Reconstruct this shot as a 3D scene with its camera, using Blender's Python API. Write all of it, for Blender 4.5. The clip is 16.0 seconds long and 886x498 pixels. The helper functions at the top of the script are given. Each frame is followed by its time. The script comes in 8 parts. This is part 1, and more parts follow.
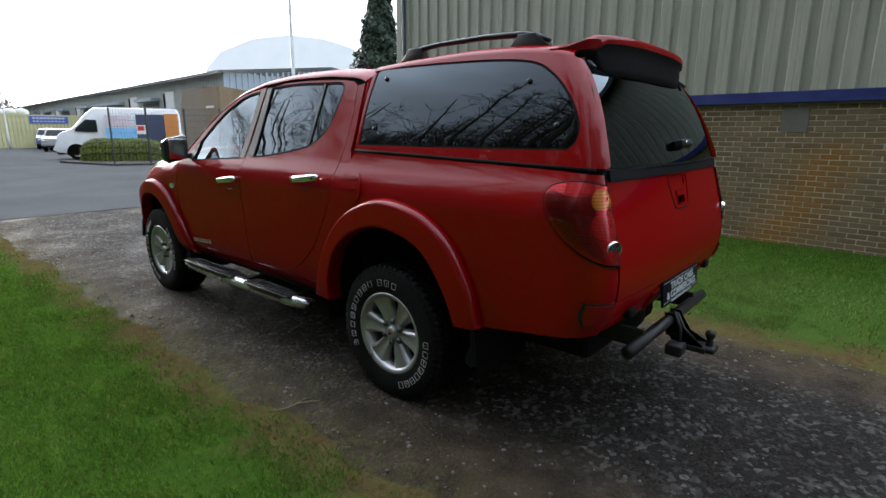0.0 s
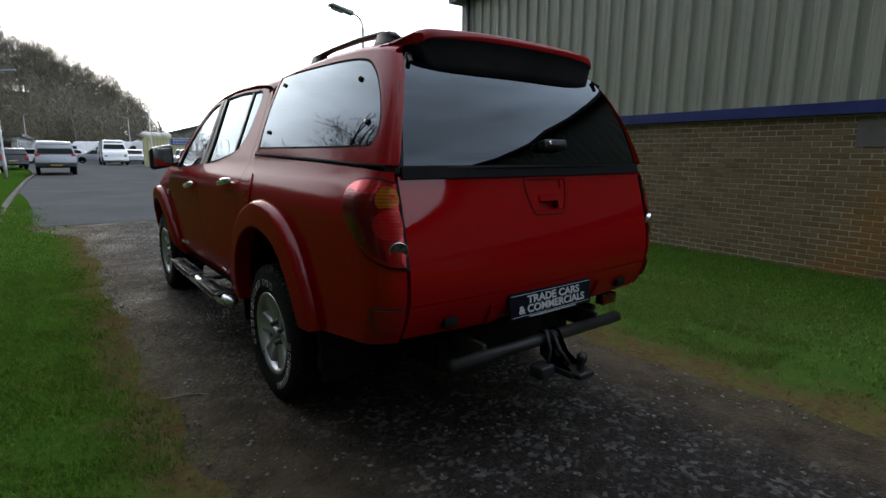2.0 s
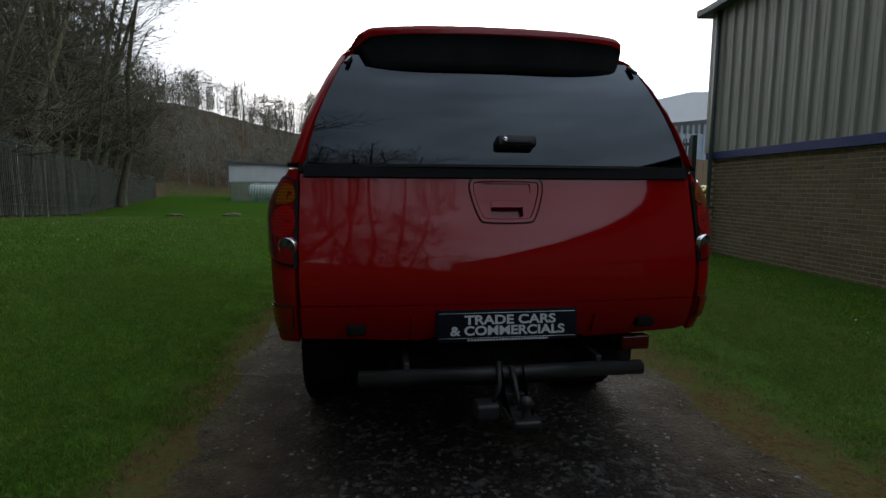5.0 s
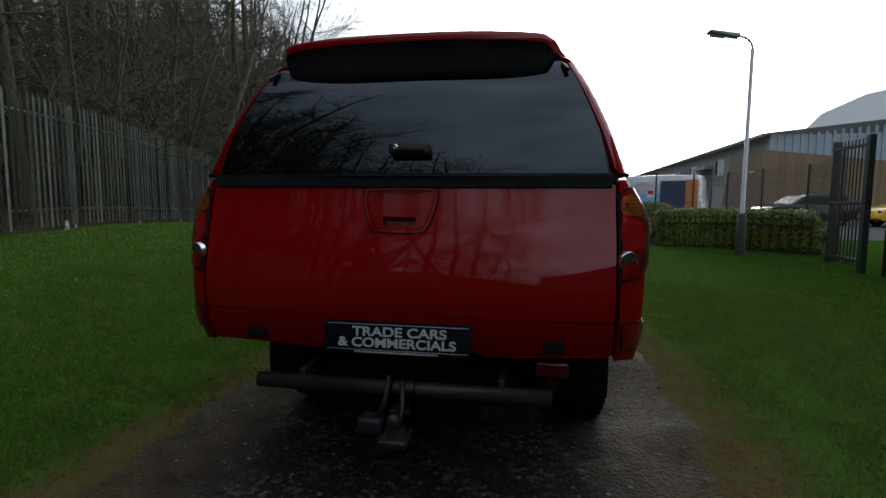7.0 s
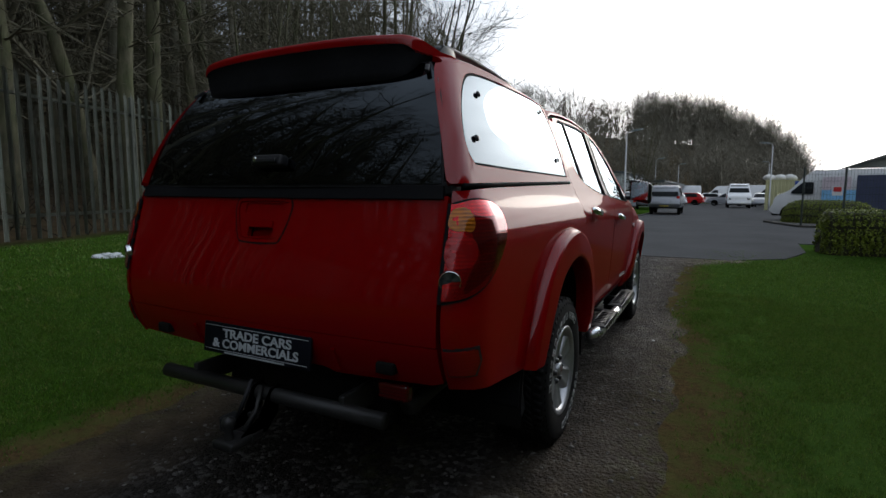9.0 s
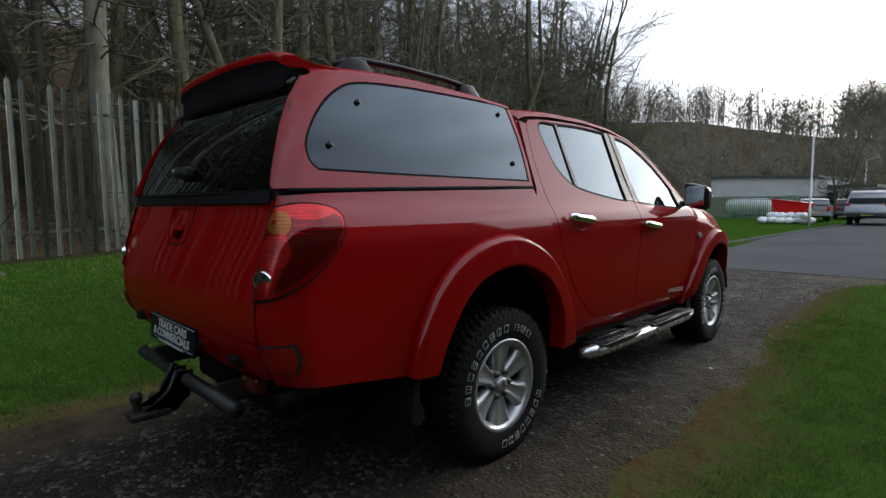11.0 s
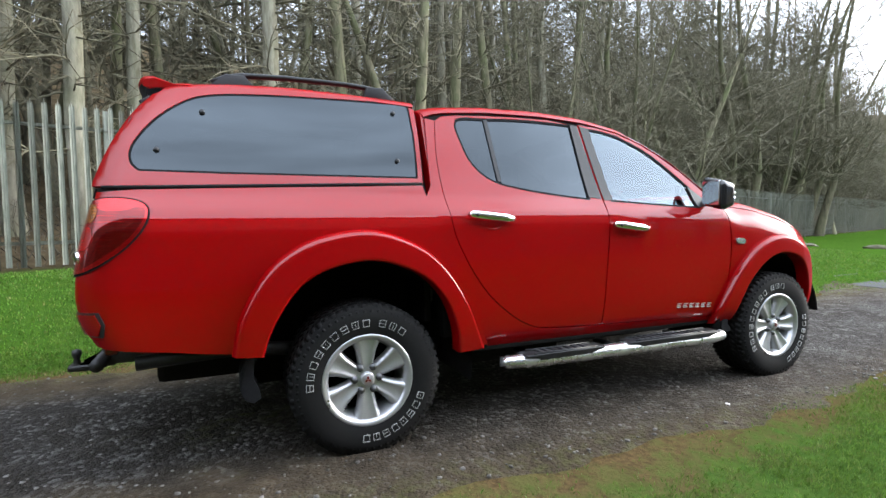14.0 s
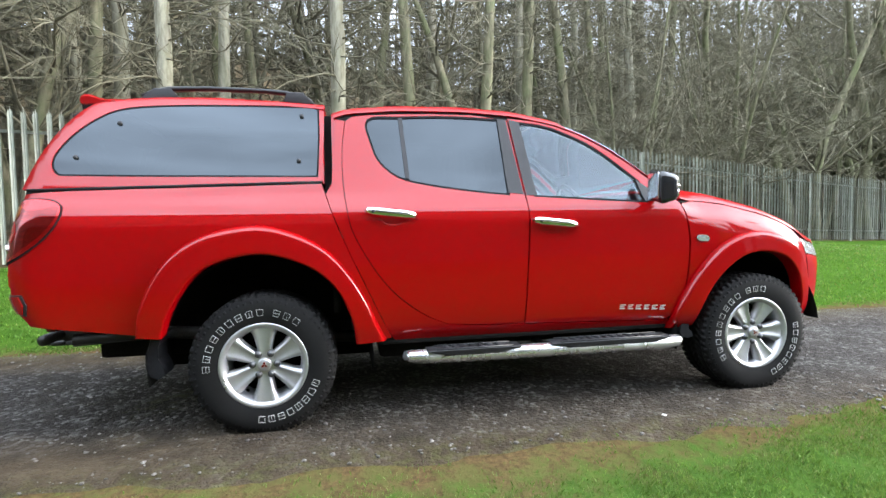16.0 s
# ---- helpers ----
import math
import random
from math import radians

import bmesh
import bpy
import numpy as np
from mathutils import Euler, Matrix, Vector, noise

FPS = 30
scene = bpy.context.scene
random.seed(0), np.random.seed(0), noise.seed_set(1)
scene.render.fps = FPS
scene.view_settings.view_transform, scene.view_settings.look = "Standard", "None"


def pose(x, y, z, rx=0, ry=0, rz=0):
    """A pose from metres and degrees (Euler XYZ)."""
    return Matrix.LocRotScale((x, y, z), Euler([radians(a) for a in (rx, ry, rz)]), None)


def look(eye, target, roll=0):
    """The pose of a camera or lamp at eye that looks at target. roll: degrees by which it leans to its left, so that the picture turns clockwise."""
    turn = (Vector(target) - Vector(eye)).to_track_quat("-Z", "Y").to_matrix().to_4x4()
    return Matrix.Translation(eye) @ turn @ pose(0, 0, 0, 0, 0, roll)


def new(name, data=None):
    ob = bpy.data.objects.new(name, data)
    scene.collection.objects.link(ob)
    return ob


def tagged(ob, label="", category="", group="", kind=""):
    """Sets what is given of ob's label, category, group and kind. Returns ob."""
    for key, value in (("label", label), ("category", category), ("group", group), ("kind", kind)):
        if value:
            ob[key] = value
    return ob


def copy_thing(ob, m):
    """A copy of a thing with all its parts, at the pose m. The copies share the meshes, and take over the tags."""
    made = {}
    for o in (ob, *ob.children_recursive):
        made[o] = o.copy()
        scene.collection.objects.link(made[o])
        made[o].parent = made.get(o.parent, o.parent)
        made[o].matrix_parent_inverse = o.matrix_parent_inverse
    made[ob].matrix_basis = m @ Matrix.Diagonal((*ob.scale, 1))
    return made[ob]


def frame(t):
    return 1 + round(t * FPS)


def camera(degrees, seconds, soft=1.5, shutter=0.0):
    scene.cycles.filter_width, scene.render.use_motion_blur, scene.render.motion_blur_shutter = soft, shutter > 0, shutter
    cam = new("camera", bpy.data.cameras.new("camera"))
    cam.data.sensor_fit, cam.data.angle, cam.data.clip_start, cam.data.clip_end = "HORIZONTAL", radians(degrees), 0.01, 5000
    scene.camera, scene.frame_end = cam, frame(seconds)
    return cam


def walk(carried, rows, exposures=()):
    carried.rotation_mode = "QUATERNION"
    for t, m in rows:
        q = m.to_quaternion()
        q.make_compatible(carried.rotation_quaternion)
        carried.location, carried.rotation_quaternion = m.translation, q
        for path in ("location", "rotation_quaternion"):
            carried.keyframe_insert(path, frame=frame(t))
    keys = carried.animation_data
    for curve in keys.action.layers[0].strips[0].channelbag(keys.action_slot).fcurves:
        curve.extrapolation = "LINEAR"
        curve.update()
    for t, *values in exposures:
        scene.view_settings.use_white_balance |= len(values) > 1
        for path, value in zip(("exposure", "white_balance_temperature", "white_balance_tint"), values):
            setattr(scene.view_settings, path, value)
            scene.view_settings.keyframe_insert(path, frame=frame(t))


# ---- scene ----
cam = camera(80.99, 16.0)

# the camera's way
PATH = [
    (0.0, look((-2.674, -1.934, 1.436), (-0.455, -0.026, 0.775), 0.35)),
    (0.5, look((-2.486, -2.135, 1.410), (-0.322, -0.166, 0.746), 0.25)),
    (1.0, look((-2.251, -2.329, 1.396), (-0.179, -0.256, 0.752), 0.27)),
    (1.5, look((-2.023, -2.516, 1.364), (-0.082, -0.306, 0.774), 0.42)),
    (2.0, look((-1.783, -2.703, 1.346), (0.020, -0.368, 0.802), 0.44)),
    (2.5, look((-1.520, -2.826, 1.316), (0.082, -0.340, 0.812), 0.32)),
    (3.0, look((-1.290, -2.931, 1.267), (0.072, -0.296, 0.817), 0.29)),
    (3.5, look((-1.052, -3.022, 1.262), (0.045, -0.256, 0.881), 0.31)),
    (4.0, look((-0.818, -3.044, 1.229), (0.017, -0.184, 0.876), 0.19)),
    (4.5, look((-0.645, -3.061, 1.221), (-0.086, -0.135, 0.873), 0.17)),
    (4.7, look((-0.595, -3.066, 1.213), (-0.101, -0.127, 0.863), 0.21)),
    (6.8, look((0.375, -3.024, 1.209), (-0.003, -0.063, 0.903), 0.38)),
    (7.0, look((0.471, -2.999, 1.214), (-0.024, -0.055, 0.918), 0.35)),
    (7.5, look((0.747, -2.902, 1.226), (-0.037, -0.020, 0.937), 0.32)),
    (8.0, look((1.029, -2.814, 1.267), (-0.006, -0.013, 0.974), 0.32)),
    (8.2, look((1.121, -2.771, 1.272), (0.020, 0.003, 0.971), 0.38)),
    (10.5, look((2.188, -2.122, 1.259), (0.276, 0.173, 0.977), -0.31)),
    (11.0, look((2.383, -1.941, 1.247), (0.275, 0.178, 0.990), -0.33)),
    (11.5, look((2.548, -1.793, 1.226), (0.280, 0.155, 0.983), -0.35)),
    (12.0, look((2.704, -1.590, 1.200), (0.294, 0.181, 0.970), -0.48)),
    (12.5, look((2.872, -1.330, 1.188), (0.351, 0.282, 0.973), -0.60)),
    (13.0, look((3.041, -1.116, 1.169), (0.434, 0.354, 0.967), -0.64)),
    (13.5, look((3.185, -0.892, 1.177), (0.500, 0.433, 0.995), -0.63)),
    (14.0, look((3.302, -0.634, 1.146), (0.546, 0.539, 0.981), -0.66)),
    (14.5, look((3.429, -0.383, 1.128), (0.618, 0.652, 0.964), -0.73)),
    (15.0, look((3.535, -0.140, 1.136), (0.678, 0.759, 0.969), -0.73)),
    (15.5, look((3.615, 0.120, 1.121), (0.715, 0.867, 0.951), -0.78)),
    (16.0, look((3.682, 0.417, 1.121), (0.742, 0.990, 0.953), -0.92)),
]
walk(cam, PATH, [(0, 0.78), (1.5, 0.15), (2.5, -0.20), (4.0, -0.50), (4.7, -0.60), (7.0, -0.70), (7.5, -0.88), (8.2, -1.02), (10.5, -0.55), (11.5, -0.02), (12.5, 0.60), (13.5, 1.30), (14.5, 1.82), (16, 2.10)])

# ---- daylight: an overcast sky with a low, veiled sun straight ahead of the parked pickup ----
world = bpy.data.worlds.new("overcast_sky")
scene.world = world
world.use_nodes = True
wn = world.node_tree
wn.nodes.clear()
sky = wn.nodes.new("ShaderNodeTexSky")
sky.sky_type = 'NISHITA'
sky.sun_disc = False
sky.sun_elevation, sky.sun_rotation = radians(17), radians(5)
sky.air_density, sky.dust_density, sky.ozone_density = 1.0, 4.0, 1.0
soften = wn.nodes.new("ShaderNodeHueSaturation")
soften.inputs["Saturation"].default_value = 0.30
cloud_pos = wn.nodes.new("ShaderNodeTexCoord")
cloud_map = wn.nodes.new("ShaderNodeMapping")
cloud_map.inputs["Scale"].default_value = (1.2, 1.2, 3.0)
cloud = wn.nodes.new("ShaderNodeTexNoise")
cloud.inputs["Scale"].default_value, cloud.inputs["Detail"].default_value = 2.2, 5.0
cloud_ramp = wn.nodes.new("ShaderNodeMapRange")
cloud_ramp.inputs[1].default_value, cloud_ramp.inputs[2].default_value = 0.3, 0.7
cloud_ramp.inputs[3].default_value, cloud_ramp.inputs[4].default_value = 0.75, 1.25
veil = wn.nodes.new("ShaderNodeMix")
veil.data_type = 'RGBA'
veil.inputs["Factor"].default_value = 0.55
veil.inputs["B"].default_value = (11.0, 12.6, 15.0, 1.0)
shade = wn.nodes.new("ShaderNodeVectorMath")
shade.operation = 'SCALE'
bg = wn.nodes.new("ShaderNodeBackground")
bg.inputs["Strength"].default_value = 0.15
wout = wn.nodes.new("ShaderNodeOutputWorld")
wn.links.new(sky.outputs[0], soften.inputs["Color"])
wn.links.new(soften.outputs[0], veil.inputs["A"])
wn.links.new(cloud_pos.outputs["Generated"], cloud_map.inputs[0])
wn.links.new(cloud_map.outputs[0], cloud.inputs["Vector"])
wn.links.new(cloud.outputs[0], cloud_ramp.inputs[0])
wn.links.new(veil.outputs["Result"], shade.inputs[0])
# thin cloud glows broadly round the veiled sun
toward = wn.nodes.new("ShaderNodeVectorMath")
toward.operation = 'DOT_PRODUCT'
toward.inputs[1].default_value = (math.sin(radians(5)) * math.cos(radians(17)), math.cos(radians(5)) * math.cos(radians(17)), math.sin(radians(17)))
glow = wn.nodes.new("ShaderNodeMapRange")
glow.interpolation_type = 'SMOOTHSTEP'
glow.inputs[1].default_value, glow.inputs[2].default_value, glow.inputs[3].default_value, glow.inputs[4].default_value = 0.60, 0.99, 0.98, 1.75
both = wn.nodes.new("ShaderNodeMath")
both.operation = 'MULTIPLY'
wn.links.new(cloud_pos.outputs["Generated"], toward.inputs[0])
wn.links.new(toward.outputs["Value"], glow.inputs[0])
lift = wn.nodes.new("ShaderNodeSeparateXYZ")
wn.links.new(cloud_pos.outputs["Generated"], lift.inputs[0])
zenith = wn.nodes.new("ShaderNodeMapRange")
zenith.inputs[1].default_value, zenith.inputs[2].default_value, zenith.inputs[3].default_value, zenith.inputs[4].default_value = 0.0, 1.0, 0.85, 1.45
wn.links.new(lift.outputs[2], zenith.inputs[0])
high = wn.nodes.new("ShaderNodeMath")
high.operation = 'MULTIPLY'
# the overcast is thinner over the open estate than over the wood
side_light = wn.nodes.new("ShaderNodeMapRange")
side_light.interpolation_type = 'SMOOTHSTEP'
side_light.inputs[1].default_value, side_light.inputs[2].default_value, side_light.inputs[3].default_value, side_light.inputs[4].default_value = -1.0, 0.9, 0.50, 1.30
wn.links.new(lift.outputs[0], side_light.inputs[0])
thin = wn.nodes.new("ShaderNodeMath")
thin.operation = 'MULTIPLY'
wn.links.new(glow.outputs[0], thin.inputs[0])
wn.links.new(side_light.outputs[0], thin.inputs[1])
wn.links.new(thin.outputs[0], high.inputs[0])
wn.links.new(zenith.outputs[0], high.inputs[1])
wn.links.new(high.outputs[0], both.inputs[0])
wn.links.new(cloud_ramp.outputs[0], both.inputs[1])
wn.links.new(both.outputs[0], shade.inputs["Scale"])
wn.links.new(shade.outputs[0], bg.inputs["Color"])
wn.links.new(bg.outputs[0], wout.inputs[0])

sun_data = bpy.data.lights.new("sun", 'SUN')
sun_data.energy, sun_data.angle, sun_data.color = 0.5, radians(14), (1.0, 0.93, 0.82)
sun = new("sun", sun_data)
sun.matrix_basis = look((30 * math.sin(radians(5)), 30 * math.cos(radians(5)), 30 * math.tan(radians(17))), (0, 0, 0))

# ---- materials ----


def rgb(r, g, b):
    return (r, g, b, 1.0)


class Nodes:
    """A small helper to write node materials."""

    def __init__(self, name):
        self.mat = bpy.data.materials.new(name)
        self.mat.use_nodes = True
        self.t = self.mat.node_tree
        self.t.nodes.clear()
        self.out = self.t.nodes.new("ShaderNodeOutputMaterial")
        self.pos = None

    def add(self, kind, **ins):
        n = self.t.nodes.new(kind)
        for k, v in ins.items():
            self.put(n.inputs[int(k[1:]) if k[0] == "i" and k[1:].isdigit() else k.replace("_", " ")], v)
        return n

    def put(self, socket, v):
        if isinstance(v, bpy.types.NodeSocket):
            self.t.links.new(v, socket)
        else:
            socket.default_value = v

    def coords(self, kind="Object"):
        if kind == "World":
            return self.add("ShaderNodeNewGeometry").outputs["Position"]
        return self.add("ShaderNodeTexCoord").outputs[kind]

    def noise(self, vec, scale, detail=4.0, rough=0.55):
        return self.add("ShaderNodeTexNoise", Vector=vec, Scale=scale, Detail=detail, Roughness=rough).outputs[0]

    def ramp(self, fac, lo, hi, a=0.0, b=1.0):
        return self.add("ShaderNodeMapRange", i0=fac, i1=lo, i2=hi, i3=a, i4=b).outputs[0]

    def mix(self, fac, a, b):
        n = self.t.nodes.new("ShaderNodeMix")
        n.data_type = 'RGBA'
        self.put(n.inputs["Factor"], fac), self.put(n.inputs["A"], a), self.put(n.inputs["B"], b)
        return n.outputs["Result"]

    def math(self, op, a, b=0.0):
        n = self.t.nodes.new("ShaderNodeMath")
        n.operation = op
        self.put(n.inputs[0], a), self.put(n.inputs[1], b)
        return n.outputs[0]

    def xyz(self, vec):
        return self.add("ShaderNodeSeparateXYZ", i0=vec).outputs

    def stretch(self, vec, x, y, z):
        return self.add("ShaderNodeMapping", Vector=vec, Scale=(x, y, z)).outputs[0]

    def bump(self, height, strength, distance):
        return self.add("ShaderNodeBump", Height=height, Strength=strength, Distance=distance).outputs[0]

    def finish(self, **ins):
        b = self.add("ShaderNodeBsdfPrincipled", **ins)
        self.t.links.new(b.outputs[0], self.out.inputs[0])
        return self.mat


def grainy(name, dark, light, scale=6.0, rough=0.6, metal=0.0, bump=0.2, fine=60.0, depth=0.004, spec=0.5):
    """A plain surface with broad stains and fine grain."""
    n = Nodes(name)
    p = n.coords("Object")
    broad, grain = n.noise(p, scale), n.noise(p, fine, 3.0)
    fac = n.math('ADD', n.math('MULTIPLY', broad, 0.65), n.math('MULTIPLY', grain, 0.35))
    col = n.mix(n.ramp(fac, 0.35, 0.65), rgb(*dark), rgb(*light))
    r = n.ramp(broad, 0.3, 0.7, max(rough - 0.08, 0.02), min(rough + 0.08, 1.0))
    return n.finish(Base_Color=col, Roughness=r, Metallic=metal, Normal=n.bump(grain, bump, depth), Specular_IOR_Level=spec)


def car_paint(name, base, rough=0.25, dust=0.06, coat=1.0, ior=1.46):
    n = Nodes(name)
    p = n.coords("Object")
    broad = n.noise(p, 2.3)
    col = n.mix(n.math('MULTIPLY', n.ramp(broad, 0.45, 0.75), dust), rgb(*base), rgb(0.22, 0.17, 0.13))
    z = n.xyz(p)[2]
    grime = n.math('MULTIPLY', n.ramp(z, 0.75, 0.45), n.ramp(n.noise(p, 9.0, 6.0), 0.45, 0.7))
    col = n.mix(n.math('MULTIPLY', grime, 0.06), col, rgb(0.05, 0.03, 0.02))
    return n.finish(Base_Color=col, Roughness=rough, Specular_IOR_Level=0.01, Coat_Weight=coat, Coat_Roughness=n.ramp(broad, 0.3, 0.7, 0.02, 0.055), Coat_IOR=ior)


def window_glass(name, tint, rough=0.0, ior=1.53):
    """Real tinted glass: it lets the tint's share of light through and mirrors by Fresnel."""
    n = Nodes(name)
    clear = n.add("ShaderNodeBsdfTransparent", Color=rgb(*tint))
    gloss = n.add("ShaderNodeBsdfGlossy", Color=rgb(0.80, 0.91, 1.0), Roughness=rough)
    fres = n.add("ShaderNodeFresnel", IOR=ior)
    mix = n.add("ShaderNodeMixShader", i0=fres.outputs[0], i1=clear.outputs[0], i2=gloss.outputs[0])
    n.t.links.new(mix.outputs[0], n.out.inputs[0])
    return n.mat


BRIGHT = grainy("polished_steel", (0.55, 0.56, 0.57), (0.68, 0.68, 0.69), rough=0.28, metal=0.9, bump=0.03, fine=160, depth=0.001)
RED = car_paint("red_car_paint", (0.207, 0.0002, 0.0012), rough=0.6, dust=0.0, coat=0.26, ior=2.1)
BLACK = grainy("black_plastic", (0.012, 0.012, 0.013), (0.022, 0.022, 0.024), rough=0.42, bump=0.15, fine=240, depth=0.001, spec=0.22)
SATIN = grainy("satin_black_metal", (0.012, 0.012, 0.012), (0.026, 0.025, 0.024), rough=0.4, metal=0.0, bump=0.1, fine=120, depth=0.001, spec=0.25)
DARK_NUT = grainy("dark_zinc_nut", (0.05, 0.05, 0.052), (0.09, 0.09, 0.092), rough=0.35, metal=0.7, bump=0.0)
GLOSS = grainy("gloss_black_plastic", (0.008, 0.008, 0.009), (0.012, 0.012, 0.013), rough=0.12, bump=0.0, spec=0.5)
DARK = grainy("dark_underside", (0.006, 0.006, 0.006), (0.014, 0.013, 0.012), rough=0.9, bump=0.2, spec=0.05)
TYRE = grainy("tyre_rubber", (0.0055, 0.0055, 0.0055), (0.0105, 0.0102, 0.010), rough=0.75, bump=0.15, fine=150, depth=0.001, spec=0.10)
ALLOY = grainy("silver_alloy", (0.36, 0.36, 0.37), (0.46, 0.46, 0.47), rough=0.34, metal=0.75, bump=0.03, fine=200, depth=0.001)
CHROME = grainy("chrome", (0.72, 0.72, 0.73), (0.82, 0.82, 0.82), rough=0.12, metal=1.0, bump=0.0)
WHITE_RUBBER = grainy("white_lettering", (0.34, 0.34, 0.32), (0.46, 0.46, 0.44), rough=0.6, bump=0.05)
PRIVACY = window_glass("privacy_glass", (0.012, 0.014, 0.016))
CLEAR = window_glass("clear_car_glass", (0.50, 0.56, 0.54), ior=1.65)
SILVER_PAINT = grainy("silver_lettering", (0.5, 0.5, 0.5), (0.6, 0.6, 0.6), rough=0.35, metal=0.6, bump=0.0)
SEAT = grainy("grey_seat_cloth", (0.05, 0.05, 0.055), (0.09, 0.09, 0.095), rough=0.9, bump=0.3, fine=300, depth=0.002)


def lens(name, col, rough=0.08, dim=0.45, ridge=0.08, metal=0.0):
    n = Nodes(name)
    p = n.coords("Object")
    wave = n.add("ShaderNodeTexWave", Vector=p, Scale=26.0, Distortion=0.0)
    wave.bands_direction = 'Z'
    c = n.mix(n.ramp(n.math('MULTIPLY', wave.outputs[0], n.ramp(n.noise(p, 13.0, 2.0), 0.38, 0.55)), 0.1, 0.5, 0.6, 0.0), rgb(*col), rgb(*[v * dim for v in col]))
    return n.finish(Base_Color=c, Roughness=rough, Metallic=metal, Coat_Weight=0.7, Coat_Roughness=0.02, Specular_IOR_Level=0.1, Normal=n.bump(wave.outputs[0], ridge, 0.003))


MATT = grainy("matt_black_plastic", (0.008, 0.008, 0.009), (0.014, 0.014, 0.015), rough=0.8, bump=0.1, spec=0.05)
RED_LENS = lens("red_lamp_lens", (0.40, 0.003, 0.005), rough=0.16, dim=0.6, ridge=0.03, metal=0.75)
DEEP_LENS = lens("deep_red_lamp_cell", (0.16, 0.0008, 0.0015), rough=0.14, dim=0.5, ridge=0.05, metal=0.75)
BRAKE_LENS = lens("bright_red_brake_lens", (0.34, 0.004, 0.005), rough=0.2, dim=0.5, ridge=0.06, metal=0.3)
DARK_LENS = lens("dark_reflector", (0.07, 0.002, 0.002))
REFLECTOR = lens("corner_reflector", (0.20, 0.003, 0.003), dim=0.8, ridge=0.02)
LAMP_GLASS = grainy("dark_lamp_glass", (0.02, 0.024, 0.027), (0.11, 0.12, 0.125), scale=60, rough=0.08, metal=0.4, bump=0.2, fine=150, depth=0.002)
AMBER_LENS = lens("amber_lamp_lens", (0.32, 0.092, 0.005), rough=0.18, dim=0.35, ridge=0.12, metal=0.55)
CLEAR_LENS = grainy("clear_lamp_lens", (0.45, 0.47, 0.48), (0.75, 0.77, 0.78), scale=40, rough=0.1, metal=0.8, bump=0.3, fine=150, depth=0.002)

# ---- mesh helpers ----
from mathutils.geometry import delaunay_2d_cdt


def part(name, bm, material, parent=None, label="", smooth=True, matrix=None):
    """Link a bmesh as one mesh object, under a thing or a part."""
    me = bpy.data.meshes.new(name)
    bm.to_mesh(me)
    bm.free()
    if smooth:
        me.shade_smooth()
    ob = new(name, me)
    me.materials.append(material)
    if matrix is not None:
        ob.matrix_basis = matrix
    if parent is not None:
        ob.parent = parent
    return tagged(ob, label)


def thing(name, label, category, place=None, group="", kind=""):
    """An Empty at the base of a thing that parents its parts."""
    ob = new(name)
    ob.empty_display_size = 0.1
    if place is not None:
        ob.matrix_basis = place
    return tagged(ob, label, category, group, kind)


def block(bm, x0, x1, y0, y1, z0, z1, bevel=0.0, seg=2, m=None):
    """Add a bevelled box to a bmesh."""
    r = bmesh.ops.create_cube(bm, size=1.0)
    vs = r["verts"]
    bmesh.ops.scale(bm, vec=(x1 - x0, y1 - y0, z1 - z0), verts=vs)
    bmesh.ops.translate(bm, vec=((x0 + x1) / 2, (y0 + y1) / 2, (z0 + z1) / 2), verts=vs)
    if bevel > 0:
        es = list({e for v in vs for e in v.link_edges})
        r2 = bmesh.ops.bevel(bm, geom=es, offset=bevel, segments=seg, affect='EDGES', profile=0.6)
        vs = list({v for f in r2["faces"] for v in f.verts} | {v for v in vs if v.is_valid})
    if m is not None:
        bmesh.ops.transform(bm, matrix=m, verts=vs)
    return vs


def box(x0, x1, y0, y1, z0, z1, bevel=0.0, seg=2, m=None):
    bm = bmesh.new()
    block(bm, x0, x1, y0, y1, z0, z1, bevel, seg, m)
    return bm


def tube(points, radius, sides=10, bm=None, cap=True):
    """A tube along points; radius is a number or a list."""
    bm = bm or bmesh.new()
    pts = [Vector(p) for p in points]
    rad = radius if isinstance(radius, (list, tuple)) else [radius] * len(pts)
    rings, up = [], Vector((0, 0, 1))
    for i, p in enumerate(pts):
        d = (pts[min(i + 1, len(pts) - 1)] - pts[max(i - 1, 0)]).normalized()
        a = d.cross(up)
        a = a.normalized() if a.length > 1e-3 else d.cross(Vector((1, 0, 0))).normalized()
        b = a.cross(d).normalized()
        up = b
        rings.append([bm.verts.new(p + rad[i] * (math.cos(w) * a + math.sin(w) * b)) for w in [2 * math.pi * k / sides for k in range(sides)]])
    for r0, r1 in zip(rings, rings[1:]):
        for k in range(sides):
            bm.faces.new((r0[k], r0[(k + 1) % sides], r1[(k + 1) % sides], r1[k]))
    if cap:
        bm.faces.new(rings[0][::-1]), bm.faces.new(rings[-1])
    return bm


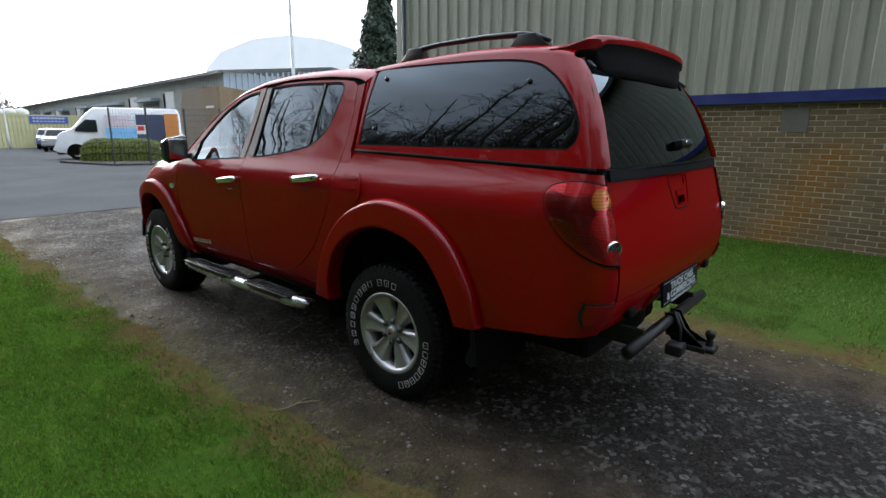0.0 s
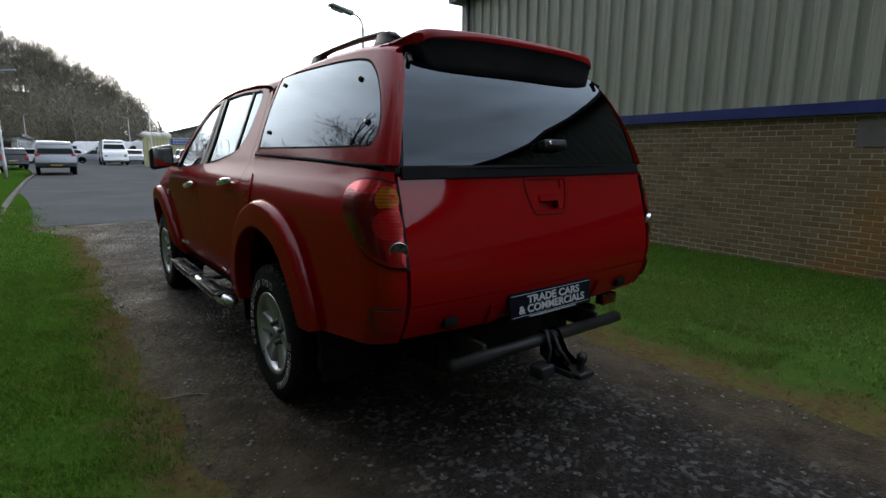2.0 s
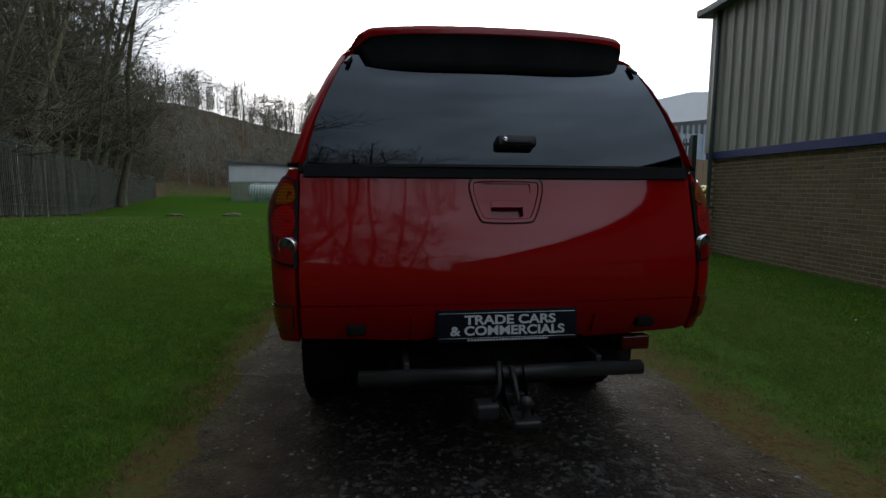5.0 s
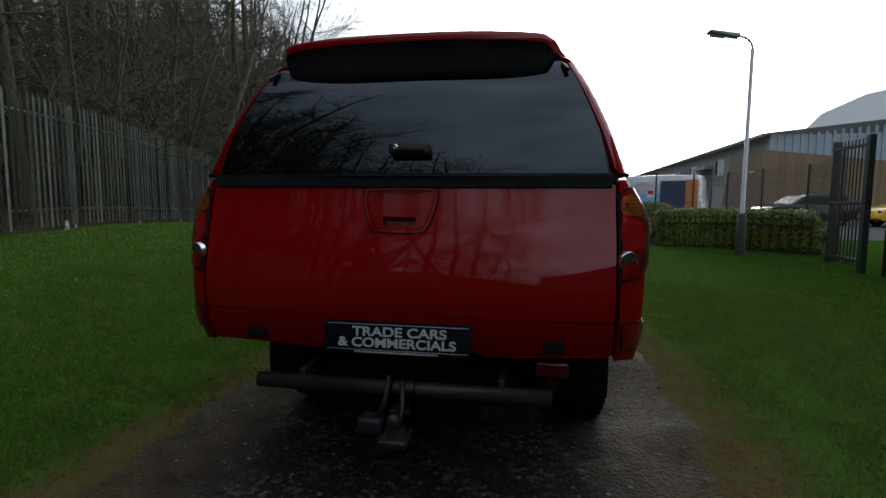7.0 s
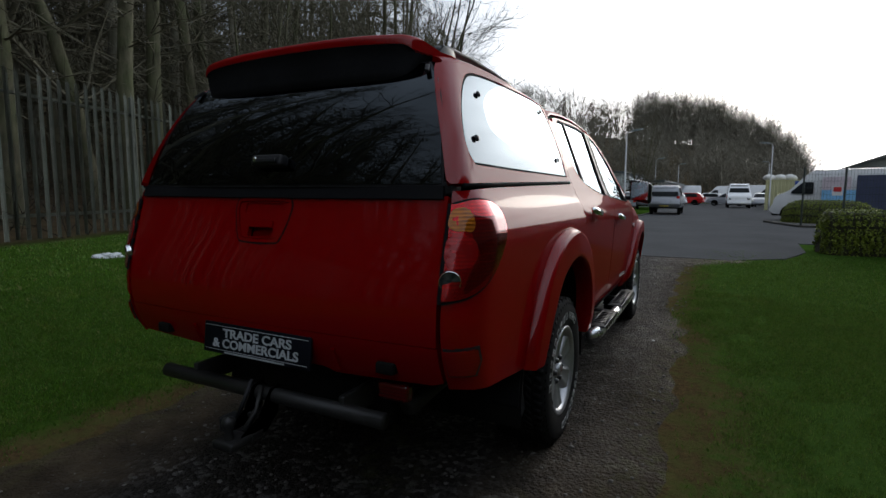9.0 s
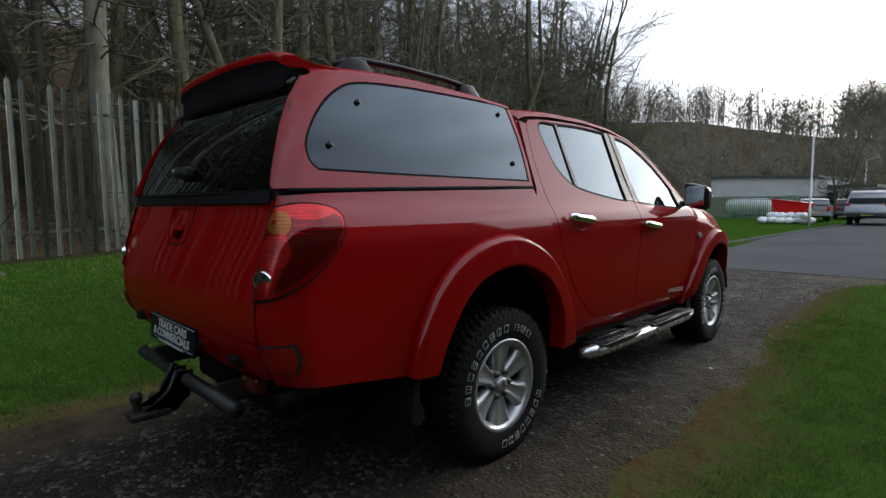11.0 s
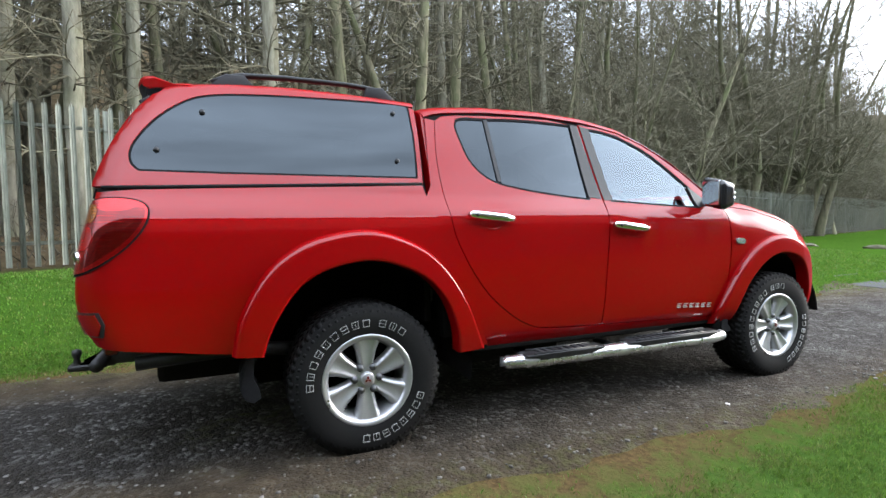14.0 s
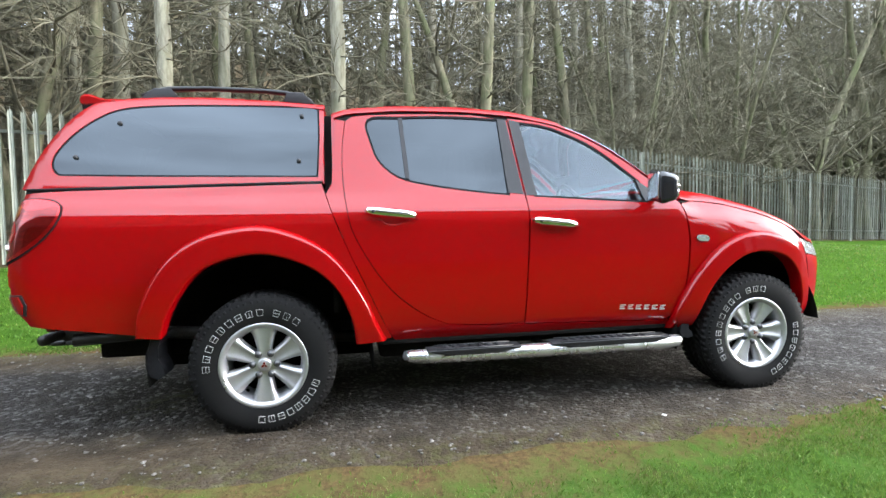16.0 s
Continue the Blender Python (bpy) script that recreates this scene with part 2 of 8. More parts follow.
def lathe(profile, segs=48, bm=None, axis='X', closed=False):
    """Turn (along, radius) points about an axis through the origin."""
    bm = bm or bmesh.new()
    rings = []
    for k in range(segs):
        c, s = math.cos(2 * math.pi * k / segs), math.sin(2 * math.pi * k / segs)
        rings.append([bm.verts.new((a, r * c, r * s) if axis == 'X' else (r * c, r * s, a)) for a, r in profile])
    n = len(profile)
    for k in range(segs):
        r0, r1 = rings[k], rings[(k + 1) % segs]
        for i in range(n if closed else n - 1):
            bm.faces.new((r0[i], r0[(i + 1) % n], r1[(i + 1) % n], r1[i]))
    bmesh.ops.recalc_face_normals(bm, faces=bm.faces[:])
    return bm


def spline(pts, per=6, closed=False):
    """Catmull-Rom through 2D points."""
    p = [np.array(q, float) for q in pts]
    n, out = len(p), []
    for i in range(n if closed else n - 1):
        a, b = (p[(i - 1) % n], p[(i + 2) % n]) if closed else (p[max(i - 1, 0)], p[min(i + 2, n - 1)])
        u, v = p[i], p[(i + 1) % n]
        for k in range(per):
            t = k / per
            out.append(0.5 * ((2 * u) + (v - a) * t + (2 * a - 5 * u + 4 * v - b) * t * t + (3 * u - a - 3 * v + b) * t ** 3))
    if not closed:
        out.append(p[-1])
    return [(float(q[0]), float(q[1])) for q in out]


def inside(poly, x, y):
    hit = False
    for (x0, y0), (x1, y1) in zip(poly, poly[1:] + poly[:1]):
        if (y0 > y) != (y1 > y) and x < (x1 - x0) * (y - y0) / (y1 - y0) + x0:
            hit = not hit
    return hit


def inset(poly, d):
    """Move a closed outline inwards by d."""
    area = sum(a[0] * b[1] - b[0] * a[1] for a, b in zip(poly, poly[1:] + poly[:1]))
    s, n, out = (1 if area > 0 else -1), len(poly), []
    for i in range(n):
        a, p, b = np.array(poly[i - 1]), np.array(poly[i]), np.array(poly[(i + 1) % n])
        e, f = (p - a) / (np.linalg.norm(p - a) + 1e-9), (b - p) / (np.linalg.norm(b - p) + 1e-9)
        m = np.array([-e[1] - f[1], e[0] + f[0]])
        m = m / (np.linalg.norm(m) + 1e-9)
        q = p + s * d * m / max(0.5, abs(float(m @ np.array([-e[1], e[0]]))))
        out.append((float(q[0]), float(q[1])))
    return out


def dense(ring, most):
    """Add points to a closed outline so that no edge is longer than most."""
    out = []
    for a, b in zip(ring, list(ring[1:]) + [ring[0]]):
        n = max(1, math.ceil(math.hypot(b[0] - a[0], b[1] - a[1]) / most))
        out += [(a[0] + (b[0] - a[0]) * k / n, a[1] + (b[1] - a[1]) * k / n) for k in range(n)]
    return out


def cells(outline, holes, us, vs):
    """Triangles that fill an outline, less its holes, with grid points inside."""
    pts, edges = [], []
    for ring in [outline] + holes:
        k = len(pts)
        pts += [Vector(p) for p in ring]
        edges += [(k + i, k + (i + 1) % len(ring)) for i in range(len(ring))]
    arr = np.array([tuple(p) for p in pts])
    for u in us:
        for v in vs:
            if inside(outline, u, v) and not any(inside(h, u, v) for h in holes):
                if np.min((arr[:, 0] - u) ** 2 + (arr[:, 1] - v) ** 2) > 0.00008:
                    pts.append(Vector((u, v)))
    vo, _, fo, *_ = delaunay_2d_cdt(pts, edges, [], 0, 1e-5)
    keep = []
    for f in fo:
        c = sum((vo[i] for i in f), Vector((0, 0))) / len(f)
        if inside(outline, c.x, c.y) and not any(inside(h, c.x, c.y) for h in holes):
            keep.append(tuple(f))
    return [(p.x, p.y) for p in vo], keep


def panel(name, outline, place, material, parent, label="", holes=(), step=0.05, thick=0.016, lift=0.0, us=None, vs=None, flip=False):
    """A curved sheet: an outline in (u, v) laid on the surface place(u, v), with turned-in edges."""
    outline, holes = dense(outline, 0.06), [dense(h, 0.06) for h in holes]
    lo, hi = np.min(outline, 0), np.max(outline, 0)
    us = us if us is not None else np.arange(lo[0] + step / 2, hi[0], step)
    vs = vs if vs is not None else np.arange(lo[1] + step / 2, hi[1], step)
    flat, tris = cells(list(outline), [list(h) for h in holes], us, vs)
    at, nor, e = [], [], 0.002
    for u, v in flat:
        p = Vector(place(u, v))
        n = (Vector(place(u + e, v)) - Vector(place(u - e, v))).cross(Vector(place(u, v + e)) - Vector(place(u, v - e)))
        n = n.normalized() * (-1 if flip else 1)
        at.append(p + n * lift), nor.append(n)
    used = sorted({i for f in tris for i in f})
    remap = {i: k for k, i in enumerate(used)}
    co = [at[i] for i in used]
    faces = []
    for f in tris:
        a, b, c = (at[i] for i in f)
        good = (b - a).cross(c - a).dot(nor[f[0]]) >= 0
        faces.append([remap[i] for i in (f if good else f[::-1])])
    normals = [nor[i] for i in used]
    count = {}
    for f in faces:
        for i in range(len(f)):
            a, b = f[i], f[(i + 1) % len(f)]
            count[(a, b)] = count.get((a, b), 0) + 1
    rim = [k for k in count if (k[1], k[0]) not in count]
    for a, b in rim:
        k = len(co)
        pa, pb, na, nb = co[a], co[b], normals[a], normals[b]
        co += [pa.copy(), pb.copy(), pb - nb * thick, pa - na * thick]
        faces.append([k + 1, k, k + 3, k + 2])
        side = (pa - pb).cross(-na)
        side = side.normalized() if side.length > 0 else na
        normals += [side] * 4
    me = bpy.data.meshes.new(name)
    me.from_pydata([tuple(c) for c in co], [], faces)
    me.shade_smooth()
    me.normals_split_custom_set_from_vertices([tuple(n) for n in normals])
    me.materials.append(material)
    ob = new(name, me)
    if parent is not None:
        ob.parent = parent
    return tagged(ob, label)


def soup(name, verts, faces, material, parent=None, label="", smooth=False):
    """A mesh from arrays of vertices and faces with equal corner counts."""
    verts, faces = np.asarray(verts, np.float32), np.asarray(faces, np.int32)
    me = bpy.data.meshes.new(name)
    k = faces.shape[1]
    me.vertices.add(len(verts)), me.loops.add(faces.size), me.polygons.add(len(faces))
    me.vertices.foreach_set("co", verts.ravel())
    me.loops.foreach_set("vertex_index", faces.ravel())
    me.polygons.foreach_set("loop_start", np.arange(0, faces.size, k, dtype=np.int32))
    me.update(calc_edges=True)
    me.validate()
    if smooth:
        me.shade_smooth()
    me.materials.append(material)
    ob = new(name, me)
    if parent is not None:
        ob.parent = parent
    return tagged(ob, label)

# ---- lie of the land ----


def smooth(a, b, t):
    k = min(max((t - a) / (b - a), 0.0), 1.0)
    return k * k * (3 - 2 * k)


def fence_x(y):
    return -6.45 - 0.305 * y


def land(x, y):
    """Height of the ground: a level track, a bank up to the fence, a slight fall to the brick wall, hills far off."""
    z = 0.0
    bank = 0.50 * smooth(-1.6, -4.6, x) * smooth(24.0, 6.0, y)
    z += bank + 0.10 * smooth(-4.6, -9.0, x) * smooth(16.0, 4.0, y)
    z -= 0.16 * smooth(2.0, 5.6, x) * smooth(11.5, 7.5, y)
    # wood floor rising behind the fence, and the long wooded hill
    past = fence_x(y) - x
    z += (0.08 * max(0.0, min(past, 8.0)) + (0.24 + 0.15 * smooth(36.0, 16.0, y)) * max(0.0, min(past - 8.0, 52.0))) * smooth(0.5, 6.0, past) * smooth(120.0, 40.0, y)
    r = math.hypot(x, y)
    az = math.degrees(math.atan2(-x, y))
    crest = float(np.interp(az, (-9, -5, 0, 9, 19, 30, 75, 120), (0, 8, 15, 18, 24, 26, 26, 0)))
    if r > 80.0:
        z = max(z, crest * smooth(80.0, 165.0, r))
    if abs(x) < 9 and -9 < y < 12:
        z += 0.012 * noise.noise(Vector((x * 0.9, y * 0.9, 0.0))) * (1.0 if abs(x) > 1.7 else 0.4)
    return z


def sheet(name, xs, ys, height, material, kind="structure", label="", category=""):
    vs = [(x, y, height(x, y)) for y in ys for x in xs]
    nx = len(xs)
    fs = [[j * nx + i, j * nx + i + 1, (j + 1) * nx + i + 1, (j + 1) * nx + i] for j in range(len(ys) - 1) for i in range(nx - 1)]
    return tagged(soup(name, vs, fs, material, smooth=True), label, category, kind=kind)


def uneven(lo, hi, near, fine, coarse):
    out, v = [], lo
    while v < hi:
        out.append(v)
        d = 0.0 if near[0] <= v <= near[1] else min(abs(v - near[0]), abs(v - near[1]))
        v += min(coarse, fine + 0.10 * d)
    return out + [hi]


def ground_material():
    n = Nodes("lawn_and_soil")
    p = n.coords("World")
    x, y, z = n.xyz(p)
    big, mid, fine = n.noise(p, 0.35, 4.0), n.noise(p, 2.2, 5.0), n.noise(p, 26.0, 5.0, 0.7)
    green = n.mix(n.ramp(mid, 0.3, 0.7), rgb(0.018, 0.050, 0.005), rgb(0.031, 0.076, 0.009))
    green = n.mix(n.ramp(big, 0.35, 0.7), green, rgb(0.031, 0.072, 0.009))
    green = n.mix(n.ramp(n.noise(p, 7.0, 5.0, 0.7), 0.46, 0.66, 0.0, 0.55), green, rgb(0.054, 0.104, 0.012))
    green = n.mix(n.ramp(fine, 0.40, 0.72, 0.0, 0.75), green, rgb(0.014, 0.034, 0.004))
    green = n.mix(n.ramp(n.noise(p, 55.0, 4.0, 0.7), 0.50, 0.70, 0.0, 0.45), green, rgb(0.080, 0.080, 0.030))
    pale = n.math('MULTIPLY', n.ramp(x, 1.1, 1.7, 0.0, 0.34), n.ramp(x, 4.6, 3.4))
    green = n.mix(pale, green, n.mix(n.ramp(n.noise(p, 60.0, 4.0, 0.7), 0.35, 0.68), rgb(0.022, 0.050, 0.010), rgb(0.078, 0.116, 0.036)))
    # soil, moss and thin turf along the track's two edges
    edge = n.math('MAXIMUM', n.math('SUBTRACT', -1.38, x), n.math('MULTIPLY', n.math('SUBTRACT', n.math('ADD', x, n.ramp(y, 1.2, 3.6, 0.0, 0.30)), 1.36), 0.65))
    tufts = n.math('ADD', n.math('MULTIPLY', mid, 0.45), n.math('ADD', n.math('MULTIPLY', n.noise(p, 8.0, 5.0, 0.7), 0.55), n.math('MULTIPLY', fine, 0.45)))
    belt = n.math('SUBTRACT', n.ramp(edge, 0.0, 0.55, 1.0, 0.0), n.ramp(tufts, 0.52, 0.92, 0.0, 0.9))
    belt = n.math('MULTIPLY', n.ramp(belt, -0.10, 0.35), n.ramp(y, 9.6, 8.6))
    soil = n.mix(n.ramp(fine, 0.35, 0.65), rgb(0.034, 0.023, 0.012), rgb(0.100, 0.067, 0.031))
    soil = n.mix(n.ramp(n.noise(p, 6.0, 5.0, 0.7), 0.44, 0.58, 0.0, 0.8), soil, rgb(0.066, 0.066, 0.022))
    col = n.mix(belt, green, soil)
    # leaf litter inside the wood and on the hill
    past = n.math('SUBTRACT', n.math('ADD', n.math('MULTIPLY', y, -0.305), -6.2), x)
    wood = n.math('MAXIMUM', n.ramp(past, 0.0, 0.7), n.ramp(y, 70.0, 90.0))
    litter = n.mix(n.ramp(mid, 0.3, 0.7), rgb(0.045, 0.034, 0.020), rgb(0.10, 0.075, 0.045))
    col = n.mix(wood, col, litter)
    # yard behind the hedges
    h = n.math('ADD', n.math('MULTIPLY', fine, 0.7), n.math('MULTIPLY', mid, 0.5))
    return n.finish(Base_Color=col, Roughness=1.0, Specular_IOR_Level=0.0, Normal=n.bump(h, 0.9, 0.03))


GROUND = ground_material()
sheet("ground", uneven(-420.0, 420.0, (-9.0, 7.0), 0.22, 14.0), uneven(-160.0, 480.0, (-5.0, 11.0), 0.22, 14.0), land, GROUND, label="mown green lawn with muddy edges and a wooded hill beyond", category="ground")


def track_material():
    n = Nodes("wet_gravel_tarmac")
    p = n.coords("World")
    x, y, z = n.xyz(p)
    big, mid = n.noise(p, 0.8, 5.0), n.noise(p, 5.0, 5.0)
    cell = n.add("ShaderNodeTexVoronoi", Vector=p, Scale=42.0, Randomness=1.0)
    cell2 = n.add("ShaderNodeTexVoronoi", Vector=p, Scale=110.0, Randomness=1.0)
    tone = n.xyz(cell.outputs["Color"])[0]
    stone = n.mix(n.ramp(tone, 0.55, 1.0), rgb(0.022, 0.019, 0.0168), rgb(0.120, 0.114, 0.107))
    tar = n.mix(n.ramp(n.xyz(cell2.outputs["Color"])[0], 0.3, 1.0), rgb(0.013, 0.0108, 0.009), rgb(0.040, 0.0345, 0.029))
    col = n.mix(n.ramp(mid, 0.38, 0.62), tar, stone)
    mud = n.ramp(n.math('ADD', n.ramp(n.math('ABSOLUTE', x), 0.55, 1.15), n.math('MULTIPLY', n.math('ADD', big, mid), 0.5)), 0.55, 1.20)
    mud = n.math('MULTIPLY', mud, n.ramp(y, -0.8, 0.8, 0.92, 0.45))
    mud = n.math('MAXIMUM', mud, n.math('SUBTRACT', n.ramp(n.math('ABSOLUTE', x), 0.88, 1.22), n.ramp(mid, 0.3, 0.7, 0.0, 0.35)))
    col = n.mix(mud, col, n.mix(n.ramp(mid, 0.3, 0.7), rgb(0.023, 0.0165, 0.0105), rgb(0.062, 0.046, 0.028)))
    moss = n.math('MULTIPLY', n.math('MAXIMUM', n.ramp(big, 0.58, 0.70), n.ramp(n.math('ABSOLUTE', x), 1.05, 1.45)), n.ramp(n.noise(p, 14.0), 0.45, 0.6))
    col = n.mix(n.math('MULTIPLY', moss, 0.6), col, rgb(0.066, 0.070, 0.021))
    wet = n.ramp(n.noise(p, 1.4, 4.0), 0.45, 0.70)
    height = n.math('ADD', n.math('MULTIPLY', cell.outputs["Distance"], -0.9), n.math('ADD', mid, n.math('MULTIPLY', cell2.outputs["Distance"], -0.5)))
    return n.finish(Base_Color=col, Roughness=n.ramp(wet, 0.0, 1.0, 0.95, 0.65), Specular_IOR_Level=0.10, Normal=n.bump(height, 0.8, 0.02))


def ragged(y, seed, amp):
    return amp * (noise.noise(Vector((seed, y * 0.55, 0.0))) * 0.9 + noise.noise(Vector((seed, y * 3.1, 5.0))) * 0.35 + noise.noise(Vector((seed, y * 11.0, 9.0))) * 0.15)


TRACK_MAT = track_material()
vs, fs, cols = [], [], 30
ys_track = list(np.arange(-9.0, 8.95, 0.09))
for j, y in enumerate(ys_track):
    fan = 0.9 * smooth(7.0, 9.2, y)
    x0, x1 = -1.46 + ragged(y, 3.0, 0.16) - fan, 1.44 + ragged(y, 17.0, 0.16) - 0.22 * smooth(1.5, 4.0, y) + 1.3 * smooth(7.2, 9.2, y)
    for i in range(cols + 1):
        x = x0 + (x1 - x0) * i / cols
        e = min(i, cols - i) / cols
        vs.append((x, y, land(x, y) + 0.016 * smooth(0.0, 0.10, e) - 0.004 + 0.006 * noise.noise(Vector((x * 4, y * 4, 2.0)))))
n1 = cols + 1
for j in range(len(ys_track) - 1):
    for i in range(cols):
        fs.append([j * n1 + i, j * n1 + i + 1, (j + 1) * n1 + i + 1, (j + 1) * n1 + i])
tagged(soup("track", vs, fs, TRACK_MAT, smooth=True), "worn damp gravel and tarmac track between lawns", "track", kind="structure")


def asphalt_material():
    n = Nodes("estate_asphalt")
    p = n.coords("World")
    big, fine = n.noise(p, 0.5, 5.0), n.noise(p, 120.0, 3.0)
    col = n.mix(n.ramp(big, 0.3, 0.7), rgb(0.062, 0.062, 0.062), rgb(0.094, 0.094, 0.094))
    col = n.mix(n.ramp(fine, 0.4, 0.7), col, rgb(0.105, 0.105, 0.105))
    return n.finish(Base_Color=col, Specular_IOR_Level=0.0, Roughness=n.ramp(big, 0.3, 0.7, 0.9, 1.0), Normal=n.bump(fine, 0.4, 0.004))


ASPHALT = asphalt_material()
KERB = grainy("concrete_kerb", (0.055, 0.054, 0.049), (0.095, 0.092, 0.085), scale=4, rough=0.95, bump=0.4, fine=70, spec=0.05)


def flat_shape(name, outline, z, material, label, category, thick=0.03):
    bm = bmesh.new()
    f = bm.faces.new([bm.verts.new((x, y, z)) for x, y in outline])
    f.normal_update()
    if f.normal.z < 0:
        f.normal_flip()
    r = bmesh.ops.extrude_face_region(bm, geom=[f])
    bmesh.ops.translate(bm, vec=(0, 0, -thick), verts=[f.verts[i] for i in range(len(f.verts))])
    bmesh.ops.triangulate(bm, faces=[q for q in bm.faces if len(q.verts) > 4])
    bmesh.ops.recalc_face_normals(bm, faces=bm.faces[:])
    return tagged(part(name, bm, material, smooth=False), label, category, kind="structure")


flat_shape("road", [(-2.52, 8.90), (-1.7, 8.80), (0.0, 8.75), (1.9, 8.80), (2.9, 9.6), (3.45, 11.2), (3.6, 13.6), (9.0, 14.2), (60.0, 16.0), (60.0, 160.0), (-4.5, 160.0), (-3.2, 70.0), (-2.35, 45.0), (-2.0, 34.0), (-2.25, 26.0), (-2.45, 16.0)], 0.020, ASPHALT, "grey asphalt estate road and car park", "road")
# kerb stones along the lawn
kerb = thing("kerb", "weathered concrete kerb stones along the road", "kerb", kind="structure")
line = spline([(-2.46, 9.3), (-2.50, 10.0), (-2.50, 11.0), (-2.47, 16.0), (-2.28, 26.0), (-2.03, 34.0), (-2.38, 45.0)], 10)
dist, last, stones = 0.0, line[0], [line[0]]
for q in line[1:]:
    d = math.hypot(q[0] - last[0], q[1] - last[1])
    while d > 0.9:
        last = (last[0] + (q[0] - last[0]) * 0.9 / d, last[1] + (q[1] - last[1]) * 0.9 / d)
        stones.append(last)
        d = math.hypot(q[0] - last[0], q[1] - last[1])
stone_me = None
for a, b in zip(stones, stones[1:]):
    if stone_me is None:
        ob = part("kerb_stone", box(-0.065, 0.065, -0.443, 0.443, -0.10, 0.085, 0.012), KERB, kerb, smooth=False)
        stone_me = ob.data
    else:
        ob = new("kerb_stone", stone_me)
        ob.parent = kerb
    ob.matrix_basis = pose((a[0] + b[0]) / 2, (a[1] + b[1]) / 2, random.uniform(-0.008, 0.004), 0, 0, math.degrees(math.atan2(b[1] - a[1], b[0] - a[0])) - 90)

# ---- the clad workshop beside the track ----


def wall_x(y):
    return 6.35 + 0.07 * (y + 0.8)


WALL_TURN = -math.degrees(math.atan(0.07))
hall = thing("workshop", "workshop with ribbed grey-green cladding over a yellow-brown brick base", "building", pose(wall_x(0.0), 0.0, 0.0, 0, 0, WALL_TURN))
CLAD = Nodes("cladding_sheet")
_p = CLAD.coords("Object")
_s = CLAD.noise(CLAD.stretch(_p, 1.0, 5.0, 0.35), 2.0, 5.0)
_c = CLAD.mix(CLAD.ramp(_s, 0.3, 0.7), rgb(0.235, 0.243, 0.196), rgb(0.315, 0.322, 0.262))
CLAD = CLAD.finish(Base_Color=_c, Roughness=0.5, Normal=CLAD.bump(_s, 0.1, 0.01))
BLUE_TRIM = grainy("blue_flashing", (0.012, 0.022, 0.105), (0.020, 0.034, 0.15), rough=0.4, bump=0.05)
MORTAR = grainy("mortar", (0.30, 0.27, 0.20), (0.44, 0.40, 0.31), scale=3, rough=0.95, bump=0.5, fine=90)
GUTTER = grainy("dark_gutter", (0.05, 0.065, 0.070), (0.08, 0.095, 0.10), rough=0.5, bump=0.05)
part("brick_backing", box(0.001, 0.30, -36.0, 7.72, -0.45, 1.86), MORTAR, hall, "mortar joints", smooth=False)
# ribbed sheet: a folded profile run along the wall
rib, prof = 0.313, []
y = -35.948
while y < 7.60:
    prof += [(0.0, y), (0.0, y + 0.110), (-0.036, y + 0.132), (-0.036, y + 0.205), (-0.031, y + 0.212), (-0.036, y + 0.219), (-0.036, y + 0.291)]
    y += rib
bm = bmesh.new()
lo = [bm.verts.new((x - 0.03, yy, 2.0)) for x, yy in prof]
hi = [bm.verts.new((x - 0.03, yy, 5.02)) for x, yy in prof]
for i in range(len(prof) - 1):
    bm.faces.new((lo[i], hi[i], hi[i + 1], lo[i + 1]))
part("cladding", bm, CLAD, hall, "ribbed grey-green steel cladding", smooth=False)
part("blue_band", box(-0.075, 0.02, -36.0, 7.78, 1.868, 2.025, 0.006), BLUE_TRIM, hall, "dark blue flashing band", smooth=False)
bm = box(-0.30, -0.06, -36.0, 8.10, 4.98, 5.12, 0.02)
block(bm, -0.30, 6.0, 7.95, 8.10, 4.98, 5.14, 0.01)
part("eaves_gutter", bm, GUTTER, hall, "dark eaves gutter", smooth=False)
part("wall_patch", box(-0.012, 0.02, -0.93, -0.60, 1.46, 1.80, 0.006), grainy("grey_render", (0.09, 0.085, 0.075), (0.13, 0.12, 0.105), rough=0.9), hall, "small grey rendered patch", smooth=False)
part("downpipe", tube([(-0.10, 7.55, 5.0), (-0.10, 7.55, 2.6), (-0.10, 7.55, -0.2)], 0.045, 10), GUTTER, hall, "dark drainpipe")
bm = box(-0.02, 18.0, 7.60, 7.78, 2.0, 5.02)
part("end_wall", bm, CLAD, hall, smooth=False)
part("end_brick", box(0.012, 18.0, 7.56, 7.72, -0.4, 2.0), MORTAR, hall, smooth=False)
bm = bmesh.new()
q = [bm.verts.new(c) for c in ((-0.28, -36.0, 5.10), (9.0, -36.0, 6.3), (9.0, 8.08, 6.3), (-0.28, 8.08, 5.10))]
bm.faces.new(q)
q = [bm.verts.new(c) for c in ((9.0, -36.0, 6.3), (18.0, -36.0, 5.1), (18.0, 8.08, 5.1), (9.0, 8.08, 6.3))]
bm.faces.new(q)
part("roof", bm, GUTTER, hall, "low-pitched sheet roof", smooth=False)
part("back_wall", box(17.9, 18.0, -36.0, 7.7, -0.4, 5.1), CLAD, hall, smooth=False)
part("side_wall", box(0.0, 18.0, -36.1, -35.95, -0.4, 5.1), CLAD, hall, smooth=False)

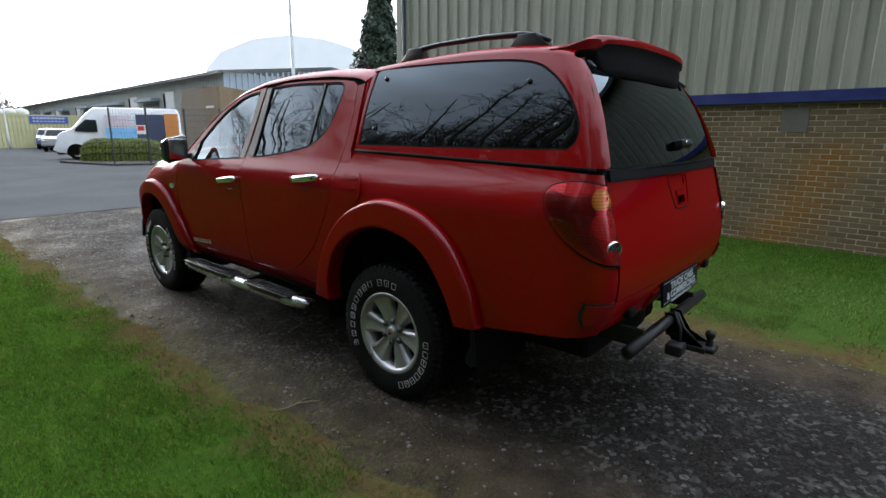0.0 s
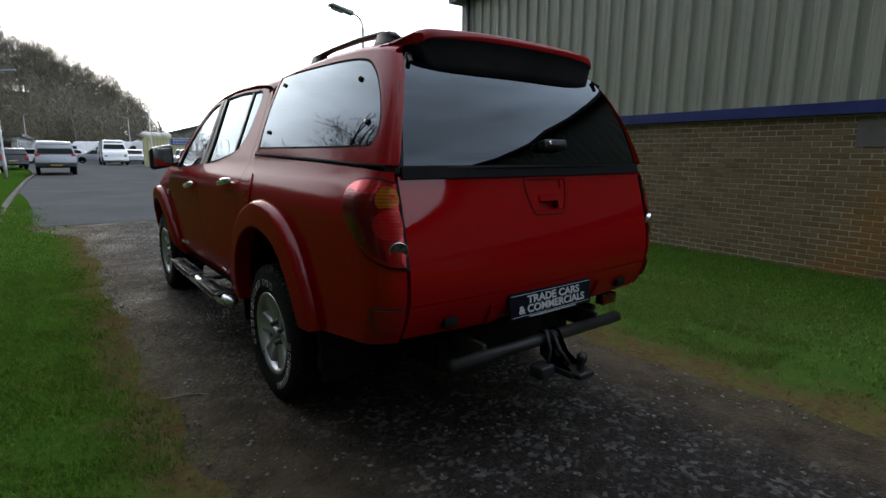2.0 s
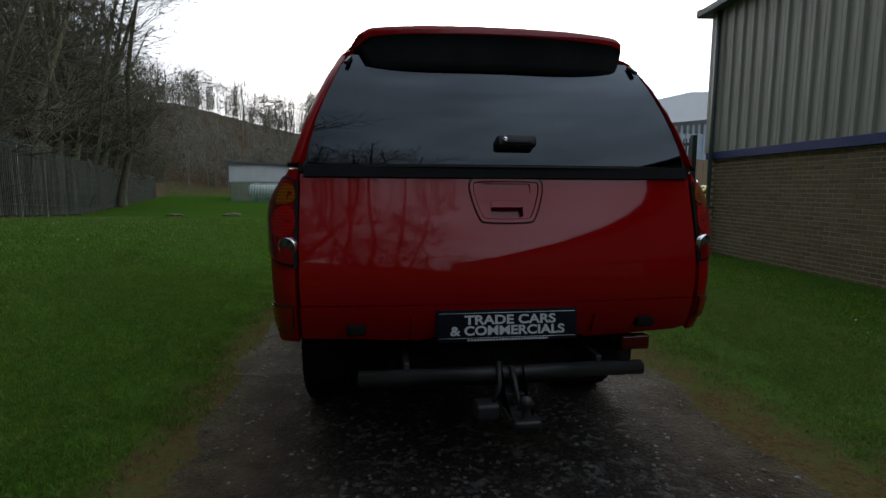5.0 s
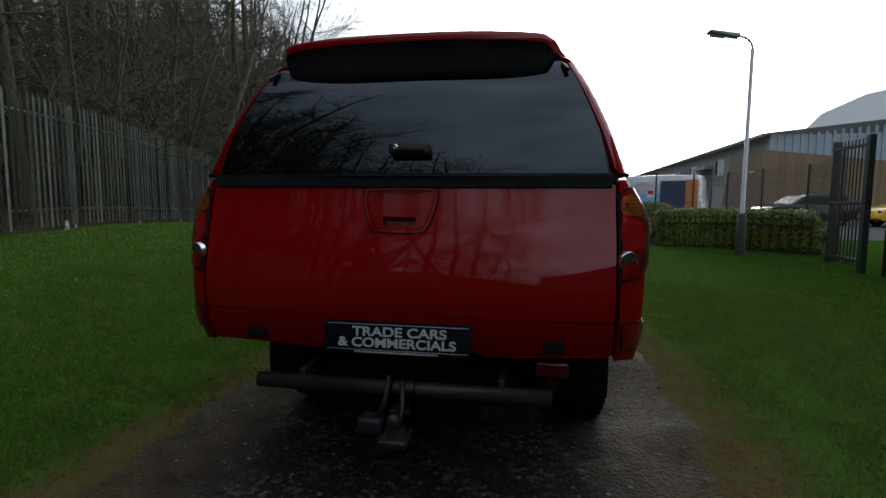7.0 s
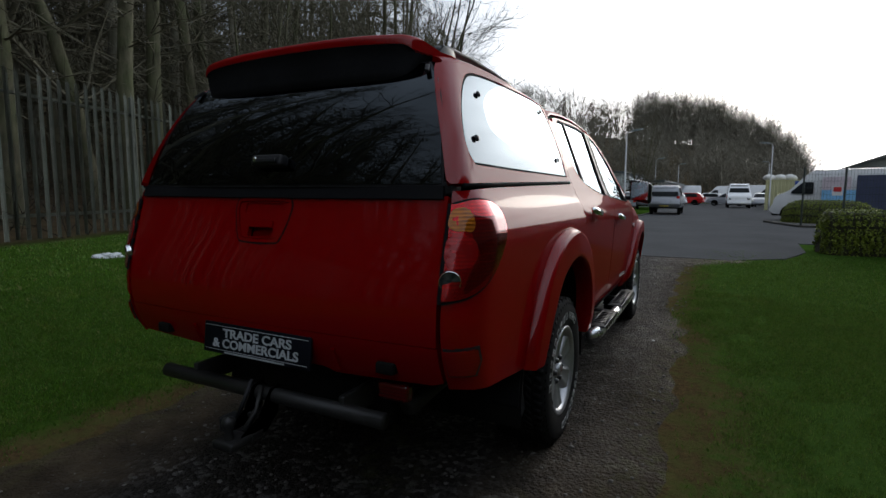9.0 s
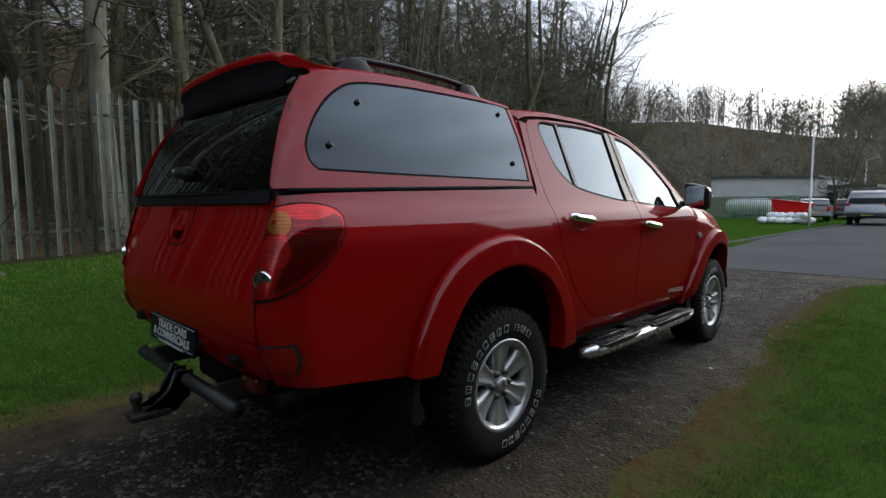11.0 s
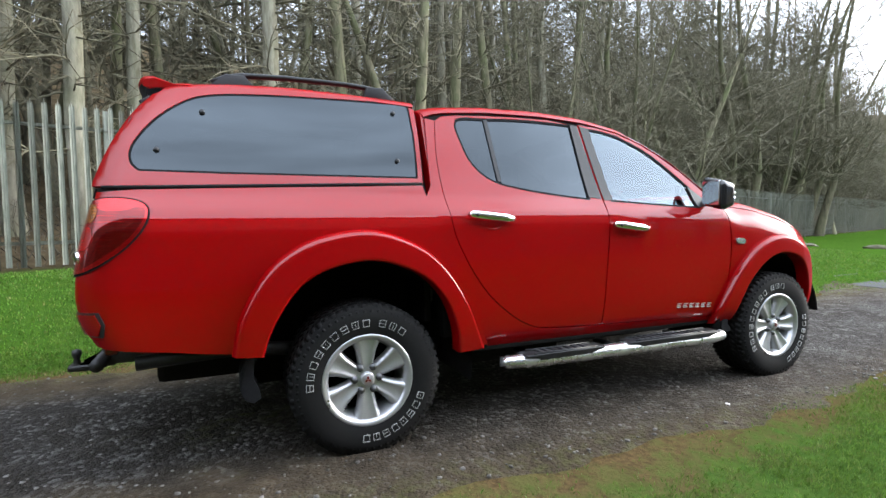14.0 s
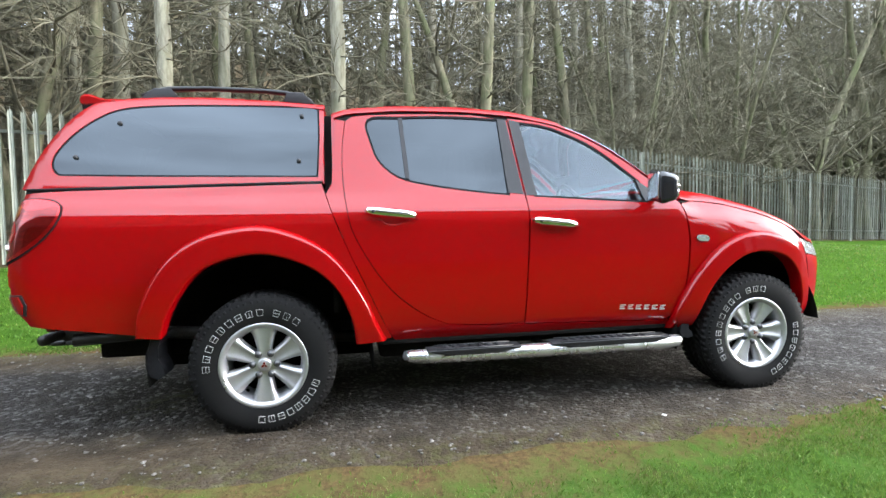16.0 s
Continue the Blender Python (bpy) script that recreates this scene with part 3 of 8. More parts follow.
# ---- the steel palisade fence at the wood's edge ----
GALV = Nodes("weathered_galvanised_steel")
_p = GALV.coords("Object")
_rnd = GALV.add("ShaderNodeObjectInfo").outputs["Random"]
_s = GALV.noise(GALV.stretch(_p, 9.0, 9.0, 1.2), 3.0, 5.0)
_c = GALV.mix(GALV.ramp(_s, 0.3, 0.7), rgb(0.105, 0.113, 0.087), rgb(0.24, 0.248, 0.200))
_c = GALV.mix(GALV.math('MULTIPLY', _rnd, 0.5), _c, rgb(0.085, 0.096, 0.072))
GALV = GALV.finish(Base_Color=_c, Roughness=0.55, Metallic=0.0, Normal=GALV.bump(_s, 0.2, 0.004))
fence = thing("palisade_fence", "weathered galvanised steel palisade fence before the wood", "fence", kind="structure")
FENCE_TURN = math.degrees(math.atan2(-0.305, 1.0)) * -1.0
step_y = 1.0 / math.hypot(1, 0.305)


def pale_mesh():
    """A W-section pale with a three-pointed head."""
    bm = bmesh.new()
    sec = [(-0.034, 0.008), (-0.022, -0.006), (-0.009, -0.010), (0.0, -0.003), (0.009, -0.010), (0.022, -0.006), (0.034, 0.008)]
    tops = [2.28, 2.34, 2.30, 2.40, 2.30, 2.34, 2.28]
    lo = [bm.verts.new((y, x, 0.06)) for x, y in sec]
    hi = [bm.verts.new((y, x, t)) for (x, y), t in zip(sec, tops)]
    for i in range(6):
        bm.faces.new((lo[i], lo[i + 1], hi[i + 1], hi[i]))
    r = bmesh.ops.solidify(bm, geom=bm.faces[:], thickness=0.003)
    me = bpy.data.meshes.new("pale")
    bm.to_mesh(me)
    bm.free()
    me.materials.append(GALV)
    return me


PALE = pale_mesh()
s, k, far_v, far_f = -16.0, 0, [], []
tmpl_v = np.array([v.co[:] for v in PALE.vertices])
tmpl_f = [list(p.vertices) for p in PALE.polygons]
turn = math.atan(0.305)
rot = np.array([[math.cos(turn), -math.sin(turn), 0], [math.sin(turn), math.cos(turn), 0], [0, 0, 1]])
while s < 62.0:
    y = s * step_y
    x = fence_x(y)
    z = land(x, y)
    if -11.0 < s < 27.0:
        ob = new("pale", PALE)
        ob.parent = fence
        ob.matrix_basis = Matrix.Translation((x, y, z + random.uniform(-0.012, 0.012))) @ Matrix.Rotation(turn + random.uniform(-0.03, 0.03), 4, 'Z') @ Matrix.Rotation(random.uniform(-0.006, 0.006), 4, 'X')
    else:
        base = len(far_v) * len(tmpl_v)
        far_v.append((rot @ tmpl_v.T).T + np.array([x, y, z]))
        far_f += [[i + base for i in f] for f in tmpl_f]
    s += 0.155
me = bpy.data.meshes.new("far_pales")
me.from_pydata(np.concatenate(far_v).tolist(), [], far_f)
me.materials.append(GALV)
far = tagged(new("far_pales", me), "row of distant steel pales", kind="stuff")
far.parent = fence
s = -16.0
while s < 61.0:
    y0, y1 = s * step_y, (s + 2.75) * step_y
    z0, z1 = land(fence_x(y0), y0), land(fence_x(y1), y1)
    part("post", box(-0.05, 0.0, -0.045, 0.045, -0.2, 2.30, 0.004, 1, m=Matrix.Translation((fence_x(y0) - 0.02, y0, z0)) @ Matrix.Rotation(turn, 4, 'Z')), GALV, fence, smooth=False)
    for h in (0.38, 2.02):
        a, b = Vector((fence_x(y0) - 0.040, y0, z0 + h)), Vector((fence_x(y1) - 0.040, y1, z1 + h))
        bm = bmesh.new()
        for dx, dz, w in ((0.0, 0.0, 0.004), (0.02, -0.022, 0.022)):
            vs = [bm.verts.new(p) for p in (a + Vector((dx - w, 0, dz - (0.024 if w < 0.01 else 0.003))), a + Vector((dx + w, 0, dz + (0.024 if w < 0.01 else 0.003))), b + Vector((dx + w, 0, dz + (0.024 if w < 0.01 else 0.003))), b + Vector((dx - w, 0, dz - (0.024 if w < 0.01 else 0.003))))]
            bm.faces.new(vs)
        bmesh.ops.solidify(bm, geom=bm.faces[:], thickness=0.006)
        part("rail", bm, GALV, fence, smooth=False)
    s += 2.75

# ---- the red double-cab pickup: forward is +y, its right side is +x, rear axle at y = 0 ----
truck = thing("pickup_truck", "red double-cab pickup with matching hardtop canopy parked on the gravel track", "pickup truck")


def smooth_table(pairs, width):
    """A softened curve through (at, value) pairs."""
    a = np.array(pairs, float)
    xs = np.arange(a[0, 0] - 0.6, a[-1, 0] + 0.6, 0.004)
    ys = np.interp(xs, a[:, 0], a[:, 1])
    lo, hi = (a[1, 1] - a[0, 1]) / (a[1, 0] - a[0, 0]), (a[-1, 1] - a[-2, 1]) / (a[-1, 0] - a[-2, 0])
    ys = np.where(xs < a[0, 0], a[0, 1] + lo * (xs - a[0, 0]), ys)
    ys = np.where(xs > a[-1, 0], a[-1, 1] + hi * (xs - a[-1, 0]), ys)
    k = np.exp(-0.5 * (np.arange(-60, 61) * 0.004 / width) ** 2)
    pad = np.pad(ys, 60, mode="edge")
    return xs[60:-60], np.convolve(pad, k / k.sum(), "valid")[60:-60]


def look_up(table, at):
    return float(np.interp(at, *table))


CAB_W = smooth_table([(0.40, 0.735), (0.45, 0.785), (0.51, 0.824), (0.62, 0.844), (0.80, 0.858), (1.00, 0.868), (1.13, 0.873), (1.185, 0.861), (1.25, 0.818), (1.40, 0.757), (1.80, 0.612)], 0.022)
BED_W = smooth_table([(0.45, 0.835), (0.56, 0.860), (0.66, 0.870), (0.78, 0.877), (1.00, 0.885), (1.13, 0.888), (1.19, 0.869), (1.28, 0.815), (1.40, 0.78)], 0.018)
CAN_W = smooth_table([(1.25, 0.820), (1.31, 0.803), (1.46, 0.757), (1.60, 0.702), (1.71, 0.652), (1.90, 0.55)], 0.03)
RAIL = smooth_table([(0.30, 1.70), (0.38, 1.735), (0.46, 1.765), (0.75, 1.79), (1.14, 1.793), (1.46, 1.772), (1.72, 1.722), (1.90, 1.652), (2.07, 1.56), (2.24, 1.432), (2.40, 1.295), (2.47, 1.252), (2.60, 1.246),
                     (2.77, 1.228), (3.07, 1.152), (3.30, 1.068), (3.50, 0.975), (3.75, 0.94), (4.3, 0.92)], 0.03)
CAN_RAIL = smooth_table([(-1.2, 1.65), (-0.90, 1.765), (-0.78, 1.79), (-0.56, 1.812), (-0.29, 1.82), (0.06, 1.808), (0.40, 1.785)], 0.04)
CAN_REAR = smooth_table([(1.20, -1.145), (1.30, -1.125), (1.38, -1.10), (1.51, -1.05), (1.64, -0.98), (1.76, -0.88), (1.9, -0.72)], 0.03)
REAR_TUCK = smooth_table([(0.50, 0.16), (0.60, 0.060), (0.66, 0.022), (0.75, -0.018), (0.85, -0.034), (0.95, -0.025), (1.05, -0.003), (1.14, 0.022), (1.22, 0.045), (1.30, 0.065)], 0.03)


def bezier(p0, p1, p2, p3, w):
    return tuple((1 - w) ** 3 * a + 3 * w * (1 - w) ** 2 * b + 3 * w * w * (1 - w) * c + w ** 3 * d for a, b, c, d in zip(p0, p1, p2, p3))


def section(width, top, crown, v):
    """A cross-section: up the side to near the rail, then over to the middle (v = top + 0.72)."""
    z1 = top - 0.03
    if v <= z1:
        return look_up(width, v), v
    x1 = look_up(width, z1)
    s = (look_up(width, z1) - look_up(width, z1 - 0.03)) / 0.03
    w = min((v - z1) / 0.75, 1.0) ** 1.25
    return bezier((x1, z1), (x1 + s * 0.045, z1 + 0.045), (x1 * 0.72, z1 + 0.03 + crown), (0.0, z1 + 0.03 + crown), w)


def cab_at(side):
    def place(u, v):
        t = max(0.0, (u - 3.1) / 0.7)
        y, f = (u, 1.0) if t == 0 else (3.1 + 0.7 * math.sin(min(t, 1.57)), max(math.cos(min(t, 1.57)), 0.0) ** 0.55)
        top = look_up(RAIL, u)
        x, z = section(CAB_W, top, 0.05 + 0.035 * smooth(2.44, 2.75, u), v)
        x *= 1 - 0.075 * smooth(2.42, 2.62, u) * min(max((v - top + 0.20) / 0.17, 0.0), 1.0) ** 2
        return side * x * f, y, z
    return place


def bed_at(side, grow=None):
    def place(u, v):
        x = look_up(BED_W, v) + (grow(u, v) if grow else 0.0)
        k = min(max((-1.015 - u) / 0.148, 0.0), 0.999)
        return side * (x - (x - 0.768) * (1 - math.sqrt(1 - k * k))), u + look_up(REAR_TUCK, v) * max(0.0, min(1.0, (-0.75 - u) / 0.4)), v
    return place


def canopy_at(side):
    def place(u, v):
        x, z = section(CAN_W, look_up(CAN_RAIL, u), 0.035, v)
        k = min(max((look_up(CAN_REAR, min(z, 1.85)) + 0.10 - u) / 0.104, 0.0), 0.995)
        return side * (x - 0.06 * (1 - math.sqrt(1 - k * k)) * min(1.0, x / 0.5)), u, z
    return place


def over(rail, place_of):
    """The surface across the top; w runs from -1 on the left to 1 on the right."""
    left, right = place_of(-1), place_of(1)

    def place(u, w):
        return (right if w >= 0 else left)(u, look_up(rail, u) - 0.03 + 0.75 * (1 - abs(w)))
    return place


def tailgate_at(u, v):
    return u, -1.163 - 0.022 * (1 - (u / 0.76) ** 2) + look_up(REAR_TUCK, v), v


def rear_glass_at(u, v):
    return u, look_up(CAN_REAR, v) - 0.035 * (1 - (u / 0.72) ** 2) + 0.018, v


ARCH_R_IN = [(0.48, 0.46), (0.455, 0.61), (0.38, 0.77), (0.24, 0.89), (0.03, 0.957), (-0.18, 0.93), (-0.32, 0.85), (-0.43, 0.69), (-0.48, 0.55)]
ARCH_R_OUT = [(-0.61, 0.56), (-0.575, 0.73), (-0.46, 0.93), (-0.30, 1.05), (-0.10, 1.102), (0.07, 1.098), (0.27, 1.02), (0.41, 0.90), (0.53, 0.72), (0.60, 0.56), (0.645, 0.47)]
ARCH_F_IN = [(3.335, 0.47), (3.325, 0.60), (3.265, 0.75), (3.145, 0.86), (2.95, 0.893), (2.785, 0.828), (2.65, 0.69), (2.575, 0.53), (2.56, 0.44)]
ARCH_F_OUT = [(2.395, 0.42), (2.432, 0.565), (2.51, 0.714), (2.616, 0.853), (2.755, 0.966), (2.945, 1.020), (3.14, 0.994), (3.29, 0.905), (3.385, 0.73), (3.415, 0.58), (3.42, 0.47)]
REAR_DOOR = spline([(0.455, 1.69), (0.434, 1.53), (0.433, 1.36), (0.447, 1.21), (0.473, 1.08), (0.522, 0.975), (0.584, 0.87), (0.674, 0.75), (0.792, 0.645), (0.897, 0.577), (1.0, 0.533)], 4) + [(1.20, 0.520), (1.45, 0.512)] + \
    spline([(1.46, 0.80), (1.468, 1.05), (1.462, 1.25), (1.412, 1.715)], 4) + [(1.2, 1.742), (0.95, 1.744), (0.75, 1.738), (0.58, 1.728), (0.49, 1.716)]
FRONT_DOOR = [(1.458, 0.512), (1.9, 0.498), (2.36, 0.482)] + spline([(2.44, 0.52), (2.487, 0.70), (2.50, 0.95), (2.47, 1.12), (2.44, 1.205)], 5) + \
    [(2.36, 1.272), (2.28, 1.345), (2.17, 1.44), (2.0, 1.555), (1.86, 1.628), (1.70, 1.686), (1.56, 1.713), (1.42, 1.726)] + spline([(1.47, 1.25), (1.476, 1.05), (1.468, 0.80)], 4)
REAR_PANE = spline([(1.355, 1.712), (1.05, 1.722), (0.76, 1.712), (0.585, 1.695), (0.60, 1.56), (0.645, 1.45), (0.75, 1.365), (0.91, 1.325), (1.15, 1.290), (1.362, 1.268)], 4)
FRONT_PANE = [(1.484, 1.695), (1.60, 1.682)] + spline([(1.70, 1.660), (1.88, 1.580), (2.01, 1.495), (2.12, 1.405), (2.20, 1.335)], 4) + [(2.222, 1.218), (1.9, 1.235), (1.53, 1.258)]
SIDE_WINDOW = spline([(0.292, 1.372), (0.302, 1.58), (0.300, 1.752)], 3) + spline([(0.28, 1.764), (-0.10, 1.762), (-0.45, 1.752), (-0.68, 1.728), (-0.80, 1.672), (-0.90, 1.58), (-0.968, 1.475), (-0.972, 1.41), (-0.945, 1.378)], 5) + [(-0.6, 1.374), (-0.2, 1.373)]
CANOPY_SIDE = [(-1.118, 1.302), (-0.8, 1.310), (-0.3, 1.322), (0.0, 1.329), (0.325, 1.338), (0.330, 1.50), (0.335, 1.62), (0.337, 1.745)] + \
    [(u, look_up(CAN_RAIL, u) - 0.03) for u in np.arange(0.28, -0.86, -0.08)] + [(look_up(CAN_REAR, z), z) for z in np.arange(1.735, 1.31, -0.03)]
BED_SIDE = [(-1.1625, 1.278), (-1.0, 1.288), (-0.6, 1.300), (0.0, 1.316), (0.318, 1.326)] + spline([(0.335, 1.27), (0.385, 1.12), (0.50, 0.85), (0.60, 0.63), (0.672, 0.475)], 5) + \
    spline(ARCH_R_IN, 5) + [(-0.56, 0.56), (-0.85, 0.60), (-1.05, 0.625), (-1.1625, 0.64)]
CAB_SIDE = [(0.395, 1.70), (0.383, 1.53), (0.372, 1.33)] + spline([(0.339, 1.27), (0.390, 1.12), (0.505, 0.85), (0.605, 0.63), (0.677, 0.475)], 5) + [(0.71, 0.44), (1.2, 0.43), (1.9, 0.425), (2.42, 0.42), (2.42, 0.474), (1.9, 0.489), (1.45, 0.503), (1.2, 0.511), (1.0, 0.528)] + \
    spline([(0.892, 0.573), (0.788, 0.641), (0.670, 0.747), (0.580, 0.868), (0.518, 0.973), (0.469, 1.079), (0.443, 1.21), (0.429, 1.36), (0.430, 1.53), (0.451, 1.69)], 4)
FENDER = [(2.43, 0.42)] + spline([(2.452, 0.52), (2.497, 0.70), (2.510, 0.95), (2.48, 1.12), (2.452, 1.195)], 5) + [(u, look_up(RAIL, u) - 0.036) for u in (2.55, 2.68, 2.80, 2.93, 3.05, 3.15, 3.25)] + [(3.36, 0.972), (3.40, 0.86), (3.45, 0.70), (3.46, 0.47)] + spline(ARCH_F_IN, 5)


def flare(name, outer, inner, place, side, rise, rows=12, cols=70):
    """A wheel-arch flare: a lip that stands proud of the side between two arcs and turns in at the arch."""
    def even(ring):
        p = np.array(spline(ring, 8))
        d = np.r_[0, np.cumsum(np.hypot(*np.diff(p, axis=0).T))]
        t = np.linspace(0, d[-1], cols)
        return np.column_stack([np.interp(t, d, p[:, 0]), np.interp(t, d, p[:, 1])])
    a, b = even(outer), even(inner[::-1])
    vs, fs = [], []
    steps = [(0.0, -0.002), (0.0, 0.006)] + [(k, 0.006 + rise * min(1.0, k * 8.0) ** 0.75 + 0.008 * k) for k in np.linspace(0.06, 0.94, rows)] + [(0.975, rise + 0.010), (1.0, rise + 0.002), (1.0, rise - 0.02), (1.0, -0.04)]
    for p, q in zip(a, b):
        for k, g in steps:
            u, v = p + (q - p) * k
            x, y, z = place(u, v)
            vs.append((x + side * g, y, z))
    n = len(steps)
    for i in range(cols - 1):
        for j in range(n - 1):
            f = [i * n + j, i * n + j + 1, (i + 1) * n + j + 1, (i + 1) * n + j]
            fs.append(f if side < 0 else f[::-1])
    ob = soup(name, vs, fs, RED, truck, "painted wheel-arch flare", smooth=True)
    me = ob.data
    bm = bmesh.new()
    bm.from_mesh(me)
    bmesh.ops.recalc_face_normals(bm, faces=bm.faces[:])
    if sum(f.normal.x * f.calc_area() for f in bm.faces) * side < 0:
        bmesh.ops.reverse_faces(bm, faces=bm.faces[:])
    bm.to_mesh(me)
    bm.free()
    return ob


for side in (-1, 1):
    fl = side < 0
    cab, bed, can = cab_at(side), bed_at(side), canopy_at(side)
    rear_us = np.concatenate([-1.015 - 0.148 * np.sin(np.linspace(0.06, 1.5, 11)), np.arange(-0.96, 0.7, 0.05)])
    panel("bed_side", BED_SIDE, bed, RED, truck, holes=[], us=rear_us, flip=fl, thick=0.03)
    panel("cab_side", CAB_SIDE, cab, RED, truck, step=0.04, flip=fl, thick=0.03)
    fender = panel("front_wing", FENDER, cab, RED, truck, step=0.05, flip=fl, thick=0.03)
    lamp = panel("side_repeater", spline([(2.56, 0.972), (2.615, 0.966), (2.632, 0.982), (2.615, 1.002), (2.56, 1.006), (2.545, 0.990)], 4, True), cab, CLEAR_LENS, fender, "small clear side repeater lamp", step=0.01, lift=0.008, thick=0.01, flip=fl)
    flare("rear_arch_flare", ARCH_R_OUT, ARCH_R_IN, bed, side, 0.040)
    flare("front_arch_flare", ARCH_F_OUT, ARCH_F_IN, cab, side, 0.036)
    # doors with black-framed panes
    for outline, pane, glass in ((REAR_DOOR, REAR_PANE, PRIVACY), (FRONT_DOOR, FRONT_PANE, CLEAR)):
        ring = inset(pane, -0.012)
        rear = outline is REAR_DOOR
        door = panel("rear_door" if rear else "front_door", outline, cab, RED, truck, holes=[ring], step=0.04, flip=fl)
        panel("door_seal", inset(outline, -0.014), cab, DARK, truck, "black rubber door seal", holes=[inset(outline, 0.016)], step=0.3, thick=0.003, lift=-0.019, flip=fl)
        panel("window_trim", ring, cab, MATT, door, "black window surround", holes=[pane], step=0.2, thick=0.02, lift=-0.002, flip=fl)
        w = panel("window", pane, cab, glass, door, "dark privacy glass" if rear else "clear side glass", step=0.06, thick=0.003, lift=-0.008, flip=fl)
        w.visible_shadow = rear
        pillar = [(1.352, 1.722), (1.404, 1.718), (1.456, 1.262), (1.366, 1.272)] if rear else [(1.424, 1.717), (1.488, 1.704), (1.538, 1.254), (1.473, 1.256)]
        panel("door_pillar", pillar, cab, BLACK, door, "black pillar trim", step=0.06, thick=0.006, lift=0.003, flip=fl)
        if rear:
            panel("window_divider", [(0.755, 1.715), (0.778, 1.717), (0.800, 1.352), (0.776, 1.360)], cab, BLACK, door, step=0.06, thick=0.008, lift=0.0, flip=fl)
        else:
            panel("mirror_gusset", [(2.185, 1.345), (2.30, 1.262), (2.33, 1.222), (2.215, 1.212)], cab, BLACK, door, step=0.05, thick=0.012, lift=0.005, flip=fl)
        # chrome handle over a scooped recess
        y0, y1, z = (0.552, 0.812, 1.163) if rear else (1.494, 1.750, 1.097)
        x0 = abs(cab(0.5 * (y0 + y1), z)[0])
        bm = tube([(side * (x0 + d), y0 + (y1 - y0) * k, z + dz) for d, k, dz in ((0.004, 0.0, 0.014), (0.026, 0.04, 0.013), (0.036, 0.2, 0.008), (0.037, 0.8, -0.008), (0.026, 0.96, -0.013), (0.004, 1.0, -0.014))],
                  [0.014, 0.019, 0.021, 0.021, 0.019, 0.014], 10)
        bmesh.ops.scale(bm, vec=(0.6, 1, 1.05), space=Matrix.Translation((-side * (x0 + 0.03), 0, -z)), verts=bm.verts[:])
        grip = part("door_handle", bm, CHROME, door, "chrome door handle")
        part("key_button", lathe([(-0.004, 0.0095), (0.003, 0.0095), (0.004, 0.0005)], 12), BLACK, grip, "dark keyhole cover", matrix=Matrix.Translation((side * (x0 + 0.041), y0 + 0.032, z + 0.010)) @ Matrix.Rotation(0.0 if side > 0 else math.pi, 4, 'Z'))
        yc = 0.5 * (y0 + y1) + 0.01
        cup = [(yc + 0.066 * math.cos(a), z - 0.020 + 0.046 * math.sin(a)) for a in np.linspace(0, 2 * math.pi, 24, endpoint=False)]
        panel("handle_recess", cup, lambda u, v, cab=cab, yc=yc, z=z, side=side: (cab(u, v)[0] - side * 0.024 * max(0.0, 1 - ((u - yc) / 0.066) ** 2 - ((v - z + 0.020) / 0.046) ** 2) + side * 0.0015, u, v), RED, door, step=0.012, thick=0.001, flip=fl)
        if not rear:
            # silver script on the door, as plain strokes
            bm = bmesh.new()
            for k in range(6):
                a = 2.052 + k * 0.054
                zz = 0.580 - 0.0155 * k / 5
                xx = side * (abs(cab(a, zz)[0]) + 0.0015)
                for dz, run in ((0.011, 0.036), (0.0, 0.026), (-0.011, 0.036)):
                    block(bm, xx - 0.002, xx + 0.002, a + 0.2 * dz, a + run + 0.2 * dz, zz + dz - 0.0022, zz + dz + 0.0022)
            part("door_script", bm, SILVER_PAINT, door, "silver trim script as plain bars", smooth=False)
    # tail lamp: red lens that wraps the corner, amber and clear cells inside it
    lamp_us = np.concatenate([-1.015 - 0.148 * np.sin(np.linspace(0.0, 1.52, 12)), np.arange(-0.97, -0.9, 0.02)])
    tail = spline([(-1.1624, 1.235), (-1.12, 1.246), (-1.04, 1.246), (-0.965, 1.232), (-0.928, 1.20), (-0.934, 1.136), (-0.988, 1.056), (-1.060, 0.992), (-1.116, 0.958), (-1.1624, 0.940)], 4)
    bezel = panel("tail_lamp", inset(tail, -0.007)[:], bed, MATT, truck, "black tail lamp surround", us=lamp_us, vs=np.arange(0.96, 1.25, 0.015), lift=0.0055, thick=0.012, flip=fl)
    panel("lamp_lens", tail, bed, RED_LENS, bezel, "red wrap-round tail lamp lens", us=lamp_us, vs=np.arange(0.96, 1.25, 0.015), lift=0.009, thick=0.02, flip=fl)
    amber = spline([(-1.1612, 1.214), (-1.150, 1.224), (-1.134, 1.219), (-1.122, 1.196), (-1.121, 1.168), (-1.130, 1.150), (-1.142, 1.152), (-1.1612, 1.158)], 4, True)
    panel("indicator_lens", amber, bed, AMBER_LENS, bezel, "amber indicator lens", us=lamp_us, vs=np.arange(1.11, 1.24, 0.015), lift=0.0115, thick=0.01, flip=fl)
    brake = spline([(-1.1608, 1.140), (-1.140, 1.136), (-1.120, 1.120), (-1.112, 1.085), (-1.122, 1.050), (-1.142, 1.040), (-1.1608, 1.044)], 4, True)
    panel("brake_lens", brake, bed, BRAKE_LENS, bezel, "bright red ribbed brake lens", us=lamp_us, vs=np.arange(1.03, 1.15, 0.015), lift=0.0112, thick=0.01, flip=fl)
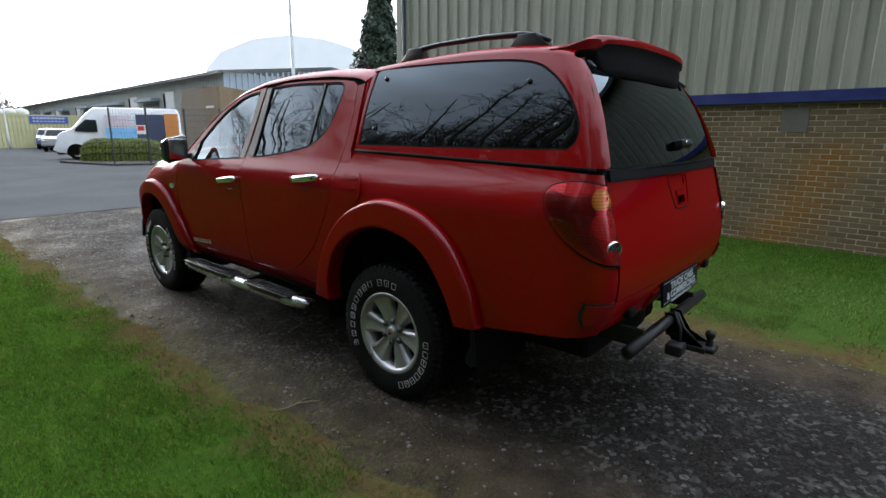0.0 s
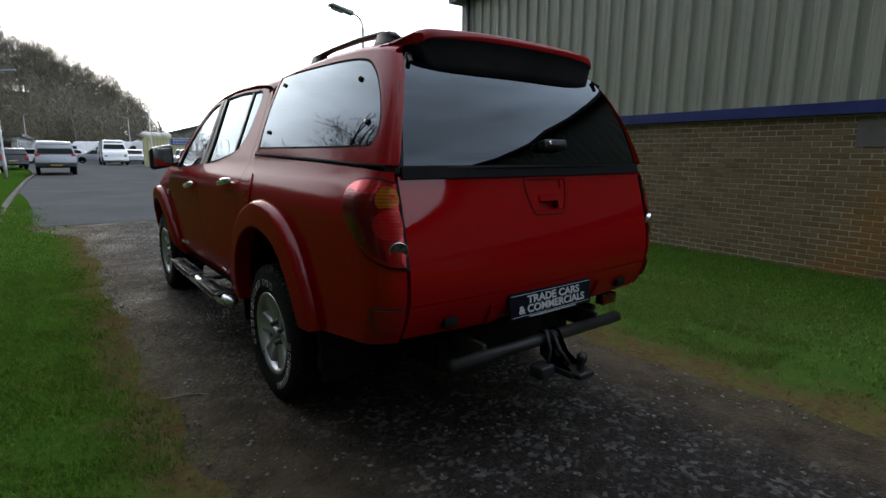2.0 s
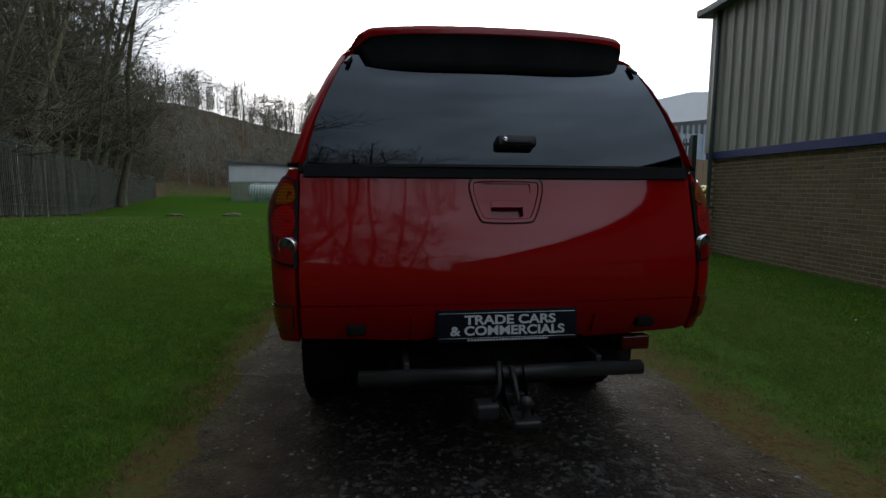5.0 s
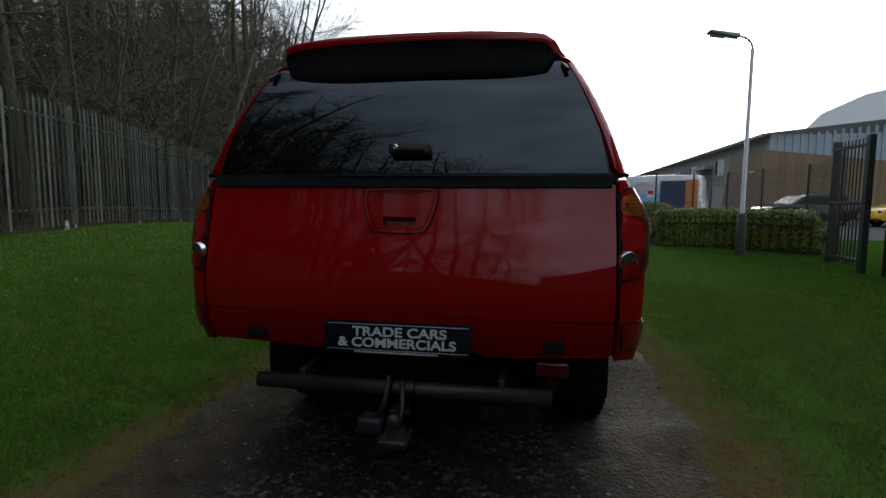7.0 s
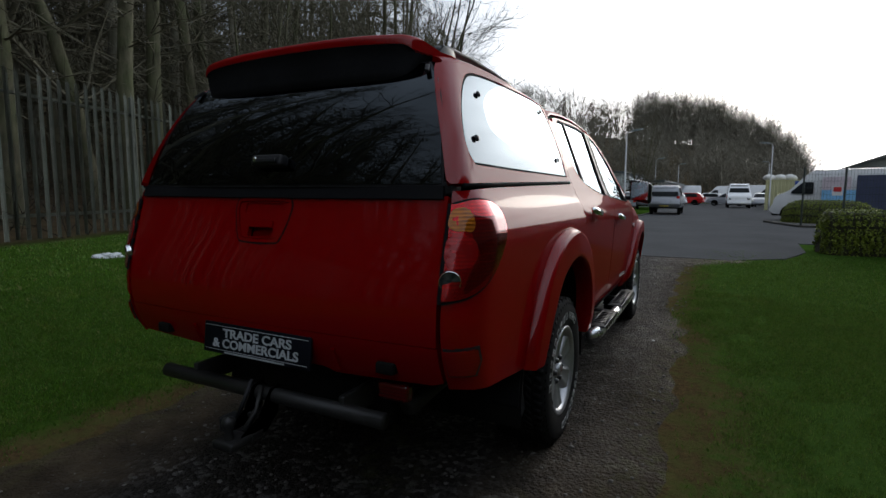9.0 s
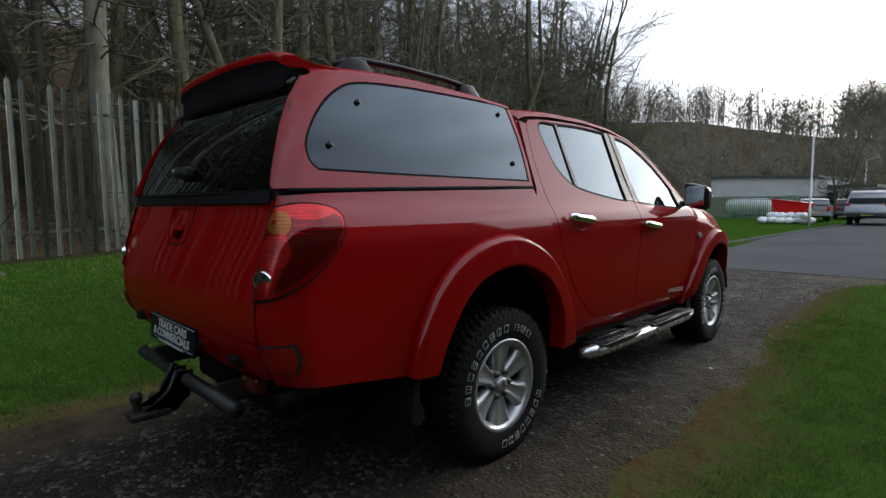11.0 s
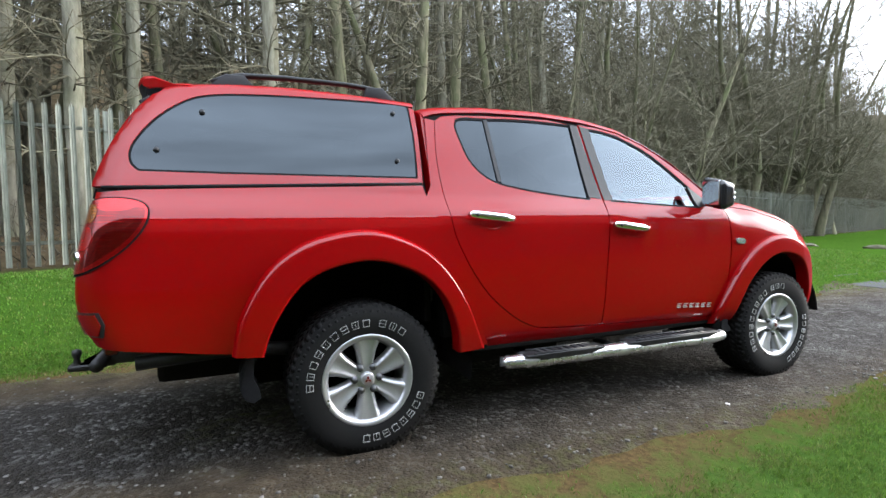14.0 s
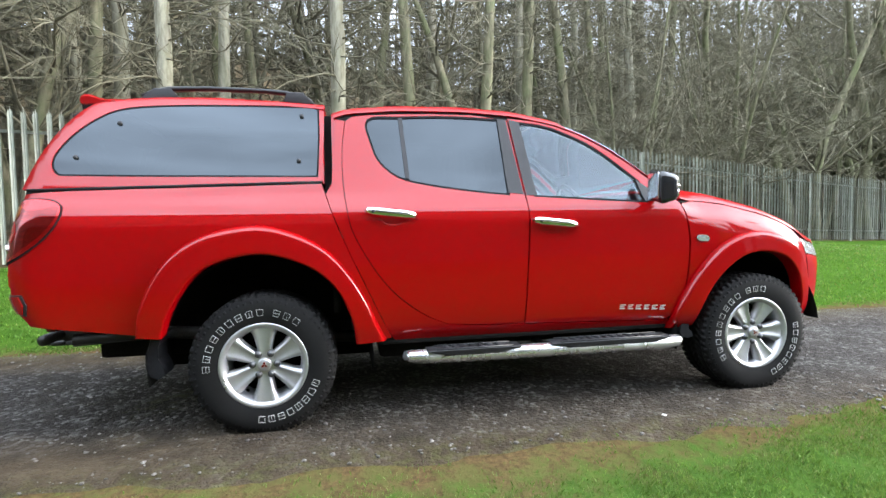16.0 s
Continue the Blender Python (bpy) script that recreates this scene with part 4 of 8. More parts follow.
    aim = look((side * 0.801, -1.175, 1.002), (side * 0.801 - side * 0.36, -0.375, 1.12)) @ pose(0, 0, 0, 0, -90, 0)
    ring = part("reversing_lens", lathe([(0.003, 0.0315), (0.006, 0.0320), (0.0075, 0.0335), (0.005, 0.0350), (-0.012, 0.0355)], 28), CHROME, bezel, "chrome-rimmed round reversing lamp", matrix=aim)
    part("lamp_glass", lathe([(0.005, 0.0005), (0.0045, 0.018), (0.002, 0.0325)], 24), LAMP_GLASS, bezel, "dark clear glass of the reversing lamp", matrix=aim)
    cell = spline([(-1.132, 1.200), (-1.09, 1.196), (-1.02, 1.198), (-0.965, 1.214), (-0.936, 1.196), (-0.948, 1.142), (-1.004, 1.068), (-1.07, 1.010), (-1.118, 0.974), (-1.135, 0.968), (-1.128, 1.02), (-1.105, 1.085), (-1.126, 1.130)], 4, True)
    deep = panel("lamp_cell", cell, bed, DEEP_LENS, bezel, "deep red outer cell of the lens", us=lamp_us, vs=np.arange(0.96, 1.25, 0.015), lift=0.0098, thick=0.008, flip=fl)
    for z, u0, u1 in ((1.178, -1.118, -1.055), (1.152, -1.120, -1.050), (1.085, -1.098, -1.035), (1.060, -1.108, -1.040), (1.036, -1.116, -1.070)):
        panel("lens_ridge", [(u0, z - 0.0012), (u1, z - 0.0006), (u1, z + 0.0006), (u0, z + 0.0012)], bed, RED_LENS, deep, us=lamp_us, lift=0.0108, thick=0.004, flip=fl)
    # canopy: shell, bonded side window, roof rail

canopy = thing("canopy", "red glass-fibre hardtop canopy with dark tinted windows on the pickup bed", "truck canopy", pose(0, 0, 1.29))
INTO = pose(0, 0, -1.29)
canopy_us = np.arange(-1.10, 0.34, 0.045)
for side in (-1, 1):
    fl, can = side < 0, canopy_at(side)
    ring = inset(SIDE_WINDOW, -0.010)
    panel("canopy_side", CANOPY_SIDE, can, RED, canopy, holes=[ring], us=canopy_us, thick=0.03, flip=fl)
    panel("window_seal", ring, can, MATT, canopy, "black window seal", holes=[SIDE_WINDOW], step=0.3, thick=0.012, lift=-0.004, flip=fl)
    win = panel("side_window", SIDE_WINDOW, can, PRIVACY, canopy, "dark tinted side window", step=0.06, thick=0.004, lift=-0.003, flip=fl)
    for y, z in ((0.215, 1.712), (0.200, 1.452), (-0.700, 1.650), (-0.882, 1.464)):
        a, b = Vector(can(y, z)), Vector(can(y, z + 0.01))
        n = Vector((0, 1, 0)).cross(b - a).normalized() * side
        bm = lathe([(0.0, 0.012), (0.006, 0.0115), (0.009, 0.008), (0.010, 0.0005)], 14)
        part("bolt", bm, BLACK, win, "black window bolt", matrix=Matrix.Translation(a) @ n.to_track_quat('X', 'Z').to_matrix().to_4x4())
    # gasket under the canopy
    part("gasket", tube([(side * (look_up(BED_W, 1.29 + 0.012 * k) - 0.012), -1.08 + 1.40 * k, 1.296 + 0.038 * k) for k in np.linspace(0, 1, 8)], 0.009, 6), MATT, canopy, "black rubber gasket")
    # roof rail: raised bar on two feet
    bm = tube([(side * 0.455, y, z) for y, z in ((-0.66, 1.838), (-0.60, 1.868), (-0.52, 1.890), (-0.30, 1.900), (0.0, 1.895), (0.12, 1.884), (0.20, 1.862), (0.26, 1.832))], [0.012, 0.017, 0.018, 0.017, 0.016, 0.017, 0.018, 0.012], 10)
    bmesh.ops.scale(bm, vec=(1.25, 1, 0.8), space=Matrix.Translation((-side * 0.455, 0, -1.87)), verts=bm.verts[:])
    rail = part("roof_rail", bm, BLACK, canopy, "matt black roof rail")
    for y0, y1, ya, yb in ((-0.67, -0.45, -0.60, -0.50), (0.10, 0.28, 0.12, 0.22)):
        bm = bmesh.new()
        vs = block(bm, side * 0.455 - 0.026, side * 0.455 + 0.026, y0, y1, 1.815, 1.885, 0.008)
        for v in vs:
            if v.co.z > 1.86:
                v.co.y = ya + (yb - ya) * (v.co.y - y0) / (y1 - y0)
        part("rail_foot", bm, BLACK, rail)
roof_us = np.arange(-0.84, 0.33, 0.05)
panel("canopy_roof", [(-0.88, -0.999), (0.0, -0.999), (0.337, -0.999), (0.337, 0.0), (0.337, 0.999), (0.0, 0.999), (-0.88, 0.999), (-0.865, 0.9), (-0.85, 0.6), (-0.85, 0.0), (-0.85, -0.6), (-0.865, -0.9)],
      over(CAN_RAIL, canopy_at), RED, canopy, us=roof_us, vs=np.linspace(-0.98, 0.98, 41), thick=0.02, flip=True)
# rear glass hatch
GLASS = [(-0.735, 1.300), (0.735, 1.300)] + [(x, z) for z, x in ((1.38, 0.722), (1.46, 0.706), (1.54, 0.686), (1.62, 0.656), (1.68, 0.622), (1.735, 0.575))] + \
        [(-x, z) for z, x in ((1.735, 0.575), (1.68, 0.622), (1.62, 0.656), (1.54, 0.686), (1.46, 0.706), (1.38, 0.722))]
hatch = panel("rear_hatch", GLASS, rear_glass_at, PRIVACY, canopy, "dark tinted lift-up rear glass", step=0.06, thick=0.006, lift=0.004)
panel("hatch_edge", inset(GLASS, -0.007), rear_glass_at, BLACK, hatch, "black hatch seal", holes=[inset(GLASS, 0.004)], step=0.3, thick=0.02, lift=0.0)
panel("hatch_rail", [(-0.748, 1.254), (0.0, 1.252), (0.748, 1.254), (0.744, 1.296), (0.0, 1.296), (-0.744, 1.296)], lambda u, v: (u, tailgate_at(u, v)[1] - 0.012, v), MATT, hatch, "black lower hatch rail", step=0.03, thick=0.03)
bm = box(-0.075, 0.075, -0.022, 0.022, -0.020, 0.022, 0.012, 3)
block(bm, -0.045, 0.055, -0.030, -0.018, -0.012, 0.006, 0.004)
handle = part("hatch_handle", bm, BLACK, hatch, "black hatch lock handle", matrix=pose(0.035, -1.140, 1.385, -14))
part("lock_barrel", lathe([(0.0, 0.0005), (0.004, 0.008), (0.0, 0.010)], 14), CHROME, hatch, matrix=pose(-0.012, -1.168, 1.393, 0, 0, -90))
for side in (-1, 1):
    part("hatch_hinge", box(-0.008, 0.008, -0.026, 0.026, -0.007, 0.007, 0.003, m=pose(side * 0.588, -0.935, 1.708, 35, 0, side * 25)), BLACK, hatch)
# the roof spoiler: a painted wing over a black underside
top_rows, low_rows = [], []
roof_right = over(CAN_RAIL, canopy_at)


def roof_height(x, y):
    """Height of the canopy roof at a place."""
    ws = np.linspace(0.0, 1.0, 60)
    q = [roof_right(y, w) for w in ws]
    return float(np.interp(abs(x), [p[0] for p in q], [p[2] for p in q]))


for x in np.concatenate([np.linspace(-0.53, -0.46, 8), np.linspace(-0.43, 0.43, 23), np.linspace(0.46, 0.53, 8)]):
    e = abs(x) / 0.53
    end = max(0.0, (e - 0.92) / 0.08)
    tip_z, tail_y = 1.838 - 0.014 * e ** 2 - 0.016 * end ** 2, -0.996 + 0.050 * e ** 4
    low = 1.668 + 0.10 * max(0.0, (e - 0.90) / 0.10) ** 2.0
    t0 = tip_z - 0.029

    def spread(y, tail_y=tail_y, x=x):
        """The wing grows wider towards the roof."""
        return x * (1 + 0.15 * min(max((y - tail_y) / (-0.76 - tail_y), 0.0), 1.0))

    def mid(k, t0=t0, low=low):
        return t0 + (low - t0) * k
    base = [(y, roof_height(spread(y), y) + up) for y, up in ((-0.70, -0.004), (-0.76, 0.005), (-0.82, 0.012))]
    top_rows.append([(spread(y), y, z) for y, z in base + [(tail_y + 0.05, tip_z + 0.008), (tail_y + 0.015, tip_z + 0.006), (tail_y + 0.004, tip_z), (tail_y, tip_z - 0.012), (tail_y + 0.002, tip_z - 0.028)]])
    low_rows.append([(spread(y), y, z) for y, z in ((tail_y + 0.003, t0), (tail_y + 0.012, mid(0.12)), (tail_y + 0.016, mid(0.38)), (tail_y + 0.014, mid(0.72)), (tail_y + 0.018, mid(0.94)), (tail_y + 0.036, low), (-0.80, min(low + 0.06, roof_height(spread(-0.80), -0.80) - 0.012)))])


def loft(rows, caps=True):
    bm = bmesh.new()
    vs = [[bm.verts.new(p) for p in r] for r in rows]
    for p, q in zip(vs, vs[1:]):
        for k in range(len(p) - 1):
            bm.faces.new((p[k], p[k + 1], q[k + 1], q[k]))
    if caps:
        bm.faces.new(vs[0]), bm.faces.new(vs[-1][::-1])
    bmesh.ops.recalc_face_normals(bm, faces=bm.faces[:])
    return bm


spoiler = part("roof_spoiler", loft(top_rows, False), RED, canopy, "red roof spoiler over the rear glass")
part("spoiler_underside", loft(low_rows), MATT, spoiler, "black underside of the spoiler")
for top_row, low_row in ((top_rows[0], low_rows[0]), (top_rows[-1], low_rows[-1])):
    bm = bmesh.new()
    bm.faces.new([bm.verts.new(p) for p in top_row + low_row[1:]])
    bmesh.ops.triangulate(bm, faces=bm.faces[:])
    part("spoiler_end", bm, RED, spoiler, "red end of the spoiler", smooth=False)
# black blocks added so no sky shows through the canopy's lower corners
for side in (-1, 1):
    part("corner_filler", box(side * 0.740 - 0.03, side * 0.740 + 0.03, -1.100, -1.03, 1.268, 1.308, 0.006), BLACK, canopy, "black filler block at the canopy's lower corner")


def bulkhead(over_at, width, u, low, drop, y0, y1):
    """A cross wall that fills the section under a roof."""
    rim = [over_at(u, w) for w in np.linspace(-0.99, 0.99, 25)]
    ring = [(x * 0.985, z - drop) for x, _, z in rim]
    ring = [(-look_up(width, low) + 0.02, low)] + ring + [(look_up(width, low) - 0.02, low)]
    bm = bmesh.new()
    f = bm.faces.new([bm.verts.new((x, y0, z)) for x, z in ring])
    r = bmesh.ops.extrude_face_region(bm, geom=[f])
    bmesh.ops.translate(bm, vec=(0, y1 - y0, 0), verts=[v for v in r["geom"] if isinstance(v, bmesh.types.BMVert)])
    bmesh.ops.triangulate(bm, faces=[q for q in bm.faces if len(q.verts) > 4])
    bmesh.ops.recalc_face_normals(bm, faces=bm.faces[:])
    return bm


part("canopy_front", bulkhead(over(CAN_RAIL, canopy_at), CAN_W, 0.325, 1.33, 0.004, 0.316, 0.332), RED, canopy, smooth=False)
# dark block added to fill the slot between canopy and cab
bm = box(-1.0, 1.0, 0.334, 0.374, 1.20, 1.735)
for v in bm.verts:
    v.co.x = math.copysign(look_up(CAN_W, v.co.z) - 0.085, v.co.x)
part("gap_filler", bm, DARK, canopy, "dark filler block between canopy and cab", smooth=False)

# tailgate and lower valance
TG = [(-0.760, 1.262), (0.760, 1.262), (0.762, 1.05), (0.762, 0.86), (0.758, 0.789), (0.4, 0.787), (0.0, 0.786), (-0.4, 0.787), (-0.758, 0.789), (-0.762, 0.86), (-0.762, 1.05)]
LATCH = spline([(-0.135, 1.235), (-0.10, 1.250), (0.10, 1.250), (0.135, 1.235), (0.135, 1.19), (0.105, 1.105), (0.07, 1.088), (-0.07, 1.088), (-0.105, 1.105), (-0.135, 1.19)], 4, True)
gate = panel("tailgate", TG, tailgate_at, RED, truck, "red tailgate with recessed latch", holes=[inset(LATCH, 0.012)], step=0.05, thick=0.03)
panel("latch_bezel", LATCH, tailgate_at, RED, gate, "raised latch surround", holes=[inset(LATCH, 0.012)], step=0.3, thick=0.012, lift=0.003)
LABEL_SLOT = [(-0.095, 1.198), (-0.085, 1.192), (0.085, 1.192), (0.095, 1.198), (0.095, 1.226), (0.085, 1.232), (-0.085, 1.232), (-0.095, 1.226)]
PULL_SLOT = [(-0.062, 1.112), (-0.055, 1.106), (0.055, 1.106), (0.062, 1.112), (0.062, 1.162), (0.055, 1.168), (-0.055, 1.168), (-0.062, 1.162)]
panel("latch_plate", inset(LATCH, 0.015), tailgate_at, RED, gate, "painted latch plate", holes=[LABEL_SLOT, PULL_SLOT], step=0.03, thick=0.02, lift=-0.001)
panel("label_recess", inset(LABEL_SLOT, -0.003), tailgate_at, RED, gate, "shallow recess above the latch", step=0.03, thick=0.004, lift=-0.007)
pull = panel("pull_recess", inset(PULL_SLOT, -0.004), tailgate_at, RED, gate, "deep finger recess", step=0.02, thick=0.004, lift=-0.032)
panel("latch_handle", [(-0.060, 1.142), (0.060, 1.142), (0.060, 1.166), (-0.060, 1.166)], tailgate_at, RED, gate, "painted latch pull", step=0.02, thick=0.022, lift=0.004)
panel("latch_seam", inset(LATCH, -0.006), tailgate_at, DARK, gate, "dark seam round the latch plate", holes=[inset(LATCH, -0.0005)], step=0.3, thick=0.010, lift=0.0015)
VAL = [(-0.762, 0.784), (0.762, 0.784), (0.763, 0.66), (0.72, 0.645), (0.45, 0.632), (0.33, 0.628), (0.28, 0.648), (-0.28, 0.648), (-0.33, 0.634), (-0.50, 0.644), (-0.763, 0.655)]
valance = panel("rear_valance", VAL, tailgate_at, RED, truck, "red lower rear panel", step=0.04, thick=0.04)
for x in (-0.356, 0.356):
    panel("valance_rib", [(x - 0.007, 0.655), (x + 0.007, 0.655), (x + 0.007, 0.735), (x - 0.007, 0.735)], tailgate_at, RED, valance, "upright edge of the plate recess", step=0.02, thick=0.02, lift=0.010)
for x, w in ((-0.565, 0.035), (0.565, 0.035)):
    part("fog_lamp", box(x - w, x + w, -1.188, -1.13, 0.672, 0.712, 0.008), DARK, valance, "small dark fog lamp socket")
for side in (-1, 1):
    bed = bed_at(side)
    panel("reflector_surround", [(-1.1615, 0.792), (-1.160, 0.694), (-1.095, 0.688), (-1.068, 0.74), (-1.078, 0.792)], bed, BLACK, truck, "black surround of the corner reflector", us=-1.015 - 0.148 * np.sin(np.linspace(0.3, 1.52, 14)), vs=np.arange(0.70, 0.79, 0.02), lift=0.0045, thick=0.010, flip=side < 0)
    panel("reflector", [(-1.161, 0.784), (-1.159, 0.702), (-1.105, 0.697), (-1.082, 0.74), (-1.090, 0.784)], bed, REFLECTOR, truck, "red corner reflector", us=-1.015 - 0.148 * np.sin(np.linspace(0.3, 1.52, 14)), vs=np.arange(0.70, 0.79, 0.02), lift=0.010, thick=0.010, flip=side < 0)
# dealer's plate
plate = part("rear_plate", box(-0.272, 0.272, -0.006, 0.006, -0.060, 0.060, 0.003), grainy("navy_plate", (0.005, 0.006, 0.009), (0.009, 0.010, 0.014), rough=0.4, bump=0.02, spec=0.03), truck, "dark plate with white lettering", matrix=pose(0.0, -1.206, 0.703, -6))
PLATE_WHITE = grainy("plate_white", (0.38, 0.40, 0.42), (0.48, 0.50, 0.52), rough=0.4, bump=0.0)


def lettering(name, words, size, material, parent, matrix, label, depth=0.0008, wide=1.0):
    cu = bpy.data.curves.new(name, 'FONT')
    cu.body, cu.size, cu.align_x, cu.align_y, cu.extrude = words, size, 'CENTER', 'CENTER', depth
    cu.offset = 0.0012
    ob = bpy.data.objects.new(name, cu)
    scene.collection.objects.link(ob)
    me = bpy.data.meshes.new_from_object(ob.evaluated_get(bpy.context.evaluated_depsgraph_get()))
    bpy.data.objects.remove(ob)
    o2 = new(name, me)
    me.materials.clear()
    me.materials.append(material)
    o2.parent = parent
    o2.matrix_basis = matrix @ Matrix.Diagonal((wide, 1, 1, 1))
    return tagged(o2, label)


lettering("plate_line", "TRADE CARS", 0.047, PLATE_WHITE, plate, pose(0.01, -0.0072, 0.020, 90), "white capital lettering", wide=1.28)
lettering("plate_line", "& COMMERCIALS", 0.047, PLATE_WHITE, plate, pose(0.0, -0.0072, -0.020, 90), "white capital lettering", wide=1.22)
bm = bmesh.new()
for k in range(26):
    block(bm, -0.155 + k * 0.012, -0.147 + k * 0.012, -0.0076, -0.006, -0.056, -0.050)
part("small_line", bm, PLATE_WHITE, plate, "tiny unreadable line as bars", smooth=False)
part("plate_edge", box(-0.262, 0.262, -0.0074, -0.006, 0.0465, 0.0485), PLATE_WHITE, plate)
part("plate_edge", box(-0.262, 0.262, -0.0074, -0.006, -0.0460, -0.0445), PLATE_WHITE, plate)

# cab roof, windscreen, bonnet, nose
cab_over = over(RAIL, cab_at)
panel("cab_roof", [(0.39, -0.999), (1.0, -0.999), (1.70, -0.999), (2.0, -0.999), (2.44, -0.999), (2.44, -0.955), (2.0, -0.95), (1.78, -0.90), (1.70, -0.5), (1.68, 0.0), (1.70, 0.5), (1.78, 0.90), (2.0, 0.95), (2.44, 0.955), (2.44, 0.999), (1.0, 0.999), (0.39, 0.999), (0.37, 0.0)],
      cab_over, RED, truck, us=np.arange(0.40, 2.44, 0.05), vs=np.linspace(-0.99, 0.99, 45), thick=0.02, flip=True)
ws = panel("windscreen", [(1.79, -0.89), (2.0, -0.945), (2.43, -0.95), (2.45, 0.0), (2.43, 0.95), (2.0, 0.945), (1.79, 0.89), (1.71, 0.5), (1.69, 0.0), (1.71, -0.5)], cab_over, CLEAR, truck, "clear windscreen", us=np.arange(1.7, 2.45, 0.06), vs=np.linspace(-0.93, 0.93, 31), thick=0.004, lift=-0.003, flip=True)
ws.visible_shadow = False
panel("bonnet", [(2.46, -0.994), (2.9, -0.994), (3.35, -0.994), (3.8, -0.99), (4.17, -0.6), (4.17, 0.6), (3.8, 0.99), (3.35, 0.994), (2.9, 0.994), (2.46, 0.994), (2.48, 0.0)], cab_over, RED, truck, us=np.arange(2.48, 4.15, 0.05), vs=np.linspace(-0.98, 0.98, 45), thick=0.02, flip=True)
for side in (-1, 1):
    # dark sealing flanges behind the roof and bonnet joints
    for lo_u, hi_u in ((0.40, 2.40), (2.48, 3.36)):
        us = np.linspace(lo_u, hi_u, 24)
        strip = [(u, look_up(RAIL, u) - 0.075) for u in us] + [(u, look_up(RAIL, u) + 0.02) for u in us[::-1]]
        panel("joint_seal", strip, cab_at(side), DARK, truck, "black joint seal", us=[], vs=[], thick=0.004, lift=-0.014, flip=side < 0)
for side in (-1, 1):
    cab, fl = cab_at(side), side < 0
    nose = panel("front_bumper", [(3.47, 0.50), (3.46, 0.70), (3.41, 0.86), (3.62, 0.83), (3.80, 0.80), (4.195, 0.78), (4.195, 0.47), (3.8, 0.46)], cab, RED, truck, us=np.arange(3.45, 4.19, 0.05), thick=0.03, flip=fl)
    panel("bumper_skirt", [(3.475, 0.49), (3.8, 0.45), (4.195, 0.46), (4.195, 0.38), (3.7, 0.375), (3.50, 0.40)], cab, BLACK, nose, "black lower bumper skirt", step=0.05, thick=0.03, lift=-0.006, flip=fl)
    panel("headlamp", [(3.405, 0.868), (3.372, 0.965), (3.50, 0.935), (3.70, 0.905), (3.78, 0.86), (3.76, 0.812), (3.62, 0.838)], cab, CLEAR_LENS, truck, "clear headlamp", step=0.03, thick=0.02, lift=0.001, flip=fl)
    # door mirror
    bm = box(-0.092, 0.092, -0.060, 0.060, -0.094, 0.094, 0.040, 5)
    for v in bm.verts:
        front = smooth(-0.05, 0.06, v.co.y)
        v.co.x *= 1 - 0.16 * front
        v.co.z = v.co.z * (1 - 0.22 * front) - 0.018 * v.co.x * side / 0.09
    mirror = part("door_mirror", bm, GLOSS, truck, "glossy black door mirror with a bright back", matrix=pose(side * 0.965, 2.255, 1.297, 0, 0, side * -10))
    bm = box(-0.070, 0.070, 0.030, 0.063, -0.066, -0.020, 0.014, 3)
    block(bm, -0.070, 0.070, 0.034, 0.0625, -0.012, 0.006, 0.006)
    part("mirror_back", bm, CHROME, mirror, "chrome back cover")
    part("mirror_glass", box(-0.072, 0.072, -0.0645, -0.0585, -0.074, 0.074, 0.002), CHROME, mirror, "mirror glass")
    part("mirror_arm", tube([(side * -0.19, 0.01, -0.055), (side * -0.10, 0.0, -0.055), (side * -0.03, 0.0, -0.04)], [0.022, 0.020, 0.024], 8), BLACK, mirror)
    # side step: bright tube with two rubber treads
    pts = [(side * x, y, z) for x, y, z in ((0.845, 0.745, 0.372), (0.868, 0.775, 0.370), (0.885, 0.90, 0.368), (0.890, 1.2, 0.366), (0.890, 1.6, 0.364), (0.890, 2.0, 0.362), (0.885, 2.30, 0.360), (0.862, 2.42, 0.360), (0.84, 2.45, 0.362))]
    step_bar = part("side_step", tube(pts, [0.024, 0.036] + [0.040] * 5 + [0.036, 0.024], 18), BRIGHT, truck, "polished tubular side step")
    for y0, y1 in ((0.86, 1.40), (1.58, 2.34)):
        bm = box(side * 0.883 - 0.060, side * 0.883 + 0.048, y0, y1, 0.374, 0.409, 0.008)
        for v in bm.verts:
            if v.co.z < 0.39:
                v.co.y += 0.09 if v.co.y < (y0 + y1) / 2 else -0.09
        for k in range(int((y1 - y0 - 0.16) / 0.05)):
            block(bm, side * 0.883 - 0.048, side * 0.883 + 0.030, y0 + 0.10 + k * 0.05, y0 + 0.128 + k * 0.05, 0.406, 0.414)
        for x in (-0.055, 0.034):
            block(bm, side * 0.883 + x, side * 0.883 + x + 0.010, y0 + 0.05, y1 - 0.05, 0.406, 0.416)
        part("step_tread", bm, BLACK, step_bar, "ribbed black step pad")
    for y in (1.0, 1.6, 2.2):
        part("step_bracket", box(min(side * 0.60, side * 0.88), max(side * 0.60, side * 0.88), y - 0.03, y + 0.03, 0.345, 0.365, 0.004), SATIN, step_bar)
    # mud flaps: curved rubber sheets behind the wheels
    for dy, dz, k in ((0.0, 0.0, 1.0), (3.05, -0.07, 0.55)):
        bm = bmesh.new()
        web = [bm.verts.new((side * 0.68, dy + y, dz + 0.56 + (z - 0.56) * k)) for y, z in ((-0.545, 0.56), (-0.580, 0.46), (-0.582, 0.39), (-0.560, 0.340), (-0.525, 0.325), (-0.492, 0.345), (-0.500, 0.390), (-0.522, 0.430), (-0.520, 0.50), (-0.490, 0.56))]
